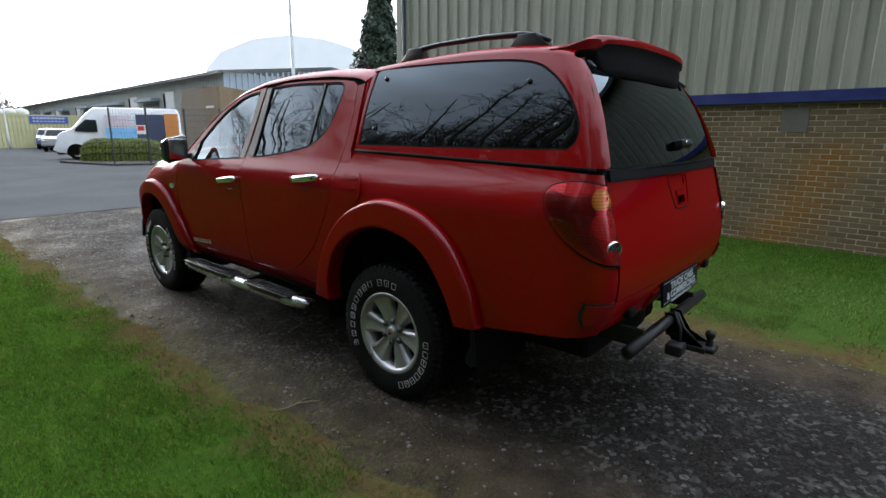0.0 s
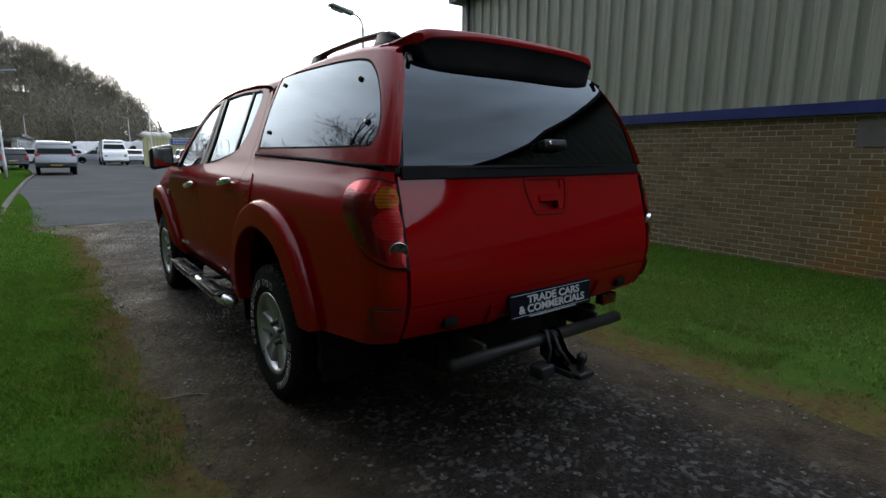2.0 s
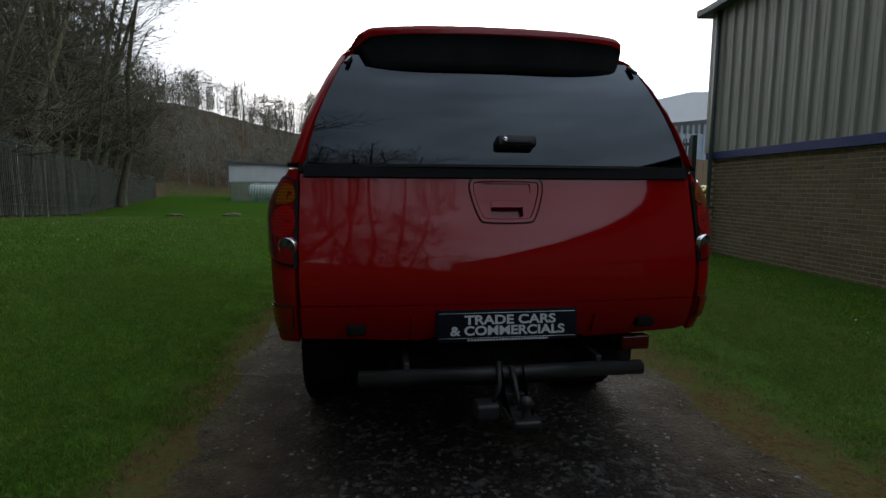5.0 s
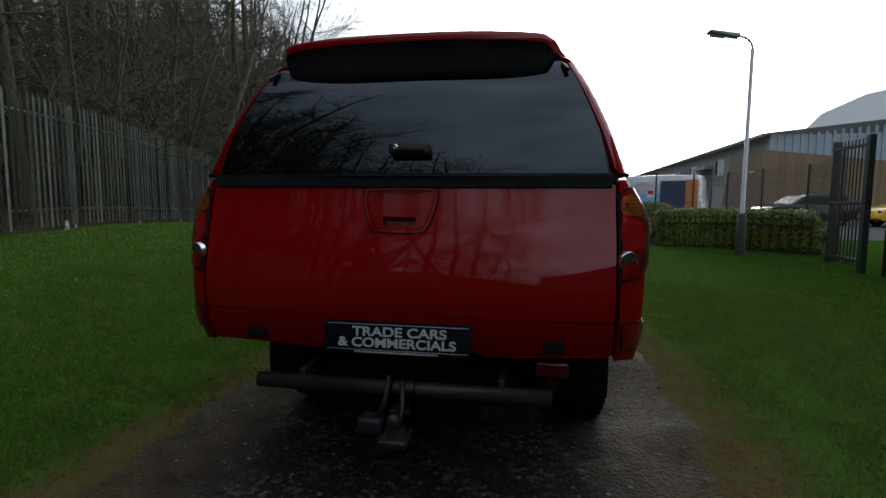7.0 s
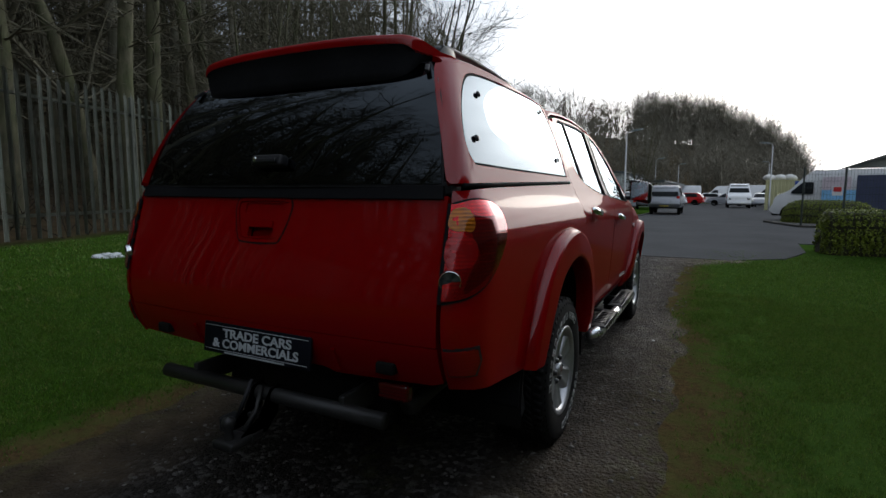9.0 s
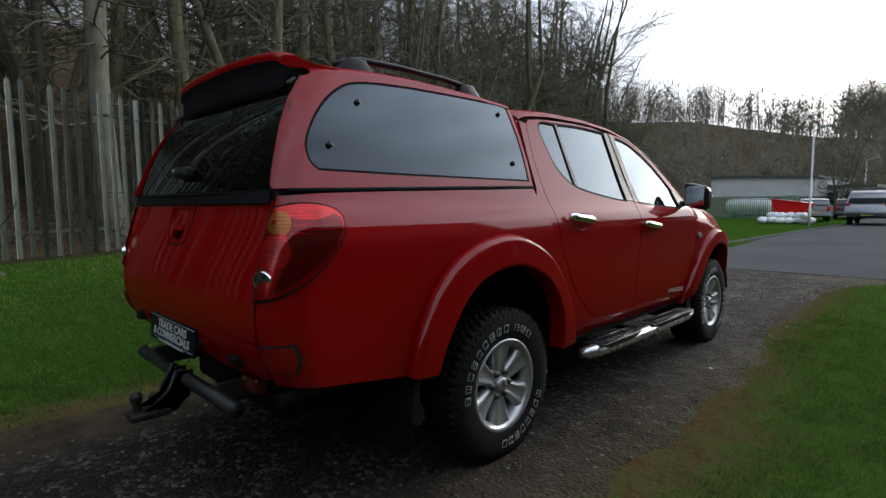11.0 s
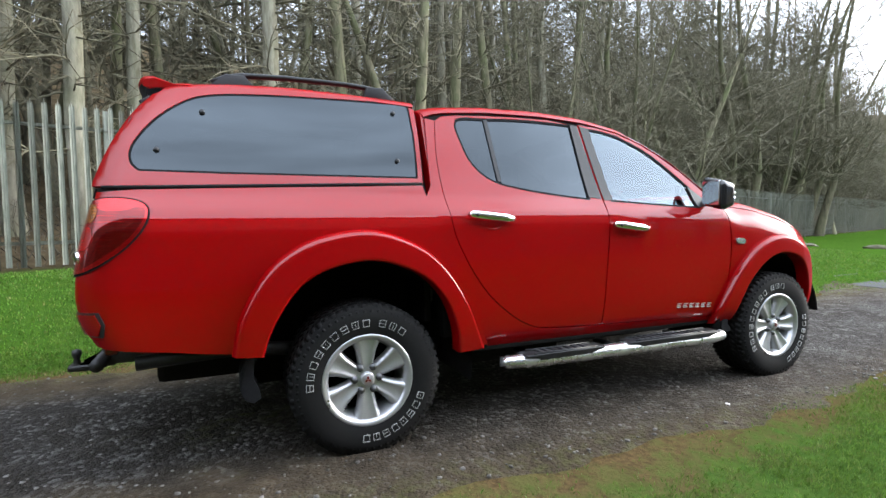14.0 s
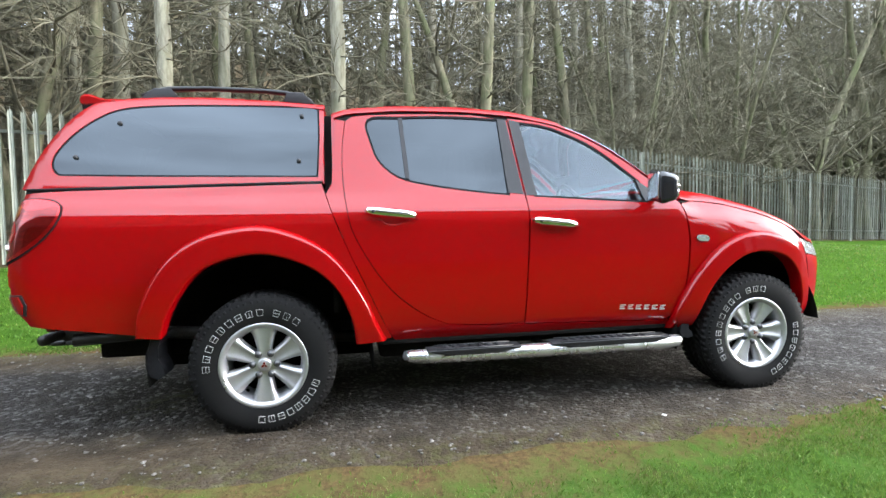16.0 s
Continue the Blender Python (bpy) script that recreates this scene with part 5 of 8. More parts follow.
        face = bm.faces.new(web)
        r = bmesh.ops.extrude_face_region(bm, geom=[face])
        bmesh.ops.translate(bm, vec=(side * 0.15, 0, 0), verts=[v for v in r["geom"] if isinstance(v, bmesh.types.BMVert)])
        bmesh.ops.recalc_face_normals(bm, faces=bm.faces[:])
        part("mud_flap", bm, MATT, truck, "black rubber mud flap", smooth=False)
    # arch liners
    for cy, cz, r, cut in ((0.0, 0.375, 0.575, 0.0), (2.955, 0.375, 0.522, 0.27)):
        bm = bmesh.new()
        ring = [[bm.verts.new((side * x, cy + r * math.cos(a), cz + r * math.sin(a))) for x in (0.40, 0.84)] for a in np.linspace(-0.15 + cut, math.pi + 0.15, 22)]
        for a, b in zip(ring, ring[1:]):
            bm.faces.new((a[0], a[1], b[1], b[0]))
        hub = [a[0] for a in ring]
        bm.faces.new(hub)
        part("arch_liner", bm, DARK, truck)

# chassis, axles, exhaust, spare wheel, inner shell
part("chassis_frame", box(-0.45, 0.45, -0.95, 3.4, 0.36, 0.52, 0.03), DARK, truck, "black underbody frame", smooth=False)
part("floor_pan", box(-0.78, 0.78, 0.60, 2.42, 0.42, 0.55, 0.02), DARK, truck, smooth=False)
part("cab_floor", box(-0.72, 0.72, 0.46, 2.3, 0.5, 0.72, 0.02), DARK, truck, smooth=False)
part("tailgate_backing", box(-0.66, 0.66, -1.00, -0.58, 0.66, 1.20, 0.02), DARK, truck, smooth=False)
part("load_bed", box(-0.74, 0.74, -1.02, 0.36, 0.96, 1.06, 0.01), DARK, truck, smooth=False)
part("bed_front_wall", box(-0.70, 0.70, 0.36, 0.40, 0.6, 1.34, 0.01), DARK, truck, smooth=False)
# unseen blocks added under the cab to keep light off the ground below
part("left_light_block", box(-0.62, -0.16, 0.55, 1.75, 0.27, 0.43, 0.03), DARK, truck, smooth=False)
part("centre_light_block", box(-0.14, 0.22, 1.15, 2.75, 0.25, 0.40, 0.03), DARK, truck, smooth=False)
part("right_light_block", box(0.24, 0.60, 0.62, 1.30, 0.30, 0.43, 0.03), DARK, truck, smooth=False)
part("rear_axle", tube([(-0.7, 0, 0.375), (-0.15, 0, 0.375), (-0.10, 0, 0.375), (0.10, 0, 0.375), (0.15, 0, 0.375), (0.7, 0, 0.375)], [0.05, 0.05, 0.14, 0.14, 0.05, 0.05], 12), DARK, truck)
part("front_axle", tube([(-0.7, 3, 0.375), (0.7, 3, 0.375)], 0.05, 10), DARK, truck)
part("exhaust", tube([(0.5, 0.5, 0.42), (0.55, -0.6, 0.52), (0.56, -1.02, 0.50)], 0.035, 10), SATIN, truck)
part("spare_wheel", lathe([(-0.10, 0.20), (-0.11, 0.33), (-0.06, 0.37), (0.06, 0.37), (0.11, 0.33), (0.10, 0.20)], 32, axis='Z'), TYRE, truck, matrix=pose(0, -0.66, 0.50))

# fuel flap on the left side with three raised slots
flap_c = (0.26, 1.135)
ring = [(flap_c[0] + 0.075 * math.cos(a) * (1 + 0.06 * math.cos(2 * a)), flap_c[1] + 0.095 * math.sin(a)) for a in np.linspace(0, 2 * math.pi, 28, endpoint=False)]
flap = panel("fuel_flap", ring, bed_at(-1), RED, truck, "round red fuel flap with raised slots", step=0.03, thick=0.006, lift=0.006, flip=True)
for dz in (-0.055, 0.0, 0.055):
    panel("flap_slot", spline([(flap_c[0] - 0.04, flap_c[1] + dz), (flap_c[0] - 0.02, flap_c[1] + dz + 0.009), (flap_c[0] + 0.03, flap_c[1] + dz + 0.009), (flap_c[0] + 0.05, flap_c[1] + dz), (flap_c[0] + 0.03, flap_c[1] + dz - 0.008), (flap_c[0] - 0.02, flap_c[1] + dz - 0.008)], 3, True), bed_at(-1), RED, flap, "raised painted slot", step=0.02, thick=0.004, lift=0.010, flip=True)

# tow bar: cross tube, drop bracket, ball
tow = part("tow_bar", tube([(-0.56, -1.175, 0.505), (0.56, -1.175, 0.505)], 0.029, 16), SATIN, truck, "black tubular tow bar below the bumper")
for x in (-0.38, 0.38):
    part("bracket", box(x - 0.012, x + 0.012, -1.18, -0.95, 0.47, 0.56, 0.006), SATIN, tow)
neck = bmesh.new()
for x in (-0.018, 0.066):
    web = [neck.verts.new((x, y, z)) for y, z in ((-1.150, 0.545), (-1.205, 0.540), (-1.262, 0.452), (-1.345, 0.412), (-1.345, 0.380), (-1.225, 0.382), (-1.165, 0.440))]
    face = neck.faces.new(web)
    bmesh.ops.solidify(neck, geom=[face], thickness=0.012)
block(neck, -0.028, 0.072, -1.36, -1.245, 0.372, 0.400, 0.006)
block(neck, -0.020, 0.064, -1.240, -1.165, 0.425, 0.445, 0.004)
part("ball_bracket", neck, SATIN, tow, "folded steel tow bracket", smooth=False)
part("tow_ball", lathe([(-0.03, 0.018), (0.0, 0.014), (0.012, 0.020), (0.028, 0.025), (0.045, 0.020), (0.052, 0.0005)], 18, axis='Z'), SATIN, tow, "black tow ball", matrix=pose(0.03, -1.365, 0.435))
part("coupling_plate", box(-0.02, 0.08, -1.40, -1.30, 0.375, 0.405, 0.01), SATIN, tow)
part("socket", box(-0.13, -0.04, -1.28, -1.20, 0.36, 0.42, 0.015, 3), BLACK, tow, "towing electrics socket")
part("cable", tube([(-0.03, -1.20, 0.56), (-0.035, -1.24, 0.48), (-0.06, -1.25, 0.42)], 0.009, 6), BLACK, tow)
part("stay", tube([(0.02, -1.20, 0.54), (0.03, -1.24, 0.46), (0.03, -1.30, 0.41)], 0.010, 6), SATIN, tow)
part("tow_lamp", box(0.50, 0.62, -1.13, -1.08, 0.560, 0.620, 0.01), DARK_LENS, tow, "red fog lamp under the bumper")

# cabin seen through the glass
cabin = part("cabin_floor", box(-0.70, 0.70, 0.45, 2.35, 0.70, 0.76, 0.01), DARK, truck)
for x in (-0.36, 0.36):
    for y in (0.75, 1.55):
        bm = box(x - 0.25, x + 0.25, y, y + 0.5, 0.78, 0.95, 0.05, 3)
        block(bm, x - 0.24, x + 0.24, y - 0.10, y + 0.06, 0.90, 1.38, 0.05, 3)
        block(bm, x - 0.13, x + 0.13, y - 0.12, y - 0.02, 1.40, 1.58, 0.04, 3)
        part("cabin_seat", bm, SEAT, truck, "grey cloth seat with headrest")
LINING = grainy("grey_headlining", (0.16, 0.16, 0.155), (0.22, 0.22, 0.21), rough=0.9, bump=0.1)
panel("headlining", [(0.42, -0.97), (1.66, -0.97), (1.70, 0.0), (1.66, 0.97), (0.42, 0.97)], cab_over, LINING, truck, "pale grey roof lining", us=np.arange(0.5, 1.7, 0.1), vs=np.linspace(-0.9, 0.9, 19), thick=0.004, lift=-0.035, flip=True)
for side in (-1, 1):
    fl = side < 0
    panel("door_lining", inset(REAR_DOOR, 0.012), cab_at(side), SEAT, truck, holes=[inset(REAR_PANE, -0.016)], step=0.08, thick=0.004, lift=-0.022, flip=fl)
    panel("door_lining", inset(FRONT_DOOR, 0.012), cab_at(side), SEAT, truck, holes=[inset(FRONT_PANE, -0.016)], step=0.08, thick=0.004, lift=-0.022, flip=fl)
    panel("pillar_lining", [(1.80, side * 0.90), (2.0, side * 0.948), (2.42, side * 0.952), (2.42, side * 0.996), (2.0, side * 0.996), (1.66, side * 0.996), (1.66, side * 0.90)], cab_over, SEAT, truck, us=np.arange(1.7, 2.4, 0.06), vs=[side * 0.93, side * 0.97], thick=0.004, lift=-0.022, flip=True)
part("cab_rear_panel", bulkhead(cab_over, CAB_W, 0.40, 1.20, 0.006, 0.376, 0.392), RED, truck, "red rear wall of the cab", smooth=False)
part("cab_back", box(-0.66, 0.66, 0.405, 0.425, 0.70, 1.36, 0.004), SEAT, truck)
part("dashboard", box(-0.72, 0.72, 2.02, 2.40, 0.9, 1.18, 0.06, 3), BLACK, truck)
wheel_bm = bmesh.new()
ring = [(0.36 + 0.185 * math.cos(a), 1.97 - 0.07 * math.sin(a), 1.16 + 0.17 * math.sin(a)) for a in np.linspace(0, 2 * math.pi, 25)]
tube(ring, 0.016, 8, wheel_bm, cap=False)
tube([(0.36, 2.1, 1.10), (0.36, 1.97, 1.16)], 0.05, 8, wheel_bm)
part("steering_wheel", wheel_bm, BLACK, truck)


def road_wheel():
    """One wheel about the origin, its outer face towards +x."""
    w = thing("wheel", "silver six-spoke alloy wheel with all-terrain tyre", "wheel")
    prof = [(-0.130, 0.205), (-0.138, 0.24), (-0.140, 0.30), (-0.128, 0.346), (-0.116, 0.365), (-0.08, 0.371), (0.08, 0.371), (0.116, 0.365), (0.127, 0.347), (0.135, 0.328), (0.138, 0.30), (0.136, 0.255), (0.128, 0.225), (0.122, 0.205), (0.08, 0.200), (-0.09, 0.200)]
    tyre = part("tyre", lathe(prof, 72, closed=True), TYRE, w, "black all-terrain tyre with white-outlined sidewall marks")
    vs, fs = [], []

    def lug(a0, a1, x0, x1, r0, r1, skew=0.0):
        k = len(vs)
        for r in (r0, r1):
            s = 0.85 if r == r1 else 1.0
            am, xm = (a0 + a1) / 2, (x0 + x1) / 2
            for a, x in ((a0, x0), (a1, x0), (a1, x1), (a0, x1)):
                aa = am + (a - am) * s + skew * (x - xm)
                vs.append((xm + (x - xm) * s, r * math.cos(aa), r * math.sin(aa)))
        fs.extend([[k + 4, k + 5, k + 6, k + 7], [k, k + 1, k + 5, k + 4], [k + 1, k + 2, k + 6, k + 5], [k + 2, k + 3, k + 7, k + 6], [k + 3, k, k + 4, k + 7]])
    for i in range(60):
        a = 2 * math.pi * i / 60
        lug(a, a + 0.078, 0.082, 0.122 if i % 2 else 0.118, 0.346, 0.374, 0.6)
        lug(a + 0.03, a + 0.108, -0.128, -0.082, 0.346, 0.374, -0.6)
        lug(a + 0.02, a + 0.090, 0.030, 0.074, 0.362, 0.376, 1.6)
        lug(a + 0.05, a + 0.120, -0.022, 0.022, 0.362, 0.376, -1.6)
        lug(a + 0.03, a + 0.100, -0.074, -0.030, 0.362, 0.376, 1.6)
        lug(a + 0.02, a + 0.070, 0.128, 0.1325, 0.332, 0.346)
    soup("tread", vs, fs, TYRE, w, "chunky tread blocks")
    # sidewall marks: outlined shapes along two arcs
    def mark(vs, fs, a0, a1, r0, r1):
        k = len(vs)
        for x in (0.1375, 0.1402):
            for a, r in ((a0, r0), (a1, r0), (a1, r1), (a0, r1)):
                vs.append((x - 0.05 * max(0.0, r - 0.305), r * math.cos(a), r * math.sin(a)))
        fs.extend([[k + 4, k + 5, k + 6, k + 7], [k, k + 1, k + 5, k + 4], [k + 1, k + 2, k + 6, k + 5], [k + 2, k + 3, k + 7, k + 6], [k + 3, k, k + 4, k + 7]])
    for start, count, pitch in ((math.radians(50), 12, 0.192), (math.radians(-97), 8, 0.178)):
        for i in range(count):
            vs, fs = [], []
            a = start + i * pitch + (0.10 if count > 10 and i > 2 else 0.0)
            o, w0 = 0.108, 0.0044
            mark(vs, fs, a, a + w0, 0.266, 0.300), mark(vs, fs, a + o, a + o + w0, 0.266, 0.300)
            mark(vs, fs, a + w0, a + o, 0.2984, 0.3000), mark(vs, fs, a + w0, a + o, 0.266, 0.2676)
            if i % 3 == 1:
                mark(vs, fs, a + 0.05, a + 0.05 + w0, 0.2676, 0.288)
            elif i % 3 == 2:
                mark(vs, fs, a + w0, a + o, 0.282, 0.2836)
            soup("sidewall_mark", vs, fs, WHITE_RUBBER, w, "white outlined sidewall mark")
    # rim
    rim = part("rim", lathe([(-0.10, 0.200), (-0.09, 0.185), (0.02, 0.180), (0.09, 0.188), (0.118, 0.198), (0.127, 0.208), (0.131, 0.218), (0.130, 0.226), (0.122, 0.228), (0.115, 0.222)], 72), ALLOY, w, "silver alloy rim")
    part("brake_disc", lathe([(0.0, 0.05), (0.0, 0.15), (-0.02, 0.15)], 32), DARK, w)
    part("rim_back", lathe([(-0.03, 0.0005), (-0.03, 0.19)], 32), DARK, w)
    for k in range(6):
        bm = bmesh.new()
        rows = []
        for r, half, x, dep in ((0.040, 0.028, 0.094, 0.05), (0.072, 0.034, 0.099, 0.05), (0.100, 0.040, 0.103, 0.045), (0.140, 0.048, 0.108, 0.045), (0.172, 0.060, 0.113, 0.045), (0.200, 0.071, 0.118, 0.045)):
            rows.append([bm.verts.new(p) for p in ((x - dep, -half * 1.10, r), (x - 0.020, -half * 1.05, r), (x - 0.006, -half * 0.86, r), (x + 0.001, -half * 0.58, r), (x - 0.003, -half * 0.50, r), (x - 0.003, half * 0.50, r), (x + 0.001, half * 0.58, r), (x - 0.006, half * 0.86, r), (x - 0.020, half * 1.05, r), (x - dep, half * 1.10, r))])
        for a, b in zip(rows, rows[1:]):
            for i in range(9):
                bm.faces.new((a[i], a[i + 1], b[i + 1], b[i]))
        bmesh.ops.recalc_face_normals(bm, faces=bm.faces[:])
        if sum(f.normal.x for f in bm.faces) < 0:
            bmesh.ops.reverse_faces(bm, faces=bm.faces[:])
        part("spoke", bm, ALLOY, w, matrix=pose(0, 0, 0, 60 * k))
        part("wheel_nut", lathe([(0.084, 0.019), (0.100, 0.018), (0.100, 0.0135), (0.108, 0.0125), (0.112, 0.008), (0.113, 0.0005)], 12), DARK_NUT, w, "dark wheel nut", matrix=pose(0, 0, 0, 60 * k + 30) @ Matrix.Translation((0, 0, 0.062)))
    part("hub_disc", lathe([(0.070, 0.082), (0.090, 0.078), (0.094, 0.052), (0.098, 0.0005)], 36), ALLOY, w)
    part("centre_cap", lathe([(0.095, 0.036), (0.112, 0.034), (0.116, 0.028), (0.117, 0.0005)], 28), ALLOY, w, "plain silver centre cap")
    bm = bmesh.new()
    for k in range(3):
        vs3 = [bm.verts.new(Matrix.Rotation(radians(120 * k), 3, 'X') @ Vector((0.1185, y, z))) for y, z in ((0, 0), (0.006, 0.0095), (0, 0.019), (-0.006, 0.0095))]
        bm.faces.new(vs3)
    part("cap_badge", bm, RED_LENS, w, "small red emblem of three shapes", smooth=False)
    return w


wheel0 = road_wheel()
wheel0.parent = truck
wheel0.matrix_basis = pose(0.745, 0, 0.374, 0)
for x, y, turn, roll in ((0.735, 2.985, 0, 30), (-0.745, 0, 180, 25), (-0.735, 2.985, 180, 70)):
    copy_thing(wheel0, pose(x, y, 0.374, 0, 0, turn) @ pose(0, 0, 0, roll))

for o in canopy.children:
    o.matrix_parent_inverse = INTO

# ---- things round the road ----
WHITE = car_paint("white_van_paint", (0.72, 0.73, 0.74), dust=0.15)
SILVER = grainy("silver_car_paint", (0.24, 0.25, 0.27), (0.29, 0.30, 0.32), rough=0.35, metal=0.3, bump=0.0)
NAVY = car_paint("dark_blue_paint", (0.02, 0.03, 0.07))
CAR_BLACK = car_paint("black_car_paint", (0.015, 0.016, 0.018))
YELLOW = car_paint("yellow_car_paint", (0.65, 0.42, 0.01))
CAR_RED = car_paint("bright_red_paint", (0.45, 0.01, 0.012))
CAR_GREY = car_paint("grey_car_paint", (0.12, 0.125, 0.13))
GLASS_FAR = grainy("dark_vehicle_glass", (0.015, 0.018, 0.02), (0.03, 0.034, 0.038), rough=0.06, bump=0.0, spec=0.18)
LAMP_RED = grainy("tail_lamp_red", (0.30, 0.01, 0.01), (0.40, 0.02, 0.015), rough=0.2, bump=0.0)
PALE_METAL = grainy("pale_galvanised", (0.36, 0.37, 0.37), (0.46, 0.47, 0.47), rough=0.5, metal=0.3, bump=0.05)


def vehicle(name, label, category, place, profile, width, glass, wheels, radius, paint, tall=1.25, lights=True, group=""):
    """A parked vehicle from its side profile (y forward, z up), tapered above the waist; panes, wheels and lamps are parts."""
    v = thing(name, label, category, place, group)
    bm = bmesh.new()
    h = width / 2
    zmax = max(z for _, z in profile)

    def half(z, y=0.0):
        return h * (1 - 0.24 * smooth(tall * 0.62, zmax + 0.4, z) - 0.03 * smooth(0.5, 0.2, z))
    prof = spline(profile, 3, True)
    rows = []
    for k in (-1.0, -0.93, 0.93, 1.0):
        s = 1.0 if abs(k) < 0.95 else 0.985
        cy, cz = sum(p[0] for p in prof) / len(prof), sum(p[1] for p in prof) / len(prof)
        rows.append([bm.verts.new((k * half(z), cy + (y - cy) * s, cz + (z - cz) * s)) for y, z in prof])
    n = len(prof)
    for a, b in zip(rows, rows[1:]):
        for i in range(n):
            bm.faces.new((a[i], a[(i + 1) % n], b[(i + 1) % n], b[i]))
    bm.faces.new(rows[0]), bm.faces.new(rows[-1][::-1])
    bmesh.ops.triangulate(bm, faces=[f for f in bm.faces if len(f.verts) > 4])
    bmesh.ops.recalc_face_normals(bm, faces=bm.faces[:])
    body = part("body", bm, paint, v)
    mod = body.modifiers.new("soft", 'BEVEL')
    mod.width, mod.segments, mod.limit_method, mod.angle_limit = 0.03, 2, 'ANGLE', radians(50)
    for kind, pts in glass:
        if kind == "side":
            for s in (-1, 1):
                bm = bmesh.new()
                f = bm.faces.new([bm.verts.new((s * (half(z) + 0.006), y, z)) for y, z in pts])
                bmesh.ops.solidify(bm, geom=[f], thickness=0.012)
                part("side_window", bm, GLASS_FAR, v, smooth=False)
        else:
            (y0, z0), (y1, z1) = pts
            bm = bmesh.new()
            d = Vector((0, z1 - z0, -(y1 - y0))).normalized() * 0.012 * (1 if kind == "front" else -1)
            if kind == "front" and d.y < 0 or kind == "rear" and d.y > 0:
                d = -d
            f = bm.faces.new([bm.verts.new(Vector((x, y, z)) + d) for x, y, z in ((-half(z0) * 0.90, y0, z0), (half(z0) * 0.90, y0, z0), (half(z1) * 0.86, y1, z1), (-half(z1) * 0.86, y1, z1))])
            bmesh.ops.solidify(bm, geom=[f], thickness=0.01)
            part("windscreen" if kind == "front" else "rear_window", bm, GLASS_FAR, v, smooth=False)
    for y in wheels:
        for s in (-1, 1):
            w = part("wheel", lathe([(-0.09, radius * 0.55), (-0.1, radius * 0.9), (-0.07, radius), (0.07, radius), (0.1, radius * 0.9), (0.09, radius * 0.62)], 24), TYRE, v, matrix=pose(s * (h - 0.10), y, radius))
            part("wheel_disc", lathe([(s * 0.075, radius * 0.62), (s * 0.06, radius * 0.3), (s * 0.08, 0.0005)], 20), ALLOY, w)
            bm = bmesh.new()
            ring = [bm.verts.new((s * (h + 0.004), y + (radius + 0.06) * math.cos(a), radius + (radius + 0.06) * math.sin(a))) for a in np.linspace(-0.3, math.pi + 0.3, 14)]
            f = bm.faces.new(ring)
            bmesh.ops.solidify(bm, geom=[f], thickness=0.01)
            part("arch", bm, DARK, v, smooth=False)
    if lights:
        ys, ye = min(y for y, z in profile), max(y for y, z in profile)
        for s in (-1, 1):
            part("tail_lamp", box(s * h * 0.86 - 0.09, s * h * 0.86 + 0.09, ys - 0.02, ys + 0.10, tall * 0.56, tall * 0.80, 0.02), LAMP_RED, v)
            part("headlamp", box(s * h * 0.76 - 0.13, s * h * 0.76 + 0.13, ye - 0.12, ye + 0.012, 0.62 * tall * 0.8, 0.78 * tall * 0.8, 0.02), CLEAR_LENS, v)
        part("rear_plate", box(-0.26, 0.26, ys - 0.022, ys + 0.02, 0.52, 0.63), grainy("amber_plate", (0.5, 0.36, 0.05), (0.6, 0.45, 0.08), rough=0.4, bump=0.0), v, "plain yellow plate without marks", smooth=False)
        part("bumper", box(-h * 0.94, h * 0.94, ye - 0.10, ye + 0.02, 0.28, 0.48, 0.04), BLACK, v)
    return v


CAR_PROFILE = [(-2.05, 0.30), (-2.12, 0.62), (-2.05, 0.95), (-1.72, 1.38), (-1.2, 1.47), (-0.2, 1.48), (0.35, 1.40), (1.05, 0.98), (1.80, 0.86), (2.05, 0.65), (2.05, 0.30), (0.0, 0.24)]
CAR_GLASS = [("side", [(-1.55, 0.98), (-1.45, 1.32), (-1.1, 1.40), (-0.2, 1.41), (0.30, 1.33), (0.88, 0.98)]), ("front", [(1.00, 1.00), (0.42, 1.37)]), ("rear", [(-2.03, 0.99), (-1.76, 1.34)])]
VAN_PROFILE = [(-2.85, 0.35), (-2.88, 1.4), (-2.80, 2.42), (-2.2, 2.52), (0.6, 2.52), (1.25, 2.40), (2.05, 1.55), (2.65, 1.25), (2.80, 0.85), (2.78, 0.35), (0.0, 0.30)]
VAN_GLASS = [("side", [(0.95, 1.35), (0.98, 1.92), (1.45, 1.95), (1.92, 1.50), (1.95, 1.38)]), ("front", [(2.02, 1.58), (1.30, 2.34)])]
PICK_PROFILE = [(-2.45, 0.52), (-2.50, 1.05), (-2.35, 1.12), (-2.20, 1.62), (-1.9, 1.80), (-0.4, 1.79), (0.25, 1.74), (1.05, 1.16), (2.15, 1.04), (2.40, 0.82), (2.40, 0.45), (0.0, 0.42)]
PICK_GLASS = [("side", [(-2.0, 1.16), (-1.85, 1.66), (-0.9, 1.70), (-0.85, 1.16)]), ("side", [(-0.72, 1.14), (-0.70, 1.68), (0.18, 1.64), (0.85, 1.16)]), ("front", [(1.0, 1.18), (0.30, 1.69)]), ("rear", [(-2.36, 1.15), (-2.17, 1.66)])]

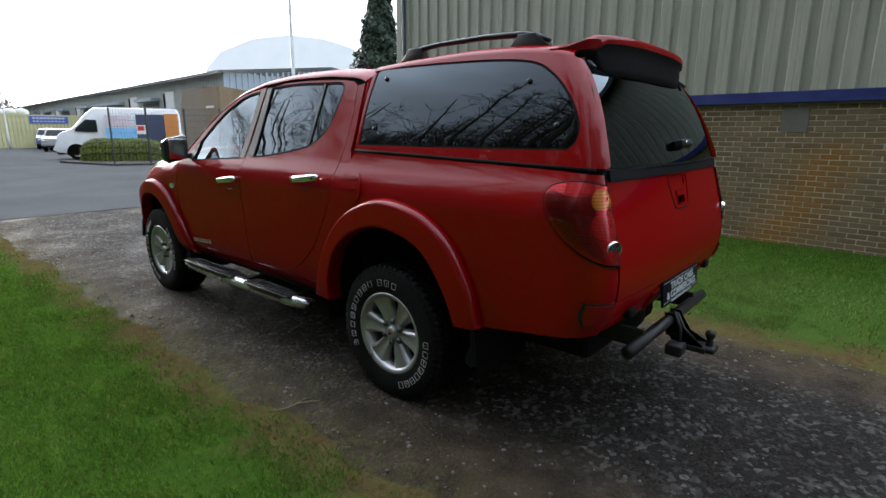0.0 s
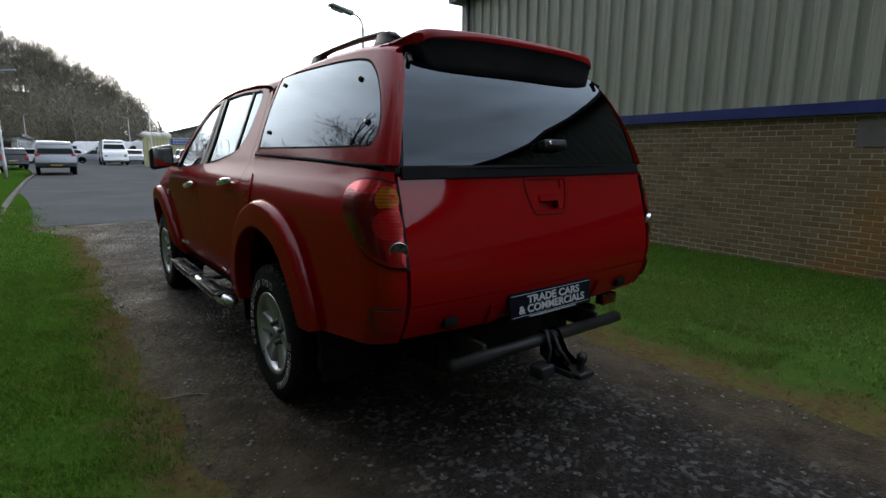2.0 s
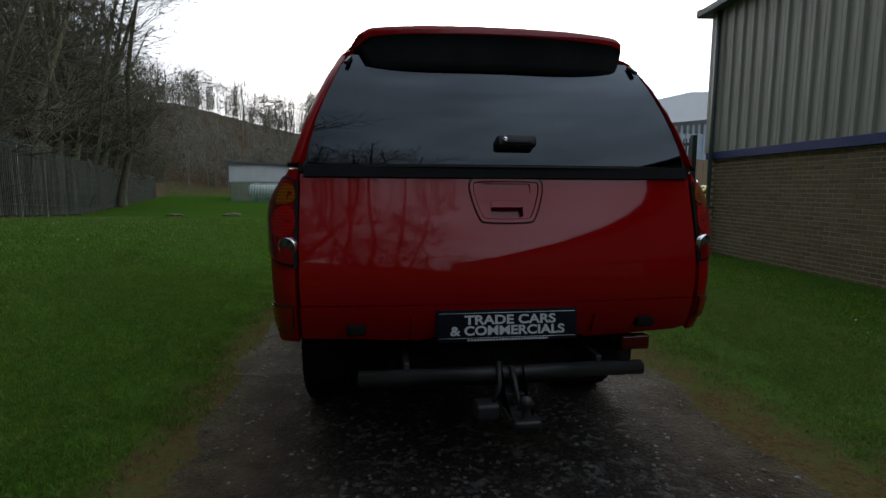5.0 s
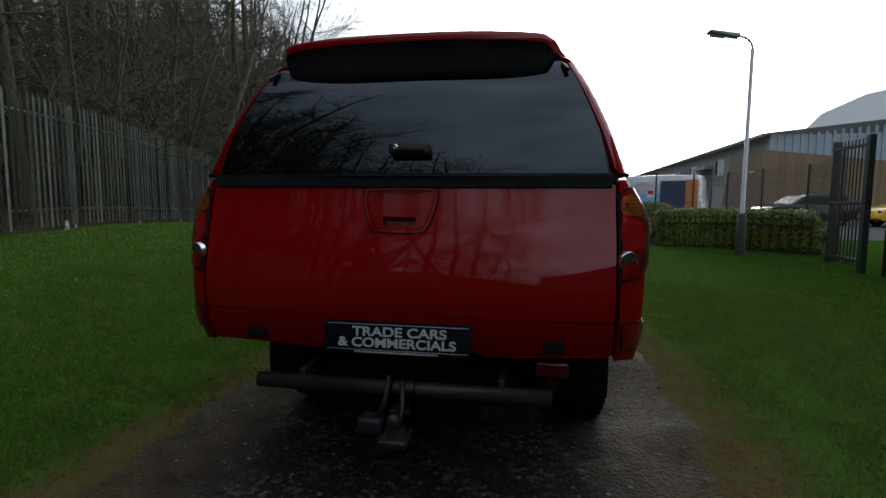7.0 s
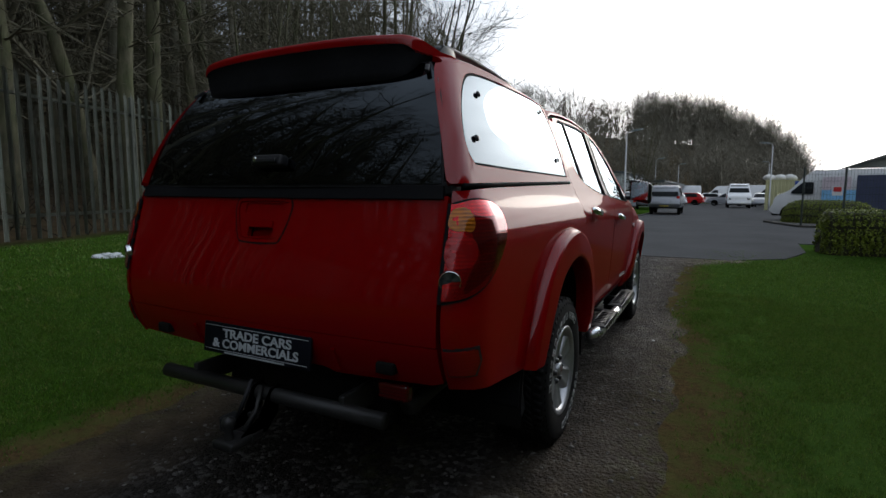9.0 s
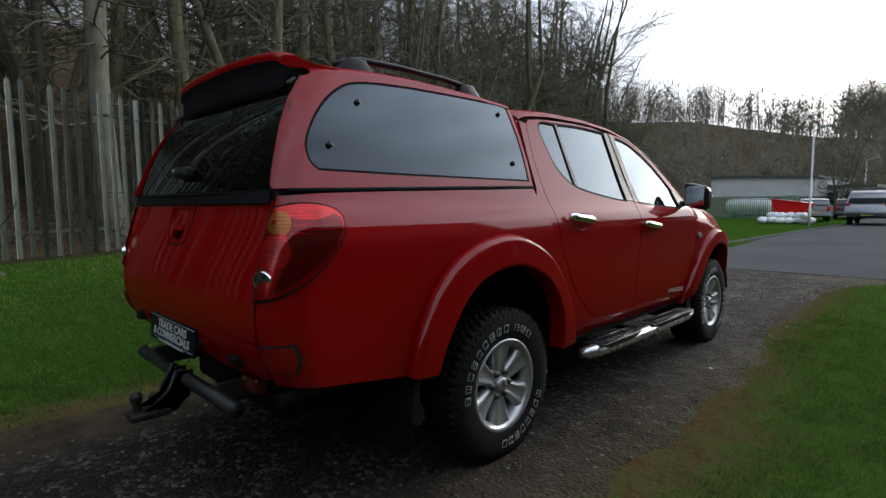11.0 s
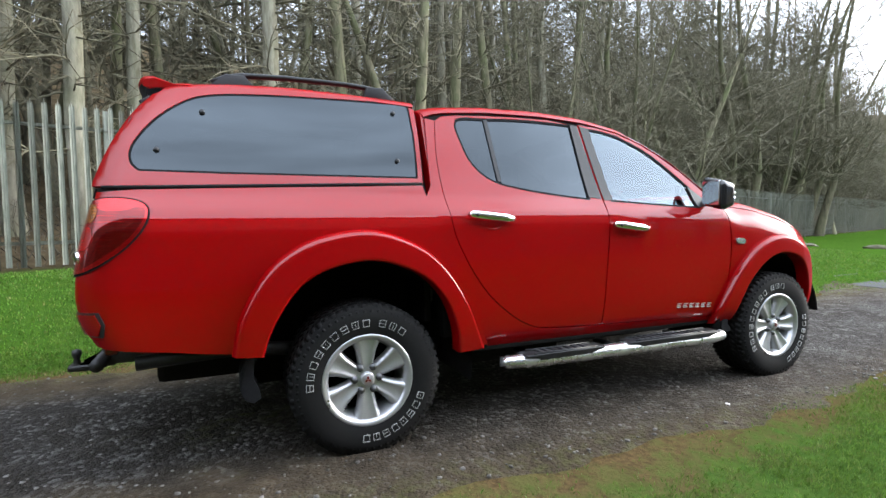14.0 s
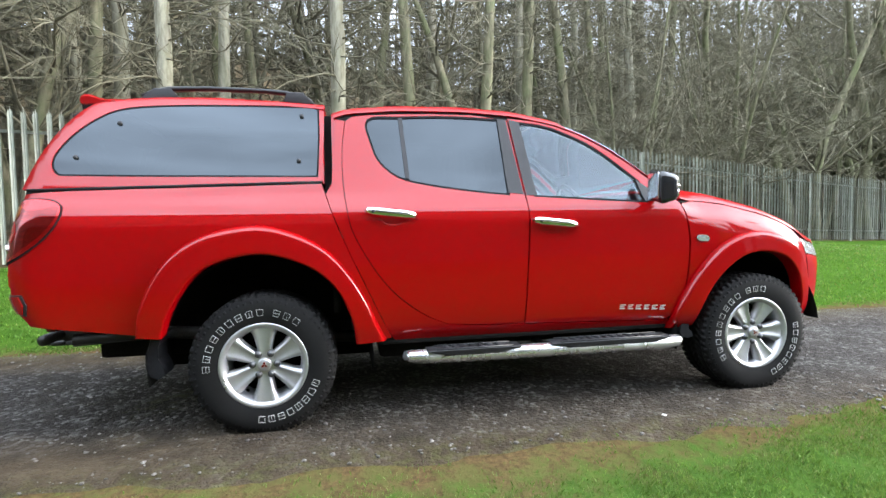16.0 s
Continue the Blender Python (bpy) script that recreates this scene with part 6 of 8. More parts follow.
vehicle("silver_pickup", "silver double-cab pickup with canopy parked at the kerb", "pickup truck", pose(-1.0, 34.7, 0.02), PICK_PROFILE, 1.82, PICK_GLASS, (-1.25, 1.65), 0.37, SILVER, 1.45)
vehicle("white_van", "white high-roof panel van facing down the road", "van", pose(4.0, 57.0, 0.02, 0, 0, 180), [(y * 0.92, z * 0.93) for y, z in VAN_PROFILE], 2.02, [("front", [(1.86, 1.47), (1.20, 2.18)]), ("side", [(0.9, 1.28), (0.92, 1.80), (1.34, 1.82), (1.76, 1.40)])], (-1.65, 1.75), 0.34, WHITE, 1.6)
parcel = vehicle("delivery_van", "white delivery van with blue and orange painted side behind fence", "van", pose(7.05, 27.7, 0.02, 0, 0, 64), [(y * 0.93, z * 0.97) for y, z in VAN_PROFILE], 2.05, [(k, [(y * 0.93, z * 0.97) for y, z in q]) for k, q in VAN_GLASS], (-1.65, 1.82), 0.35, WHITE, 1.6)
part("lower_bumper", box(-0.98, 0.98, 2.35, 2.64, 0.25, 0.62, 0.08, 3), BLACK, parcel, "black plastic bumper")
# painted graphic on the van's side, as plain colour fields
for name, col, y0, y1, z0, z1 in (("sky_blue_field", (0.22, 0.48, 0.75), -0.75, 0.55, 0.62, 1.5), ("orange_field", (0.55, 0.22, 0.06), -2.60, -2.0, 0.62, 2.2), ("pale_field", (0.58, 0.50, 0.55), -0.55, 0.55, 1.5, 2.1), ("dark_field", (0.05, 0.06, 0.11), -2.0, -0.75, 0.62, 2.15)):
    for s in (-1, 1):
        d = {"pale_field": 0.004, "dark_field": 0.008}.get(name, 0.0)
        part("side_graphic", box(min(s * 1.0, s * (1.026 + d)), max(s * 1.0, s * (1.026 + d)), y0, y1, z0, z1, 0.003), grainy(name, col, tuple(min(1, c * 1.25) for c in col), scale=1.5, rough=0.4, bump=0.0), parcel, "faded colour field", smooth=False)
for x, y, turn, paint, lab in ((8.3, 46.3, 165, NAVY, "dark blue hatchback parked by the container"), (7.7, 41.3, 160, CAR_GREY, "dark grey hatchback parked nose out"), (13.4, 24.6, 95, CAR_BLACK, "dark hatchback parked in the fenced yard"), (17.6, 23.4, 92, YELLOW, "yellow hatchback parked in the fenced yard"),
                               (-4.6, 40.0, 12, CAR_GREY, "dark grey car parked beside the low unit"), (-3.4, 46.0, 8, CAR_BLACK, "dark car parked along the road"), (6.5, 62.0, 170, SILVER, "silver car parked at the far end"), (3.3, 66.0, 85, SILVER, "silver car parked at the far end"),
                               (-1.2, 68.0, 80, CAR_RED, "red car in the far car park"), (-3.0, 64.0, 86, WHITE, "white car in the far car park"), (-6.2, 66.0, 84, CAR_GREY, "grey car in the far car park"), (1.0, 74.0, 84, WHITE, "white car in the far car park"), (-9.5, 46.5, 80, CAR_RED, "red car behind the green railings")):
    vehicle("parked_car", lab, "car", pose(x, y, 0.02, 0, 0, turn), CAR_PROFILE, 1.72, CAR_GLASS, (-1.25, 1.25), 0.31, paint, 1.2, group="parked cars")
for i, (x, y, turn) in enumerate(((6.0, 78.0, 88), (9.0, 70.0, 60), (-8.0, 76.0, 92), (-2.5, 80.0, 90), (3.5, 84.0, 90))):
    vehicle("far_van", "white panel van in the far car park", "van", pose(x, y, 0.02, 0, 0, turn), VAN_PROFILE, 2.05, VAN_GLASS, (-1.75, 1.95), 0.35, WHITE, 1.6, group="far vans")

# street lamps


def street_lamp(x, y, height, arm, turn, label, base=True):
    z0 = land(x, y)
    L = thing("street_lamp", label, "street lamp", pose(x, y, z0, 0, 0, turn), "street lamps")
    part("column", tube([(0, 0, -0.1), (0, 0, 0.9), (0, 0, 0.92), (0, 0, height - 0.35)], [0.075, 0.075, 0.050, 0.038], 14), PALE_METAL, L, "grey steel column")
    r = 0.30
    pts = [(0, 0, height - 0.35)] + [(-r * (1 - math.cos(a)), 0, height - 0.35 + r * math.sin(a) * 0.9) for a in np.linspace(0.2, 1.5, 6)] + [(-arm * 0.55, 0, height - 0.06)]
    part("bracket_arm", tube(pts, 0.024, 10), PALE_METAL, L)
    bm = box(-0.34, 0.34, -0.11, 0.11, -0.055, 0.055, 0.04, 3)
    for v in bm.verts:
        v.co.y *= 0.75 + 0.35 * smooth(0.3, -0.2, v.co.x)
        if v.co.x < -0.2:
            v.co.z *= 0.6
    head = part("lamp_head", bm, grainy("lamp_head_grey", (0.16, 0.20, 0.20), (0.22, 0.26, 0.26), rough=0.5, bump=0.05), L, "grey lantern head", matrix=pose(-arm * 0.62, 0, height - 0.03, 0, 8))
    part("lamp_bowl", box(-0.28, 0.05, -0.075, 0.075, -0.085, -0.04, 0.025, 3), CLEAR_LENS, head, "clear lantern bowl")
    if base:
        part("base_collar", lathe([(-0.05, 0.10), (0.9, 0.098), (0.96, 0.055)], 16, axis='Z'), grainy("lamp_base_dark", (0.03, 0.035, 0.035), (0.06, 0.06, 0.06), rough=0.6), L, "dark lower column")
    return L


street_lamp(5.25, 9.88, 4.95, 1.05, 8, "grey street lamp standing before a clipped hedge")
street_lamp(-3.06, 30.1, 5.05, 0.9, 175, "grey street lamp on the lawn by the road", False)
for x, y, h in ((5.7, 46.0, 5.4), (-4.2, 62.0, 5.4), (-2.6, 78.0, 5.6), (8.4, 80.0, 5.8)):
    street_lamp(x, y, h, 0.9, 175 if x < 0 else 5, "grey street lamp beside the far road", False)

# clipped hedges: a core under many small leaves
HEDGE_CORE = grainy("hedge_twigs", (0.018, 0.020, 0.008), (0.04, 0.038, 0.018), rough=0.95, bump=0.5)


def leaf_material(name, a, b):
    n = Nodes(name)
    r = n.add("ShaderNodeNewGeometry").outputs["Random Per Island"]
    p = n.coords("World")
    col = n.mix(r, rgb(*a), rgb(*b))
    col = n.mix(n.ramp(n.noise(p, 2.5), 0.4, 0.7, 0.0, 0.5), col, rgb(*[c * 0.55 for c in a]))
    return n.finish(Base_Color=col, Roughness=0.55, Specular_IOR_Level=0.3)


HEDGE_LEAF = leaf_material("hedge_leaves", (0.080, 0.115, 0.010), (0.215, 0.255, 0.026))


def leaf_cards(points, normals, size, rng):
    """Small four-cornered leaves at points, facing roughly along normals."""
    n = len(points)
    t = rng.normal(size=(n, 3))
    nn = normals + rng.normal(scale=0.55, size=(n, 3))
    nn /= np.linalg.norm(nn, axis=1)[:, None]
    a = np.cross(nn, t)
    a /= np.linalg.norm(a, axis=1)[:, None]
    b = np.cross(nn, a)
    s = size * rng.uniform(0.6, 1.3, (n, 1))
    v = np.stack([points - a * s, points + b * s * 0.5, points + a * s, points - b * s * 0.5], 1).reshape(-1, 3)
    return v, np.arange(4 * n).reshape(-1, 4)


def hedge(label, path, half, height, count, seed, rounded):
    rng = np.random.default_rng(seed)
    x0, y0 = path[0]
    H = thing("hedge", label, "hedge", pose(x0, y0, land(x0, y0)))
    pts, nor = [], []
    length = sum(math.hypot(b[0] - a[0], b[1] - a[1]) for a, b in zip(path, path[1:]))
    bm = bmesh.new()
    rows = []
    for k in range(25):
        t = k / 24 * (len(path) - 1)
        i = min(int(t), len(path) - 2)
        cx, cy = (np.array(path[i]) + (np.array(path[i + 1]) - np.array(path[i])) * (t - i)) - np.array([x0, y0])
        d = np.array(path[i + 1]) - np.array(path[i])
        d = d / np.linalg.norm(d)
        e = min(1.0, min(k, 24 - k) / (6.0 if rounded else 1.6))
        w, hh = half * (0.45 + 0.55 * math.sqrt(1 - (1 - e) ** 2)), height * (0.55 + 0.45 * math.sqrt(1 - (1 - e) ** 2))
        row = []
        for a in np.linspace(0, math.pi, 11):
            p = 0.35 if not rounded else 0.75
            c, s = math.copysign(abs(math.cos(a)) ** p, math.cos(a)), abs(math.sin(a)) ** p
            j = 1 + 0.05 * noise.noise(Vector((k * 0.7, a * 2, seed)))
            row.append(bm.verts.new((cx - d[1] * w * c * j, cy + d[0] * w * c * j, hh * s * j - 0.02)))
        rows.append(row)
    for a, b in zip(rows, rows[1:]):
        for i in range(10):
            bm.faces.new((a[i], a[i + 1], b[i + 1], b[i]))
    bm.faces.new(rows[0]), bm.faces.new(rows[-1][::-1])
    bmesh.ops.recalc_face_normals(bm, faces=bm.faces[:])
    bm.faces.ensure_lookup_table()
    area = np.array([f.calc_area() for f in bm.faces])
    pick = rng.choice(len(area), count, p=area / area.sum())
    for f in pick:
        vs = [v.co for v in bm.faces[f].verts]
        w = rng.dirichlet(np.ones(len(vs)))
        q = sum((v * float(k) for v, k in zip(vs, w)), Vector((0, 0, 0)))
        pts.append(q + bm.faces[f].normal * float(rng.normal(0.01, 0.025))), nor.append(bm.faces[f].normal)
    part("twig_core", bm, HEDGE_CORE, H, smooth=False)
    v, f = leaf_cards(np.array([tuple(p) for p in pts]), np.array([tuple(p) for p in nor]), 0.030, rng)
    soup("foliage", v, f, HEDGE_LEAF, H, "small clipped evergreen leaves")
    return H


hedge("long clipped evergreen hedge behind the street lamp", [(3.70, 11.5), (5.2, 11.6), (7.2, 10.35)], 0.46, 0.95, 24000, 5, False)
hedge("rounded green hedge below the mesh fence", [(4.6, 25.3), (5.8, 24.3), (7.4, 23.7)], 0.66, 1.06, 19000, 6, True)
flat_shape("hedge_bed", [(3.75, 25.6), (4.2, 23.6), (4.6, 21.9), (5.9, 21.3), (7.8, 21.5), (8.4, 24.0), (6.4, 25.4), (4.8, 26.3)], 0.10, KERB, "concrete kerb round a hedge bed", "kerb", 0.12)

# mesh fence with a banner, gate posts
FENCE_DARK = grainy("dark_green_fence_paint", (0.018, 0.026, 0.022), (0.035, 0.045, 0.040), rough=0.5, bump=0.05)


def mesh_fence(label, path, height, spacing=2.3, wires=True):
    M = thing("mesh_fence", label, "fence", kind="structure")
    for (ax, ay), (bx, by) in zip(path, path[1:]):
        d = math.hypot(bx - ax, by - ay)
        n = max(1, round(d / spacing))
        turn = math.degrees(math.atan2(by - ay, bx - ax))
        for k in range(n + 1):
            x, y = ax + (bx - ax) * k / n, ay + (by - ay) * k / n
            part("fence_post", box(-0.03, 0.03, -0.03, 0.03, -0.1, height + 0.05, 0.006, 1, m=pose(x, y, land(x, y), 0, 0, turn)), FENCE_DARK, M, smooth=False)
            if k < n:
                L = d / n
                bm = bmesh.new()
                for i in range(int(L / 0.10)):
                    block(bm, 0.05 + i * 0.10, 0.056 + i * 0.10, -0.003, 0.003, 0.06, height)
                for i in range(int(height / 0.25) + 1):
                    block(bm, 0.0, L, -0.006, 0.002, 0.06 + i * 0.25, 0.068 + i * 0.25)
                part("mesh_panel", bm, FENCE_DARK, M, "welded wire panel", smooth=False, matrix=pose(x, y, land(x, y), 0, 0, turn))
    return M


mesh_fence("dark welded mesh fence behind the rounded hedge", [(4.72, 21.9), (5.97, 21.6), (7.6, 21.8)], 2.3, 1.4)
mesh_fence("dark welded mesh fence round the yard", [(6.95, 9.3), (8.3, 12.2), (9.2, 15.4), (8.6, 20.6), (7.6, 21.8)], 2.3)
yard_gate = thing("yard_gate", "tall dark palisade gate beside the workshop", "gate")
for x, y in ((6.78, 9.25), (6.62, 7.85)):
    part("gate_post", box(x - 0.055, x + 0.055, y - 0.055, y + 0.055, -0.3, 2.42, 0.008), FENCE_DARK, yard_gate, smooth=False)
for z in (0.05, 1.15, 2.25):
    part("gate_rail", box(6.66, 6.72, 7.9, 9.2, z - 0.03, z + 0.03, 0.004), FENCE_DARK, yard_gate, smooth=False)
for k in range(11):
    part("gate_bar", box(6.675, 6.70, 7.98 + k * 0.115, 8.005 + k * 0.115, -0.05, 2.38, 0.004, 1), FENCE_DARK, yard_gate, smooth=False)
# small red and white notice tied to the mesh fence
notice = thing("fence_notice", "small red and white notice tied to the mesh fence", "notice", pose(5.75, 21.62, 1.45, 0, 0, -13))
part("notice_board", box(-0.16, 0.16, -0.022, -0.012, -0.18, 0.18), grainy("notice_white", (0.62, 0.62, 0.62), (0.72, 0.72, 0.72), rough=0.5, bump=0.0), notice, smooth=False)
part("notice_panel", box(-0.12, 0.12, -0.026, -0.020, -0.04, 0.14), grainy("notice_red", (0.45, 0.02, 0.02), (0.55, 0.03, 0.03), rough=0.5, bump=0.0), notice, "plain red field", smooth=False)

# pale yellow site container with a blue sign
box_y = thing("site_container", "pale yellow steel site container with a blue sign", "container", pose(5.7, 49.3, 0.02, 0, 0, -4))
CONT = grainy("pale_yellow_steel", (0.42, 0.40, 0.21), (0.52, 0.50, 0.28), scale=1.2, rough=0.6, bump=0.1)
bm = bmesh.new()
prof, x = [], 0.0
while x < 6.0:
    prof += [(x, 0.0), (x + 0.08, 0.0), (x + 0.11, 0.035), (x + 0.19, 0.035), (x + 0.22, 0.0)]
    x += 0.25
a, b = [bm.verts.new((x, y, 0.1)) for x, y in prof], [bm.verts.new((x, y, 2.42)) for x, y in prof]
for i in range(len(prof) - 1):
    bm.faces.new((a[i], a[i + 1], b[i + 1], b[i]))
part("corrugated_side", bm, CONT, box_y, smooth=False)
bm = box(0.0, 6.05, 0.05, 2.4, 0.06, 2.42)
block(bm, -0.04, 6.1, -0.02, 0.08, 2.40, 2.52)
block(bm, -0.04, 6.1, -0.02, 0.08, 0.0, 0.12)
block(bm, -0.05, 0.07, -0.03, 0.10, 0.0, 2.52)
part("container_frame", bm, CONT, box_y, smooth=False)
sign = part("sign_board", box(2.0, 4.5, -0.05, -0.03, 1.90, 2.42), grainy("sign_blue", (0.03, 0.07, 0.30), (0.05, 0.10, 0.38), rough=0.4, bump=0.0), box_y, "blue sign with unreadable pale bars", smooth=False)
for k in range(9):
    part("sign_bar", box(2.2 + k * 0.235, 2.38 + k * 0.235, -0.056, -0.05, 2.20, 2.34), PLATE_WHITE, sign, smooth=False)
    part("sign_bar", box(2.2 + k * 0.235, 2.36 + k * 0.235, -0.056, -0.05, 1.98, 2.08), PLATE_WHITE, sign, smooth=False)
tip = thing("rubble_heap", "pale sacks heaped on the container roof", "sacks", pose(6.0, 50.0, 2.52))
for k in range(3):
    bm = bmesh.new()
    bmesh.ops.create_icosphere(bm, subdivisions=2, radius=0.5)
    for v in bm.verts:
        v.co = v.co * (1 + 0.25 * noise.noise(v.co * 2.5 + Vector((k * 3, 0, 0))))
        v.co.z = max(v.co.z * 0.6, -0.22)
    part("sack", bm, grainy("dirty_white_sack", (0.5, 0.49, 0.46), (0.66, 0.65, 0.62), rough=0.8, bump=0.3), tip, matrix=pose(k * 0.75, 0.2, 0.22))

# long industrial unit behind the car park
unit = thing("industrial_unit", "long low industrial unit with grey cladding and brick corner", "building", pose(14.8, 32.0, 0.0, 0, 0, -3.8))
UNIT_CLAD = grainy("grey_unit_cladding", (0.30, 0.32, 0.285), (0.38, 0.40, 0.36), scale=0.8, rough=0.5, bump=0.05)
UNIT_BLUE = grainy("blue_grey_cladding", (0.24, 0.30, 0.35), (0.32, 0.38, 0.43), scale=0.8, rough=0.5, bump=0.05)
UNIT_BRICK = Nodes("far_brickwork")
_b = UNIT_BRICK.add("ShaderNodeTexBrick", Vector=UNIT_BRICK.coords("Object"), Scale=4.4, Color1=rgb(0.17, 0.115, 0.06), Color2=rgb(0.22, 0.155, 0.09), Mortar=rgb(0.20, 0.18, 0.15))
UNIT_BRICK = UNIT_BRICK.finish(Base_Color=_b.outputs[0], Roughness=0.9)
part("long_wall", box(0.0, 16.0, 0.0, 105.0, 0.0, 5.15), UNIT_CLAD, unit, smooth=False)
bm = bmesh.new()
prof, y = [], 0.0
while y < 104.5:
    prof += [(0.0, y), (0.0, y + 0.14), (-0.05, y + 0.18), (-0.05, y + 0.34), (0.0, y + 0.38)]
    y += 0.44
lo, hi = [bm.verts.new((x - 0.012, y, 2.2)) for x, y in prof], [bm.verts.new((x - 0.012, y, 5.1)) for x, y in prof]
for i in range(len(prof) - 1):
    bm.faces.new((lo[i], hi[i], hi[i + 1], lo[i + 1]))
part("wall_cladding", bm, UNIT_CLAD, unit, "ribbed grey-green wall cladding", smooth=False)
bm = box(-0.40, 0.06, 2.45, 7.0, 0.0, 4.30)
for v in bm.verts:
    if v.co.z > 4 and v.co.y > 6:
        v.co.y = 6.4
    elif v.co.y > 6:
        v.co.y = 8.4
part("brick_bay", bm, UNIT_BRICK, unit, "brown brick bay with a sloping shoulder", smooth=False)
bm = box(-0.42, 16.1, -0.12, 2.43, 0.0, 4.25)
for v in bm.verts:
    if v.co.z > 4 and v.co.x > 6:
        v.co.z = 2.4
part("brick_corner", bm, UNIT_BRICK, unit, "brown brick corner with a sloping top", smooth=False)
part("wall_vent", box(-0.48, -0.42, 0.9, 2.1, 2.9, 3.05), WHITE, unit, "pale rail on the brick corner", smooth=False)
bm = bmesh.new()
for k in range(38):
    block(bm, -0.06 + k * 0.42, 0.10 + k * 0.42, -0.08, 0.0, 2.9, 5.0 + min(k, 37 - k) * 0.045)
part("gable_cladding", bm, UNIT_BLUE, unit, "blue-grey ribbed gable", smooth=False)
part("gable_sheet", box(0.0, 16.0, -0.03, 0.0, 2.9, 5.0), UNIT_BLUE, unit, smooth=False)
bm = bmesh.new()
for y0, y1 in ((-0.4, 105.4),):
    q = [bm.verts.new(c) for c in ((-0.5, y0, 5.2), (8.0, y0, 6.1), (8.0, y1, 6.1), (-0.5, y1, 5.2))]
    bm.faces.new(q)
    q = [bm.verts.new(c) for c in ((8.0, y0, 6.1), (16.5, y0, 5.2), (16.5, y1, 5.2), (8.0, y1, 6.1))]
    bm.faces.new(q)
bmesh.ops.solidify(bm, geom=bm.faces[:], thickness=0.2)
part("unit_roof", bm, grainy("grey_sheet_roof", (0.20, 0.21, 0.21), (0.28, 0.29, 0.29), scale=0.6, rough=0.6), unit, smooth=False)
part("eaves_fascia", box(-0.55, -0.40, -0.4, 105.4, 5.0, 5.2), grainy("dark_fascia", (0.09, 0.10, 0.10), (0.13, 0.14, 0.14), rough=0.5), unit, smooth=False)
ROLLER = grainy("roller_door_grey", (0.10, 0.105, 0.11), (0.16, 0.165, 0.17), rough=0.5)
PALE_SIGN = grainy("pale_sign", (0.6, 0.6, 0.6), (0.72, 0.72, 0.72), rough=0.5)
for y0, y1, z0, z1 in ((9.1, 11.4, 3.1, 4.35), (18.1, 20.7, 3.25, 4.3), (40.0, 42.3, 3.1, 4.1), (52.6, 54.8, 3.1, 4.1), (64.0, 66.5, 3.2, 4.2), (78.0, 82.0, 3.0, 4.5)):
    board = part("unit_sign", box(-0.12, -0.06, y0, y1, z0, z1), PALE_SIGN, unit, "pale sign board with unreadable marks", smooth=False)
    part("sign_mark", box(-0.135, -0.12, y1 - 0.5, y1 - 0.05, z0 + 0.05, z1 - 0.05), DARK, board, "dark end mark", smooth=False)
for y0, y1 in ((12.6, 16.6), (22.5, 30.5), (34.0, 38.4), (46.0, 50.4), (58.0, 62.4), (70.0, 74.4), (86.0, 92.0)):
    part("roller_door", box(-0.10, 0.02, y0, y1, 0.0, 3.6), ROLLER, unit, "dark roller door", smooth=False)
    part("door_canopy", box(-0.75, 0.0, y0 - 0.3, y1 + 0.3, 3.75, 3.98), UNIT_BLUE, unit, "flat canopy over the door", smooth=False)
for y0 in (31.6, 55.6, 67.8):
    part("unit_window", box(-0.08, 0.02, y0, y0 + 1.8, 1.2, 2.4), GLASS_FAR, unit, smooth=False)

# low units across the lawn, green railings, tank, tipped skip, rubble bags
low = thing("low_unit", "low white-clad unit with dark base beyond the lawn", "building", pose(-14.6, 51.5, 0, 0, 0, -4))
WHITE_CLAD = grainy("white_cladding", (0.42, 0.44, 0.44), (0.54, 0.56, 0.56), scale=0.9, rough=0.55)
part("lower_wall", box(0.05, 8.2, 0.1, 12.0, 0.0, 1.9), UNIT_BRICK, low, smooth=False)
bm = box(0.0, 8.3, 0.0, 12.0, 1.75, 3.62)
for v in bm.verts:
    if v.co.z > 3:
        v.co.z -= 0.035 * v.co.x
part("upper_wall", bm, WHITE_CLAD, low, "pale sheet cladding", smooth=False)
bm = box(-0.3, 8.6, -0.3, 12.3, 3.62, 3.80)
for v in bm.verts:
    v.co.z -= 0.035 * v.co.x
part("roof_slab", bm, GUTTER, low, smooth=False)
part("doorway", box(3.0, 6.0, 0.02, 0.12, 0.0, 1.7), DARK, low, smooth=False)
low2 = thing("office_unit", "pale flat-roofed office unit beside the road", "building", pose(-7.2, 55.0, 0, 0, 0, -2))
part("office_wall", box(0.0, 4.2, 0.0, 24.0, 0.0, 2.5), WHITE_CLAD, low2, smooth=False)
part("office_roof", box(-0.3, 4.6, -0.3, 24.3, 2.5, 2.75), GUTTER, low2, smooth=False)
for k in range(7):
    part("office_window", box(4.17, 4.23, 1.2 + k * 3.3, 3.2 + k * 3.3, 1.0, 2.1), GLASS_FAR, low2, smooth=False)
    if k < 2:
        part("office_window", box(0.5 + k * 1.9, 1.9 + k * 1.9, -0.03, 0.03, 1.0, 2.1), GLASS_FAR, low2, smooth=False)
rail_g = thing("green_railings", "green painted palisade railings round a tank", "railings", kind="structure")
GREEN_PAINT = grainy("faded_green_paint", (0.10, 0.17, 0.12), (0.16, 0.24, 0.17), rough=0.6)
for k in range(44):
    part("railing", box(-12.3 + k * 0.125, -12.235 + k * 0.125, 43.0, 43.03, 0.0, 1.75), GREEN_PAINT, rail_g, smooth=False)
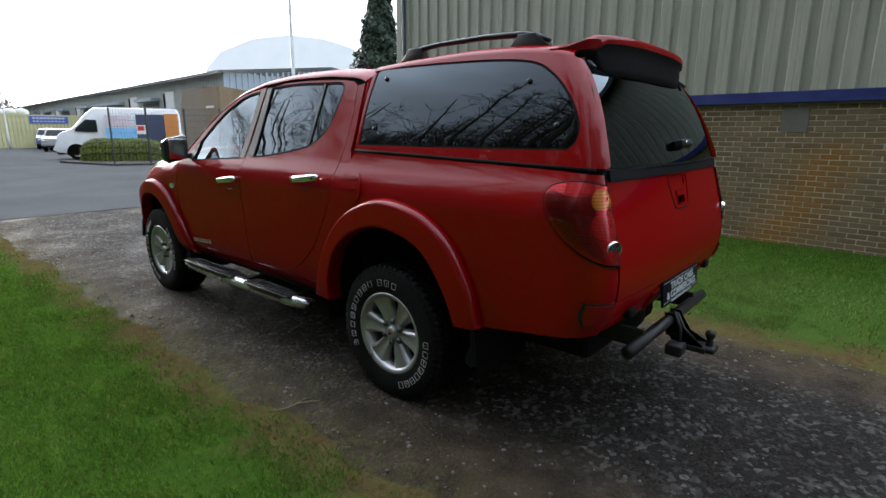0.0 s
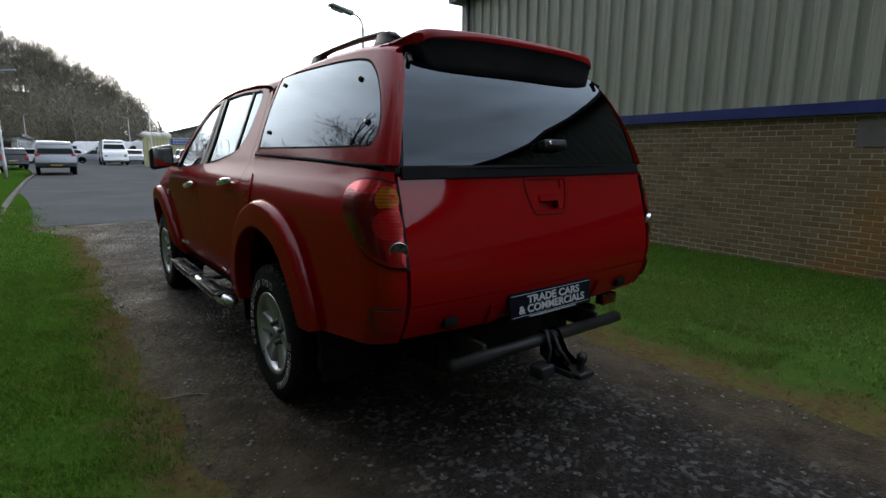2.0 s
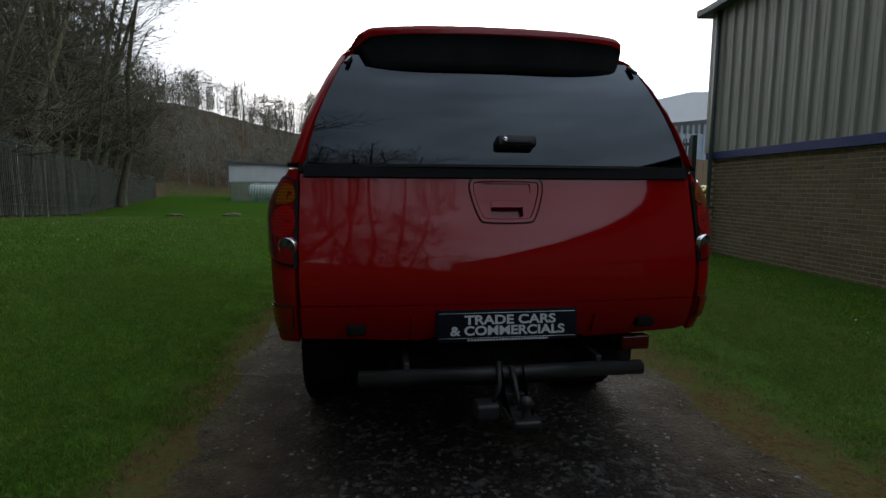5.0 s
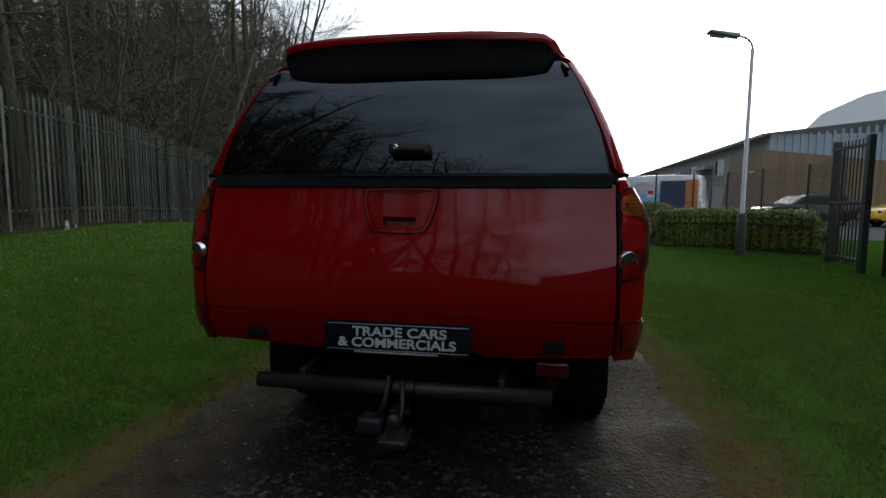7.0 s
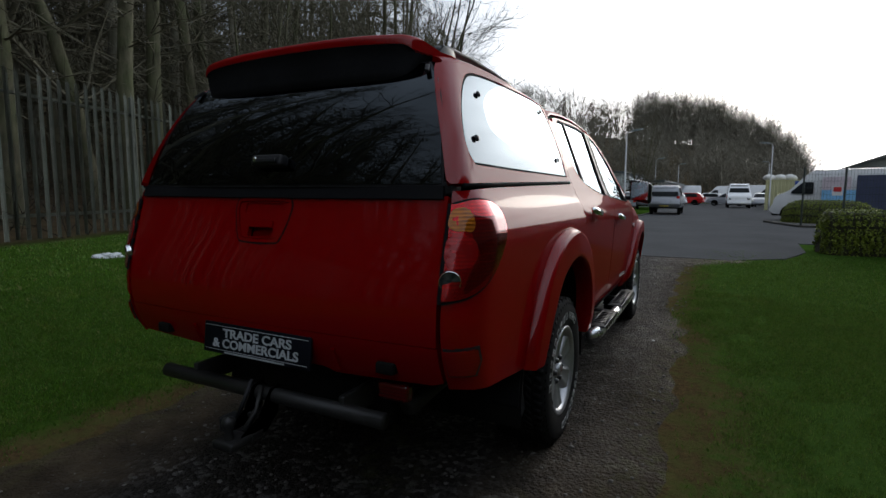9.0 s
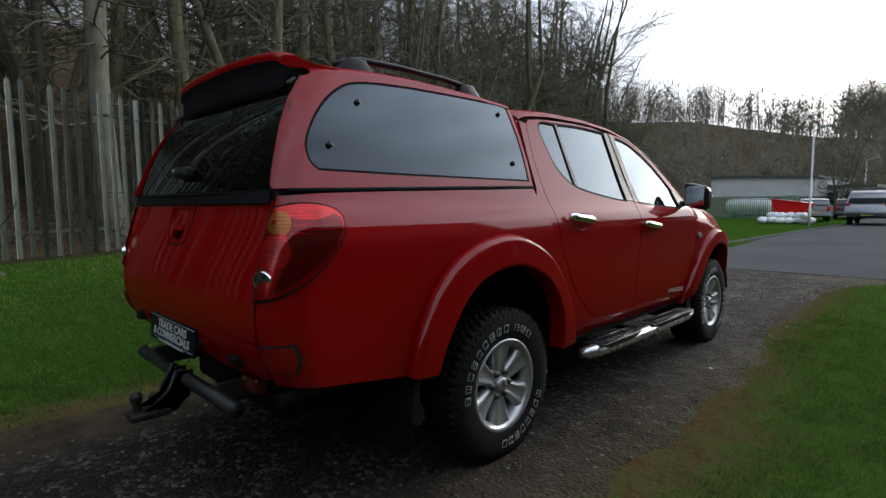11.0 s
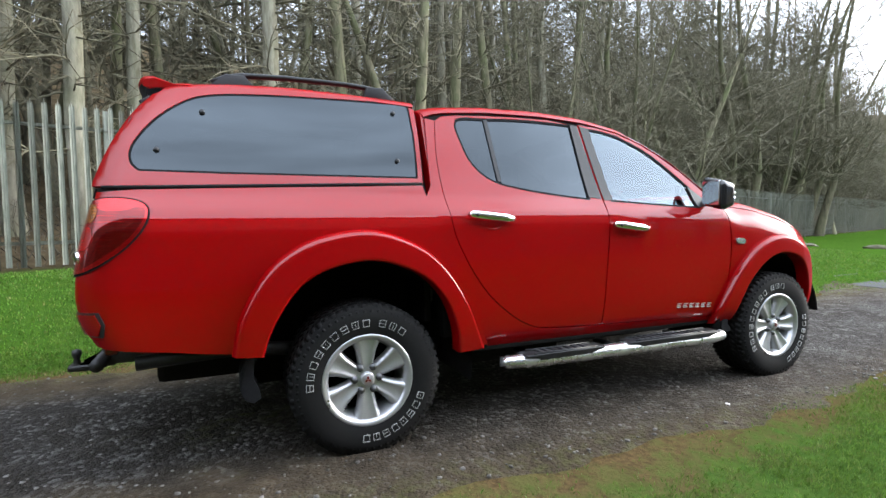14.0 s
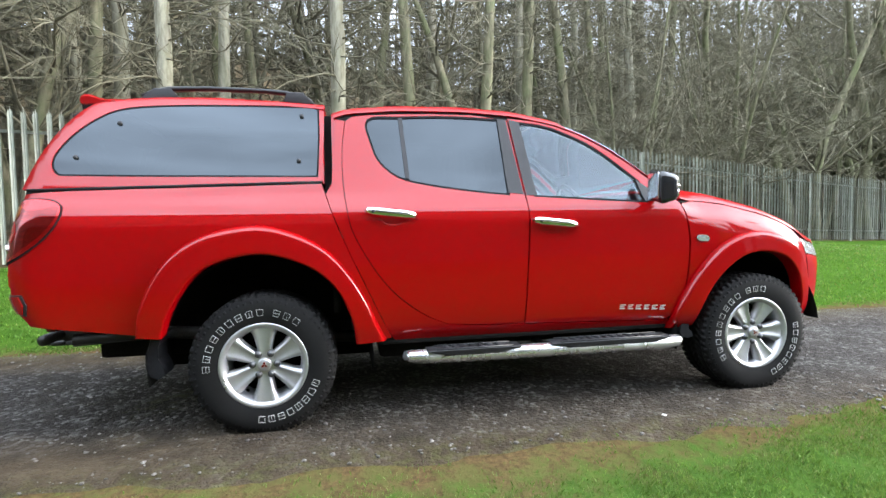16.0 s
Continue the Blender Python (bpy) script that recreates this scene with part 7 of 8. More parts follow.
for z in (0.35, 1.45):
    part("railing_bar", box(-12.35, -6.8, 43.03, 43.07, z, z + 0.06), GREEN_PAINT, rail_g, smooth=False)
part("railing_gate", box(-7.0, -6.0, 42.9, 43.0, 0.0, 1.75, 0.01), GREEN_PAINT, rail_g, smooth=False)
tank = thing("storage_tank", "white horizontal storage tank behind green railings", "tank", pose(-9.6, 44.6, 0))
part("vessel", lathe([(-1.6, 0.001), (-1.55, 0.45), (-1.3, 0.62), (1.3, 0.62), (1.55, 0.45), (1.6, 0.001)], 24), WHITE, tank, matrix=pose(0, 0, 0.95))
for x in (-0.9, 0.9):
    part("cradle", box(x - 0.1, x + 0.1, -0.5, 0.5, 0.0, 0.5), DARK, tank, smooth=False)
skip = thing("skip", "red steel skip beside white rubble bags", "skip", pose(-4.75, 35.2, 0.0, 0, 0, 6))
bm = box(-1.05, 1.05, -0.9, 0.9, 0.15, 1.45, 0.03)
for v in bm.verts:
    if v.co.z < 0.5:
        v.co.x *= 0.72
    elif v.co.x > 0:
        v.co.z -= 0.28
part("skip_body", bm, CAR_RED, skip, smooth=False)
for x in (-0.7, 0.7):
    part("skip_foot", box(x - 0.08, x + 0.08, -0.8, 0.8, 0.0, 0.16), DARK, skip, smooth=False)
part("skip_rim", tube([(-1.07, -0.92, 1.45), (1.07, -0.92, 1.17)], 0.04, 8), CAR_RED, skip)
bm0 = bmesh.new()
bmesh.ops.create_icosphere(bm0, subdivisions=2, radius=0.27)
for v in bm0.verts:
    v.co *= 1 + 0.3 * noise.noise(v.co * 4.0)
    v.co.z = max(v.co.z * 0.75, -0.2)
bag0 = tagged(part("rubble_bag", bm0, grainy("white_plastic_sack", (0.62, 0.63, 0.64), (0.78, 0.79, 0.80), rough=0.5, bump=0.3), None), "white plastic rubble bag heaped by the skip", "bag", "rubble bags")
bag0.matrix_basis = pose(-6.0, 33.6, 0.2)
for k in range(19):
    copy_thing(bag0, pose(-5.85 + 0.125 * k + random.uniform(-0.1, 0.1), 33.4 + random.uniform(0, 0.9), 0.2 + 0.28 * (k % 3 == 1), 0, 0, random.uniform(0, 360)))

# dome-roofed hall far behind the units; haze is put into its near-white colour
hall_far = thing("distant_hall", "huge pale hall far behind the units", "building", pose(82.0, 126.0, 0, 0, 0, -33))
HAZE_WHITE = grainy("hazed_far_cladding", (0.84, 0.86, 0.87), (0.90, 0.91, 0.92), scale=0.2, rough=0.7, bump=0.0)
bm = bmesh.new()
rows = []
for y in (0.0, 60.0):
    rows.append([bm.verts.new((x, y, z)) for x, z in ((-21, 0), (-21, 17), (-17, 21.5), (-9, 25.0), (0, 26.5), (9, 26), (17, 24), (23, 19), (23, 0))])
for i in range(8):
    bm.faces.new((rows[0][i], rows[0][i + 1], rows[1][i + 1], rows[1][i]))
bmesh.ops.recalc_face_normals(bm, faces=bm.faces[:])
part("hall_roof", bm, HAZE_WHITE, hall_far, "curved sheet roof and sides, paled for haze", smooth=False)
for y in (0.0, 60.0):
    bm = bmesh.new()
    bm.faces.new([bm.verts.new((x, y, z)) for x, z in ((-21, 0), (-21, 17), (-17, 21.5), (-9, 25.0), (0, 26.5), (9, 26), (17, 24), (23, 19), (23, 0))])
    part("gable_wall", bm, HAZE_WHITE, hall_far, smooth=False)
# litter and a turned patch on the lawn
bm = bmesh.new()
bmesh.ops.create_icosphere(bm, subdivisions=4, radius=1.0)
for v in bm.verts:
    q = v.co.copy()
    v.co *= 1 + 0.45 * noise.noise(q * 1.7) + 0.25 * noise.noise(q * 4.5 + Vector((3, 1, 0)))
    v.co = Vector((v.co.x * 0.17, v.co.y * 0.07, max(v.co.z, -0.35) * 0.055))
rag = tagged(part("litter", bm, grainy("white_litter", (0.6, 0.62, 0.62), (0.75, 0.76, 0.76), rough=0.6, bump=0.5), None, smooth=False), "crumpled white plastic litter on the lawn", "litter")
rag.matrix_basis = pose(-4.74, 1.02, land(-4.74, 1.02), 0, 0, 30)

# a bent twig and a pale stone on the track, a dug patch and a clod on the lawns
twig_bm = tube([(-0.13, 0.02, 0.012), (-0.06, -0.005, 0.018), (0.0, 0.006, 0.020), (0.07, -0.004, 0.016), (0.13, -0.03, 0.012)], [0.004, 0.005, 0.005, 0.004, 0.002], 6)
tube([(0.0, 0.006, 0.020), (0.05, 0.03, 0.022), (0.09, 0.035, 0.014)], [0.003, 0.003, 0.0015], 5, twig_bm)
tagged(part("fallen_twig", twig_bm, grainy("dry_twig", (0.10, 0.075, 0.05), (0.20, 0.15, 0.10), rough=0.9, bump=0.1), None, matrix=pose(-1.275, 0.28, land(-1.275, 0.28), 0, 0, -12)), "dry forked twig lying on the track edge", "twig")
for name, label, x, y, sx, sz, dark, light in (("pale_stone", "small white stone on the gravel edge", 1.125, 2.16, 0.022, 0.014, (0.5, 0.49, 0.46), (0.66, 0.65, 0.62)), ("turf_clod", "dug brown turf clod on the lawn", -5.6, 16.9, 0.34, 0.09, (0.03, 0.032, 0.012), (0.07, 0.06, 0.03)),
                                              ("turf_clod", "dug brown turf clod on the lawn", -7.6, 16.9, 0.30, 0.08, (0.03, 0.032, 0.012), (0.07, 0.06, 0.03))):
    bm = bmesh.new()
    bmesh.ops.create_icosphere(bm, subdivisions=3, radius=1.0)
    for v in bm.verts:
        v.co *= 1 + 0.35 * noise.noise(v.co * 2.2 + Vector((x, y, 0)))
        v.co = Vector((v.co.x * sx, v.co.y * sx * 0.8, max(v.co.z, -0.3) * sz))
    tagged(part(name, bm, grainy(name + "_surface", dark, light, scale=20, rough=0.95, bump=0.5), None, matrix=pose(x, y, land(x, y) + 0.25 * sz)), label, "stone" if sx < 0.1 else "clod")
for x, y, z, turn in ((-5.83, -1.98, 1.27, 20), (-7.9, 5.2, 0.6, 70)):
    bm = bmesh.new()
    bmesh.ops.create_icosphere(bm, subdivisions=3, radius=1.0)
    for v in bm.verts:
        v.co *= 1 + 0.5 * noise.noise(v.co * 2.6 + Vector((x, 0, y)))
        v.co = Vector((v.co.x * 0.03, v.co.y * 0.05, v.co.z * 0.13))
    tagged(part("plastic_scrap", bm, grainy("torn_plastic", (0.45, 0.46, 0.45), (0.62, 0.63, 0.62), rough=0.5, bump=0.4), None, smooth=False, matrix=pose(x + 0.02, y, z, 0, 0, turn)), "torn pale plastic scrap caught on the steel fence", "litter")
bm = bmesh.new()
bmesh.ops.create_icosphere(bm, subdivisions=3, radius=1.0)
for v in bm.verts:
    v.co *= 1 + 0.5 * noise.noise(v.co * 2.8)
    v.co = Vector((v.co.x * 0.16, v.co.y * 0.26, max(v.co.z, -0.3) * 0.06))
tagged(part("turf_clod", bm, grainy("clod_earth", (0.03, 0.030, 0.012), (0.07, 0.06, 0.03), scale=20, rough=0.95, bump=0.5), None, matrix=pose(-4.85, -1.6, land(-4.85, -1.6) + 0.01)), "dug brown turf clod on the lawn", "clod")

# ---- the wood: bare trees behind the fence and on the hill ----


def bark(name, dark, light, moss=0.3):
    n = Nodes(name)
    p = n.coords("Object")
    r = n.add("ShaderNodeObjectInfo").outputs["Random"]
    s = n.noise(n.stretch(p, 1.0, 1.0, 0.25), 9.0, 6.0, 0.65)
    col = n.mix(n.ramp(s, 0.35, 0.65), rgb(*dark), rgb(*light))
    col = n.mix(n.math('MULTIPLY', n.ramp(n.noise(p, 1.3, 4.0), 0.42, 0.62), moss), col, rgb(0.075, 0.095, 0.035))
    col = n.mix(n.math('MULTIPLY', r, 0.35), col, rgb(*dark))
    return n.finish(Base_Color=col, Roughness=0.9, Specular_IOR_Level=0.2, Normal=n.bump(s, 0.5, 0.02))


BARK = bark("grey_brown_bark", (0.045, 0.040, 0.024), (0.150, 0.136, 0.088), 0.55)
BARK_PALE = bark("pale_birch_bark", (0.085, 0.077, 0.055), (0.22, 0.204, 0.158), 0.3)
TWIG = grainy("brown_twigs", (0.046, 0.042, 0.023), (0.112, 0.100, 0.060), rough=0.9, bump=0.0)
# distance haze is put into this colour: paler and flatter than TWIG
TWIG_HAZED = grainy("hazed_far_twigs", (0.132, 0.118, 0.086), (0.158, 0.142, 0.106), scale=0.05, rough=0.95, bump=0.0)


def tubes(paths, sides):
    """Joined tapering tubes. Each path is (points n x 3, radii n)."""
    V, F, k = [], [], 0
    ang = np.linspace(0, 2 * np.pi, sides, endpoint=False)
    for pts, rad in paths:
        pts, rad = np.asarray(pts, float), np.asarray(rad, float)
        d = np.gradient(pts, axis=0)
        d /= np.linalg.norm(d, axis=1)[:, None] + 1e-9
        ref = np.where(np.abs(d[:, 2:3]) > 0.9, np.array([[1.0, 0, 0]]), np.array([[0, 0, 1.0]]))
        a = np.cross(d, ref)
        a /= np.linalg.norm(a, axis=1)[:, None] + 1e-9
        b = np.cross(d, a)
        ring = pts[:, None] + rad[:, None, None] * (np.cos(ang)[None, :, None] * a[:, None] + np.sin(ang)[None, :, None] * b[:, None])
        V.append(ring.reshape(-1, 3))
        n = len(pts)
        i, j = np.meshgrid(np.arange(n - 1), np.arange(sides), indexing="ij")
        q = np.stack([i * sides + j, i * sides + (j + 1) % sides, (i + 1) * sides + (j + 1) % sides, (i + 1) * sides + j], -1).reshape(-1, 4) + k
        F.append(q)
        k += n * sides
    return np.concatenate(V), np.concatenate(F)


def ribbons(paths, widen=1.35):
    """Joined flat twigs: one strip of four-cornered faces along each path."""
    V, F, k = [], [], 0
    for i, (pts, rad) in enumerate(paths):
        pts, rad = np.asarray(pts, float), np.asarray(rad, float) * widen
        d = pts[-1] - pts[0]
        a = np.cross(d, (math.sin(i * 2.4), math.cos(i * 2.4), 0.35))
        a /= np.linalg.norm(a) + 1e-9
        n = len(pts)
        V.append(np.concatenate([pts - a * rad[:, None], pts + a * rad[:, None]]))
        j = np.arange(n - 1)
        F.append(np.stack([j, j + 1, j + 1 + n, j + n], -1) + k)
        k += 2 * n
    return np.concatenate(V), np.concatenate(F)


def limb(rng, start, way, length, r0, r1, n, wander, lift):
    """A wandering limb from start."""
    pts, d = [np.array(start, float)], np.array(way, float) / np.linalg.norm(way)
    for _ in range(n):
        d = d + rng.normal(scale=wander, size=3) + np.array([0, 0, lift])
        d /= np.linalg.norm(d)
        pts.append(pts[-1] + d * length / n)
    return np.array(pts), np.linspace(r0, r1, n + 1)


def tree_paths(seed, height, radius, kind, fineness=1.0):
    """Trunk, limbs and twigs of one bare tree, standing at the origin."""
    rng = np.random.default_rng(seed)
    trunk, limbs, twigs = [], [], []
    if kind == "pole":
        lean = rng.normal(scale=0.03, size=2)
        n = 12
        z = np.linspace(-0.3, height, n)
        bend = np.cumsum(rng.normal(scale=0.045, size=(n, 2)), 0)
        pts = np.column_stack([lean[0] * z + bend[:, 0], lean[1] * z + bend[:, 1], z])
        rad = radius * (1 - 0.82 * (z / height).clip(0, 1) ** 1.1)
        rad[0] *= 1.35
        trunk.append((pts, rad))
        count = int(105 * fineness)
        for i in range(count):
            h = 1.6 + (height - 2.0) * rng.random() ** 0.85
            k = np.interp(h, z, np.arange(n))
            base = pts[int(k)] + (pts[min(int(k) + 1, n - 1)] - pts[int(k)]) * (k - int(k))
            a = rng.uniform(0, 2 * np.pi)
            up = rng.uniform(-0.25, 0.35) + 0.7 * (h / height) ** 2
            L = rng.uniform(0.35, 1.35) * (0.7 + 0.9 * math.sin(math.pi * min(1, h / height * 0.9 + 0.1)))
            p, r = limb(rng, base, (math.cos(a), math.sin(a), up), L, 0.016 + 0.012 * rng.random(), 0.004, 4, 0.16, 0.03)
            limbs.append((p, r))
            for _ in range(int(6 * fineness + 0.5)):
                j = rng.integers(1, 4)
                q, s = limb(rng, p[j], (p[j] - p[j - 1]) / np.linalg.norm(p[j] - p[j - 1]) + rng.normal(scale=0.6, size=3), L * rng.uniform(0.3, 0.7), 0.008, 0.003, 2, 0.2, 0.04)
                twigs.append((q, s))
    else:
        stems = rng.integers(1, 3) if kind == "broad" else rng.integers(3, 6)
        for _ in range(stems):
            a = rng.uniform(0, 2 * np.pi)
            sp = 0.10 if stems == 1 else 0.30
            p, r = limb(rng, (0, 0, -0.2), (sp * math.cos(a), sp * math.sin(a), 1), height * rng.uniform(0.75, 1.0), radius * rng.uniform(0.6, 1.0), radius * 0.12, 9, 0.07, 0.03)
            r[0] *= 1.3
            trunk.append((p, r))
            for i in range(int(26 * fineness)):
                j = rng.integers(2, 9)
                a = rng.uniform(0, 2 * np.pi)
                L = height * rng.uniform(0.18, 0.42) * (1.15 - j / 12)
                q, s = limb(rng, p[j], (math.cos(a), math.sin(a), rng.uniform(0.2, 1.0)), L, r[j] * 0.36, 0.005, 5, 0.17, 0.04)
                limbs.append((q, s))
                for _ in range(int(7 * fineness + 0.5)):
                    m = rng.integers(1, 5)
                    w, t = limb(rng, q[m], (q[m] - q[m - 1]) / np.linalg.norm(q[m] - q[m - 1]) + rng.normal(scale=0.55, size=3), L * rng.uniform(0.25, 0.5), max(s[m] * 0.45, 0.0045), 0.0025, 3, 0.22, 0.05)
                    twigs.append((w, t))
                    for _ in range(int(4 * fineness + 0.5)):
                        w2, t2 = limb(rng, w[rng.integers(1, 3)], (w[2] - w[1]) / (np.linalg.norm(w[2] - w[1]) + 1e-9) + rng.normal(scale=0.7, size=3), L * 0.18, 0.005, 0.0025, 2, 0.2, 0.05)
                        twigs.append((w2, t2))
    return trunk, limbs, twigs


def make_tree(seed, height, radius, kind, material, label):
    trunk, limbs, twigs = tree_paths(seed, height, radius, kind)
    T = thing("tree", label, "tree", None, "trees of the wood")
    v, f = tubes(trunk, 9)
    soup("trunk", v, f, material, T, smooth=True)
    v, f = tubes(limbs, 3)
    v2, f2 = ribbons(twigs, 1.4)
    soup("crown", np.concatenate([v, v2]), np.concatenate([f, f2 + len(v)]), TWIG, T, "bare branches and twigs")
    return T


KINDS = [make_tree(11, 15.0, 0.17, "pole", BARK_PALE, "tall straight bare tree with pale blotched bark"),
         make_tree(12, 16.0, 0.15, "pole", BARK, "tall straight bare tree with grey-brown bark"),
         make_tree(13, 14.0, 0.13, "pole", BARK, "slim straight bare tree with grey-brown bark"),
         make_tree(14, 13.0, 0.18, "broad", BARK, "spreading bare tree with mossy bark"),
         make_tree(15, 11.0, 0.13, "broad", BARK, "spreading bare tree with mossy bark"),
         make_tree(16, 9.0, 0.09, "many", BARK, "many-stemmed bare tree with mossy bark"),
         make_tree(17, 14.0, 0.15, "pole", BARK_PALE, "slim straight bare tree with pale bark")]
rng = np.random.default_rng(77)
# trees that stand out one by one, then the rest of the front rows
SPOTS = [(-8.35, 0.45, 0), (-7.15, -2.8, 0), (-9.9, -2.2, 6), (-10.5, 4.1, 3), (-10.6, 5.6, 1), (-13.2, 10.6, 6), (-12.9, 14.2, 4), (-11.4, 13.4, 5), (-12.1, 17.2, 3), (-9.6, 2.2, 1), (-12.0, 1.2, 2), (-11.4, 7.6, 2), (-12.6, 8.8, 1),
         (-7.6, -5.5, 3), (-8.6, -4.6, 1), (-6.3, -8.5, 4), (-12.6, 3.2, 0), (-10.3, 8.6, 5), (-14.0, 19.5, 4), (-14.6, 22.5, 3), (-15.6, 26.0, 4), (-13.4, 6.6, 6), (-14.2, 12.6, 1), (-15.0, 16.0, 2)]
placed = [(x, y) for x, y, _ in SPOTS]
for i in range(3000):
    if len(SPOTS) >= 112:
        break
    y = rng.uniform(-20, 44)
    x = fence_x(y) - rng.uniform(1.2, 13.0)
    if min((x - a) ** 2 + (y - b) ** 2 for a, b in placed) > 1.25 ** 2:
        placed.append((x, y))
        SPOTS.append((x, y, int(rng.choice([1, 1, 2, 2, 1, 6, 0, 6, 3]))))
# broad crowns leaning over the fence farther along, and behind the parked pickup
for i in range(24):
    y = rng.uniform(17.0, 31.0) if i < 16 else rng.uniform(-17.0, -6.5)
    x = fence_x(y) - rng.uniform(1.0, 5.5)
    SPOTS.append((x, y, int(rng.choice([3, 3, 4, 5]))))
BIG = [(-15.0, 25.0), (-15.7, 28.0), (-14.5, 22.4), (-16.3, 30.6), (-16.0, 24.6), (-14.8, 23.6), (-15.6, 26.6), (-14.2, 21.0), (-16.6, 29.6), (-18.0, 32.4), (-15.8, 31.0), (-17.0, 34.5)]
for x, y in BIG:
    SPOTS.append((x, y, 3))
SPOTS.append((-5.0, 51.5, 5))
# the wood closes round behind the parked pickup, where its paint and glass mirror it
SPOTS += [(-4.6, -14.5, 3), (-3.0, -13.2, 4), (-2.4, -17.0, 3), (-0.8, -16.0, 4), (-1.4, -21.0, 3), (0.4, -22.5, 4), (0.9, -38.0, 5), (3.2, -41.0, 4), (5.6, -42.0, 5), (2.0, -46.0, 3), (7.6, -44.0, 4)]
for i in range(18):
    y = 30.0 + 1.9 * i
    SPOTS.append((fence_x(y) + rng.uniform(-4.0, -0.9), y, int(rng.choice([3, 4, 5]))))
for i, (x, y, k) in enumerate(SPOTS):
    s = rng.uniform(1.25, 1.4) if (x, y) in BIG else rng.uniform(0.95, 1.3)
    m = Matrix.Translation((x, y, land(x, y) - 0.05)) @ Matrix.Rotation(rng.uniform(0, 6.28), 4, 'Z')
    t = copy_thing(KINDS[k], m)
    t.scale = (s, s, s)
for T in KINDS:
    for o in list(T.children):
        bpy.data.objects.remove(o)
    bpy.data.objects.remove(T)

# the deeper wood: slimmer trees joined together
def joined(lowpoly, spots, name, material, label, parent=None):
    V, F, k = [], [], 0
    for x, y, z, s, a, i in spots:
        v, f = lowpoly[i]
        c, d = math.cos(a), math.sin(a)
        w = np.column_stack([(v[:, 0] * c - v[:, 1] * d) * s + x, (v[:, 0] * d + v[:, 1] * c) * s + y, v[:, 2] * s + z])
        V.append(w), F.append(f + k)
        k += len(v)
    return tagged(soup(name, np.concatenate(V), np.concatenate(F), material, parent), label, "trees", kind="stuff")


LOW = []
for i in range(8):
    trunk, limbs, twigs = tree_paths(40 + i, 13 + 3 * (i % 2), 0.12, "pole" if i < 5 else "broad", 0.62 if i < 5 else 0.5)
    v, f = tubes([(p[::2], r[::2]) for p, r in trunk], 5)
    v2, f2 = ribbons([(p[::2], r[::2] * 1.3) for p, r in limbs + twigs], 1.7)
    LOW.append((np.concatenate([v, v2]), np.concatenate([f, f2 + len(v)])))
spots = []
for i in range(600):
    y = rng.uniform(-22, 75)
    x = fence_x(y) - 6.0 - 42.0 * rng.random() ** 1.4
    spots.append((x, y, land(x, y) - 0.1, rng.uniform(0.7, 1.15), rng.uniform(0, 6.28), int(rng.integers(0, 8))))
joined(LOW, spots, "deep_wood", TWIG, "dense bare wood of thin trunks and branches")

# brambles and dead stems along the fence
stems = []
for i in range(4200):
    y = rng.uniform(-12, 34)
    x = fence_x(y) - rng.uniform(0.15, 12.0)
    a = rng.uniform(0, 6.28)
    stems.append(limb(rng, (x, y, land(x, y)), (0.6 * math.cos(a), 0.6 * math.sin(a), 1.0), rng.uniform(0.4, 1.8), 0.007, 0.003, 4, 0.22, -0.10))
v, f = ribbons(stems, 1.3)
tagged(soup("undergrowth", v, f, grainy("dead_bramble", (0.024, 0.019, 0.011), (0.058, 0.046, 0.026), rough=0.95, bump=0.0), None), "brown brambles and dead stems on the wood floor", "undergrowth", kind="stuff")

# the hill's woods: a brushy slope under one open row of trees along the crest
def hill_tree(seed, height, clear, boughs, sprays, fine):
    """A small far tree: trunk and boughs as strips, and a crown of fine sprays."""
    r2 = np.random.default_rng(seed)
    trunk = limb(r2, (0, 0, -0.5), (0, 0, 1), height, 0.13, 0.03, 5, 0.05, 0.05)
    wood = []
    for _ in range(boughs):
        j = r2.integers(clear, 5)
        a = r2.uniform(0, 6.28)
        wood.append(limb(r2, trunk[0][j], (math.cos(a), math.sin(a), r2.uniform(0.6, 1.6)), height * r2.uniform(0.22, 0.42), 0.045, 0.015, 2, 0.15, 0.06))
    v, f = tubes([trunk], 3)
    v2, f2 = ribbons(wood, 1.3)
    tips = np.concatenate([b[0][1:] for b in wood])
    c = tips[r2.integers(0, len(tips), sprays)] + r2.normal(scale=0.075 * height, size=(sprays, 3))
    d = r2.normal(size=(sprays, 3)) + np.array([0, 0, 0.8])
    d /= np.linalg.norm(d, axis=1)[:, None]
    e = np.cross(d, r2.normal(size=(sprays, 3)))
    e /= np.linalg.norm(e, axis=1)[:, None]
    L = r2.uniform(0.4, 1.0, (sprays, 1))
    q = np.stack([c - e * fine, c + e * fine, c + d * L + e * 0.008, c + d * L - e * 0.008], 1).reshape(-1, 3)
    return np.concatenate([v, v2, q]), np.concatenate([f, f2 + len(v), np.arange(4 * sprays).reshape(-1, 4) + len(v) + len(v2)])


HILL = [hill_tree(90 + i, 9.0 + 1.5 * (i % 3), 1, 18, 260, 0.022) for i in range(6)]
BRUSH = [hill_tree(120 + i, 6.0 + 0.8 * (i % 3), 1, 9, 95, 0.045) for i in range(5)]


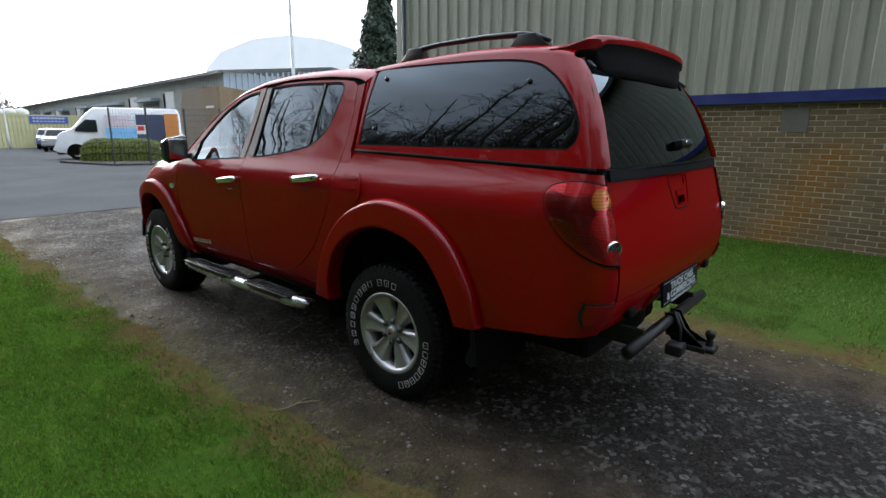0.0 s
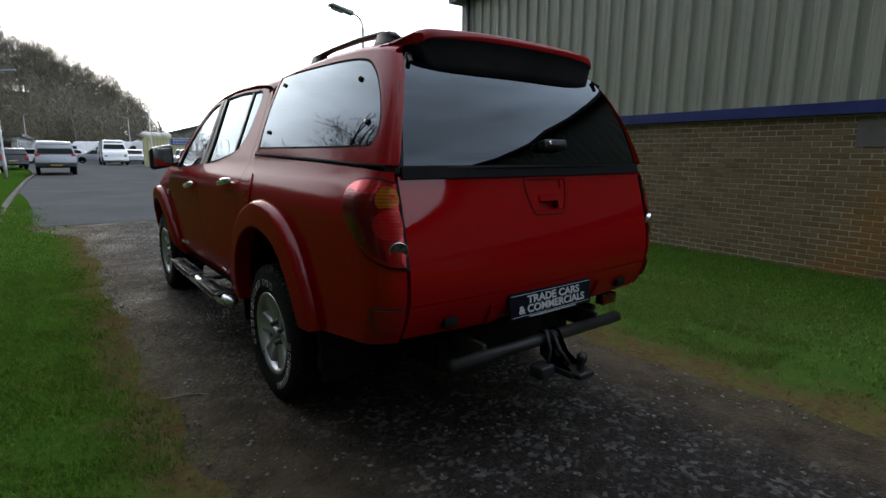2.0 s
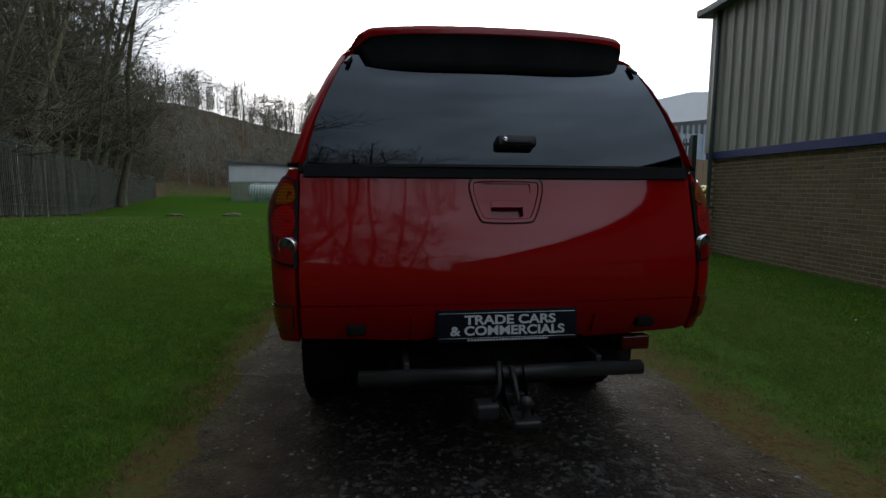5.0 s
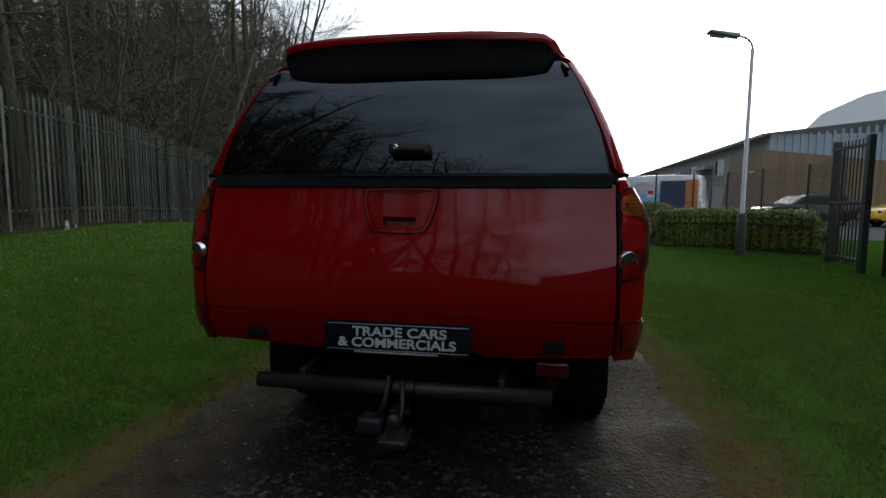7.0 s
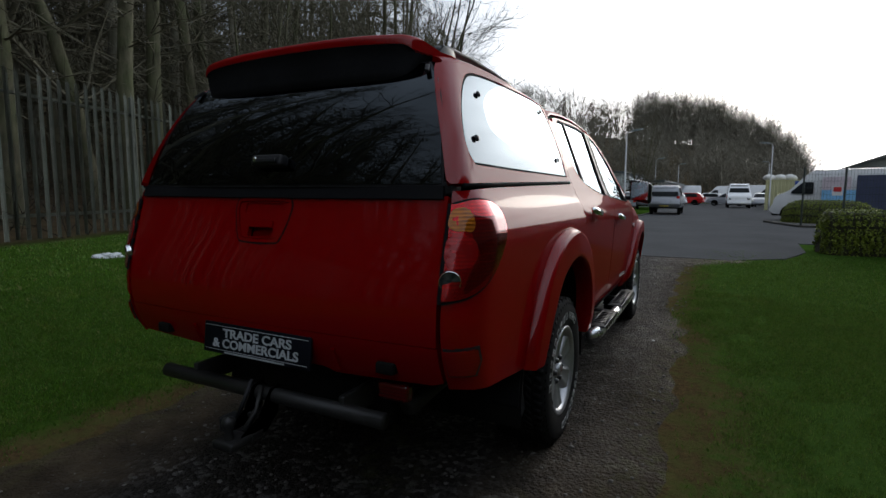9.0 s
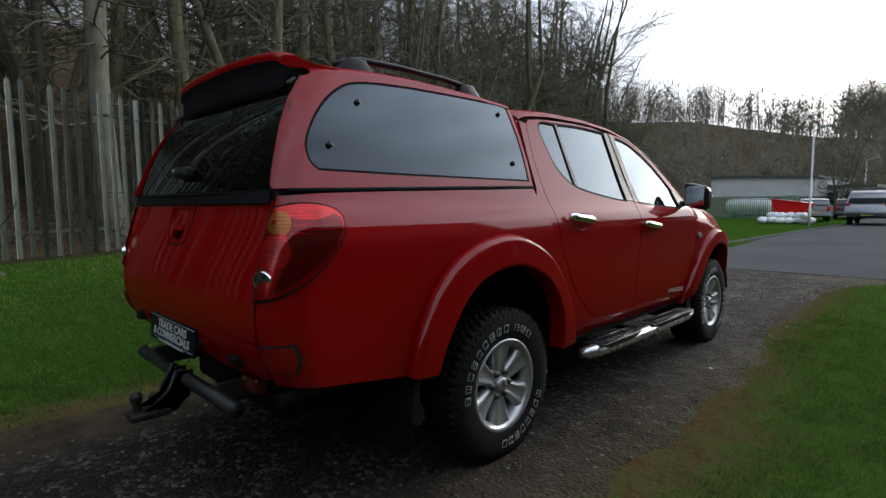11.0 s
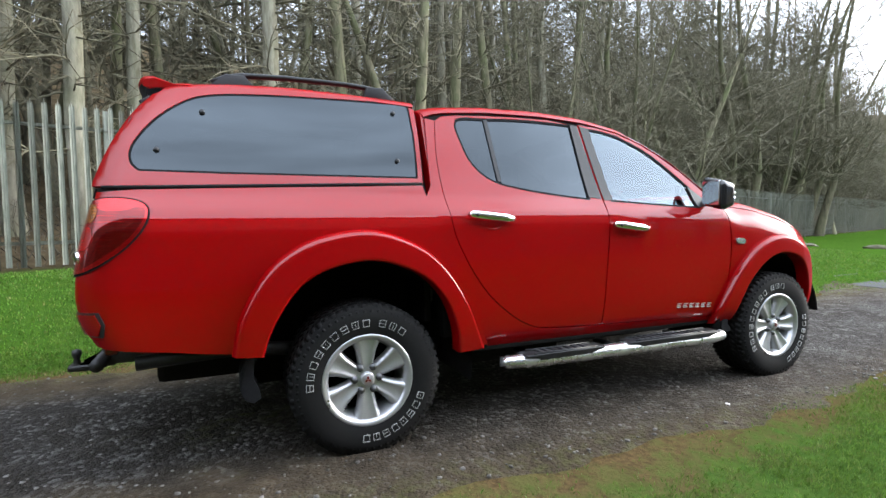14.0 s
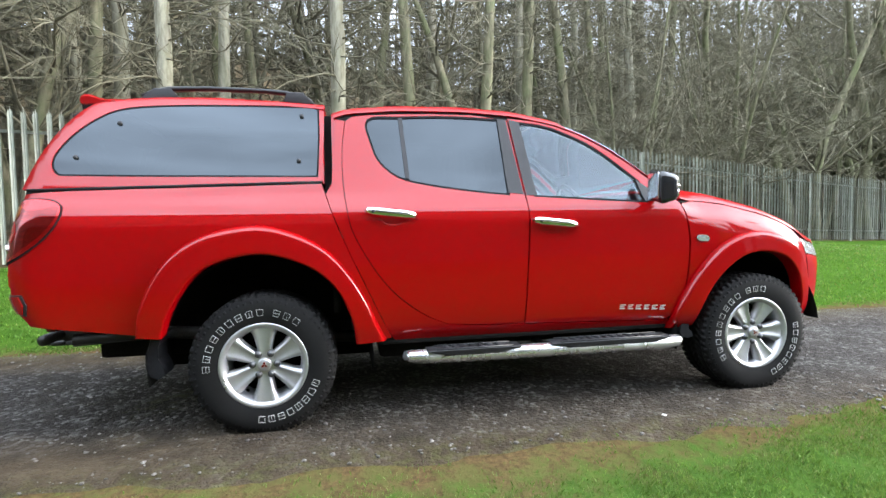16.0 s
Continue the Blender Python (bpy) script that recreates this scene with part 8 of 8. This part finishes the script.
def hill_spots(count, near, far, azimuth, low, high, kinds):
    out = []
    for _ in range(20000):
        if len(out) >= count:
            break
        az, r = rng.uniform(*azimuth), rng.uniform(near, far)
        x, y = -r * math.sin(radians(az)), r * math.cos(radians(az))
        if fence_x(y) - x < 12 and y < 88:
            continue
        out.append((x, y, land(x, y) - 0.2, rng.uniform(low, high), rng.uniform(0, 6.28), int(rng.integers(0, kinds))))
    return out


joined(HILL, hill_spots(420, 158, 172, (-8.5, 60), 0.85, 1.25, 6) + hill_spots(240, 140, 172, (-8.0, 7.0), 0.95, 1.3, 6), "crest_trees", TWIG_HAZED, "open row of bare trees along the hill crest")
joined(BRUSH, hill_spots(1500, 92, 152, (-9.5, 84), 0.7, 1.2, 5), "hill_wood", TWIG_HAZED, "bare grey-brown wood on the distant hill")

# one dark conifer behind the workshop
con = thing("conifer", "tall dark evergreen conifer behind the workshop", "tree", pose(35.5, 39.5, 0))
part("trunk", tube([(0, 0, 0), (0, 0, 8), (0, 0, 17)], [0.3, 0.2, 0.04], 8), BARK, con)
r3 = np.random.default_rng(5)
n = 22000
h = 2.5 + 15.0 * r3.random(n) ** 0.8
rad = (17.8 - h) * 0.32 * np.sqrt(r3.random(n)) + 0.1
a = r3.uniform(0, 6.28, n)
rad *= 0.86 + 0.08 * np.sin(h * 4.3 + 2.0 * np.sin(a * 2)) + 0.10 * np.sin(a * 5 + h * 1.7)
c = np.column_stack([rad * np.cos(a), rad * np.sin(a), h - 0.12 * rad])
v, f = leaf_cards(c, np.column_stack([np.cos(a), np.sin(a), np.full(n, 0.6)]), 0.24, r3)
soup("foliage", v, f, leaf_material("conifer_needles", (0.010, 0.022, 0.012), (0.028, 0.050, 0.024)), con, "dark green needle sprays")

# ---- pieces: bricks, grass blades, loose stones ----
BRICK = Nodes("yellow_brown_brick")
_p = BRICK.coords("World")
_r = BRICK.add("ShaderNodeObjectInfo").outputs["Random"]
_i = BRICK.add("ShaderNodeNewGeometry").outputs["Random Per Island"]
_g = BRICK.noise(_p, 60.0, 4.0)
_t = BRICK.math('FRACT', BRICK.math('ADD', _r, _i))
_c = BRICK.mix(_t, rgb(0.095, 0.065, 0.028), rgb(0.165, 0.120, 0.058))
_c = BRICK.mix(BRICK.ramp(_g, 0.4, 0.7, 0.0, 0.4), _c, rgb(0.12, 0.08, 0.04))
_st = BRICK.noise(BRICK.stretch(_p, 1.0, 1.0, 0.5), 0.9, 4.0)
_c = BRICK.mix(BRICK.ramp(_st, 0.62, 0.75, 0.0, 0.55), _c, rgb(0.17, 0.095, 0.022))
# a rust run down one stretch of the wall and a pale repair
_q = BRICK.xyz(_p)
_d = BRICK.math('ABSOLUTE', BRICK.math('ADD', BRICK.math('ADD', _q[1], 0.73), BRICK.math('MULTIPLY', _q[2], 0.48)))
_rust = BRICK.math('MULTIPLY', BRICK.ramp(_d, 0.60, 0.08), BRICK.math('MULTIPLY', BRICK.ramp(_q[2], 1.45, 1.15), BRICK.ramp(BRICK.noise(_p, 7.0, 5.0), 0.25, 0.5)))
_c = BRICK.mix(BRICK.math('MULTIPLY', _rust, 0.85), _c, rgb(0.20, 0.090, 0.008))
BRICK = BRICK.finish(Base_Color=_c, Roughness=0.9, Normal=BRICK.bump(_g, 0.4, 0.006))
bm = box(-0.005, 0.06, -0.1055, 0.1055, -0.0320, 0.0320, 0.004, 1)
brick_me = bpy.data.meshes.new("brick")
bm.to_mesh(brick_me)
bm.free()
brick_me.materials.append(BRICK)
bv, bf = np.array([v.co[:] for v in brick_me.vertices]), [list(p.vertices) for p in brick_me.polygons]
rest_v, rest_f, k = [], [], 0
for row in range(31):
    z = 1.805 - row * 0.0755
    y = -9.0 + (0.1125 if row % 2 else 0.0)
    while y < 7.62:
        j = random.uniform(-0.0035, 0.0035)
        if 0.6 < y < 3.0 and row < 28:
            ob = new("brick", brick_me)
            ob.parent = hall
            ob.matrix_basis = Matrix.Translation((j, y, z))
        else:
            rest_v.append(bv + np.array([j, y, z]))
            rest_f += [[i + k for i in f] for f in bf]
            k += len(bv)
        y += 0.225
me = bpy.data.meshes.new("brickwork")
me.from_pydata(np.concatenate(rest_v).tolist(), [], rest_f)
me.materials.append(BRICK)
o = tagged(new("brickwork", me), "yellow-brown stretcher-bond brickwork", kind="stuff")
o.parent = hall

GRASS = Nodes("grass_blades")
_i = GRASS.add("ShaderNodeNewGeometry").outputs["Random Per Island"]
_p = GRASS.coords("World")
_c = GRASS.mix(_i, rgb(0.025, 0.074, 0.007), rgb(0.092, 0.190, 0.022))
_c = GRASS.mix(GRASS.ramp(GRASS.noise(_p, 1.6, 5.0), 0.42, 0.62, 0.0, 0.65), _c, rgb(0.040, 0.088, 0.010))
_c = GRASS.mix(GRASS.ramp(GRASS.noise(_p, 4.5, 5.0, 0.65), 0.50, 0.68, 0.0, 0.55), _c, rgb(0.130, 0.165, 0.030))
_c = GRASS.mix(GRASS.ramp(_i, 0.90, 0.94, 0.0, 0.8), _c, rgb(0.15, 0.135, 0.055))
# paler turf colour in a band along the track's right side
_x = GRASS.xyz(_p)[0]
_c = GRASS.mix(GRASS.math('MULTIPLY', GRASS.ramp(_x, 1.1, 1.7, 0.0, 0.34), GRASS.ramp(_x, 4.6, 3.4)), _c, GRASS.mix(_i, rgb(0.075, 0.120, 0.026), rgb(0.175, 0.215, 0.080)))
_b = GRASS.add("ShaderNodeBsdfPrincipled", Base_Color=_c, Roughness=0.6, Specular_IOR_Level=0.2)
_w = GRASS.add("ShaderNodeBsdfTranslucent", Color=GRASS.mix(0.4, _c, rgb(0.11, 0.20, 0.016)))
_m = GRASS.add("ShaderNodeMixShader", i0=0.30, i1=_b.outputs[0], i2=_w.outputs[0])
GRASS.t.links.new(_m.outputs[0], GRASS.out.inputs[0])
GRASS = GRASS.mat


def blades(name, label, n, region, rng, height=0.038, width=0.0035, skip=None):
    """Short mown blades: one bent triangle pair each."""
    pts = []
    x = rng.uniform(region[0], region[1], n)
    y = rng.uniform(region[2], region[3], n)
    keep = []
    for a, b in zip(x, y):
        left, right = 1.25 * (-1.42 - a), 0.85 * (a - 1.54 + 0.34 * smooth(1.2, 3.6, b))
        d = max(left, right) + 0.16 * noise.noise(Vector((a * 1.7, b * 1.7, 4.0))) + 0.10 * noise.noise(Vector((a * 6, b * 6, 1.0)))
        thin = 0.06 + 0.94 * smooth(-0.10, 0.40, d)
        bare = smooth(-0.25, 0.15, noise.noise(Vector((a * 3.0, b * 3.0, 7.0)))) if d < 0.7 else 1.0
        rim = min(a - region[0], region[1] - a, b - region[2], region[3] - b)
        thin *= smooth(-0.2, 1.5, rim + 0.5 * noise.noise(Vector((a, b, 3.0)))) if max(left, right) > 0.9 else 1.0
        if skip and skip[0] < a < skip[1] and skip[2] < b < skip[3]:
            keep.append(False)
            continue
        keep.append(d > -0.12 and rng.random() < thin * (0.25 + 0.75 * bare) and a > fence_x(b) + 0.15)
    keep = np.array(keep)
    x, y = x[keep], y[keep]
    z = np.array([land(a, b) for a, b in zip(x, y)])
    n = len(x)
    a = rng.uniform(0, 2 * np.pi, n)
    h = height * rng.uniform(0.45, 1.35, n)
    w = width * rng.uniform(0.7, 1.4, n)
    lean = rng.uniform(0.1, 1.0, n) * h
    la = rng.uniform(0, 2 * np.pi, n)
    sx, sy = np.cos(a) * w, np.sin(a) * w
    lx, ly = np.cos(la) * lean, np.sin(la) * lean
    v = np.stack([np.column_stack([x - sx, y - sy, z - 0.004]), np.column_stack([x + sx, y + sy, z - 0.004]),
                  np.column_stack([x + lx * 0.4 + sx * 0.7, y + ly * 0.4 + sy * 0.7, z + h * 0.65]), np.column_stack([x + lx, y + ly, z + h])], 1).reshape(-1, 3)
    f = np.arange(4 * n).reshape(-1, 4)
    return tagged(soup(name, v, f, GRASS), label, "grass", kind="stuff")


rng = np.random.default_rng(3)
blades("lawn_grass", "short mown green grass blades beside the track", 240000, (-4.4, -1.2, -2.4, 4.5), rng, 0.020, 0.0026)
blades("lawn_grass", "short mown green grass blades beside the track", 230000, (1.2, 4.4, -1.5, 5.0), rng, 0.017, 0.0022)
blades("lawn_grass", "green grass blades on the wider lawn", 110000, (-9.5, -1.3, -5.0, 13.0), rng, 0.028, 0.007, (-3.4, -1.2, -1.6, 3.6))
blades("lawn_grass", "green grass blades before the brick wall", 80000, (1.3, 6.7, -6.0, 11.0), rng, 0.026, 0.006, (1.2, 3.5, -0.7, 4.2))

STONE = Nodes("loose_grey_stone")
_i = STONE.add("ShaderNodeNewGeometry").outputs["Random Per Island"]
_c = STONE.mix(_i, rgb(0.030, 0.026, 0.023), rgb(0.130, 0.122, 0.113))
STONE = STONE.finish(Base_Color=_c, Roughness=0.7)
ico = bmesh.new()
bmesh.ops.create_icosphere(ico, subdivisions=1, radius=1.0)
iv, ifc = np.array([v.co[:] for v in ico.verts]), np.array([[v.index for v in f.verts] for f in ico.faces])
ico.free()
V, F, k = [], [], 0
for i in range(8200):
    x, y = rng.uniform(-1.35, 1.32), rng.uniform(-3.2, 8.2)
    if noise.noise(Vector((x * 1.3, y * 1.3, 12.0))) < rng.uniform(-0.6, 0.35):
        continue
    s = 0.003 + 0.010 * rng.random() ** 3
    w = iv * (1 + rng.normal(scale=0.18, size=(12, 1))) * s * np.array([1.2, 1.0, 0.6])
    a = rng.uniform(0, 6.28)
    w = np.column_stack([w[:, 0] * math.cos(a) - w[:, 1] * math.sin(a), w[:, 0] * math.sin(a) + w[:, 1] * math.cos(a), w[:, 2]])
    V.append(w + np.array([x, y, land(x, y) + 0.012])), F.append(ifc + k)
    k += 12
tagged(soup("gravel", np.concatenate(V), np.concatenate(F), STONE), "loose grey stones on the track", "gravel", kind="stuff")
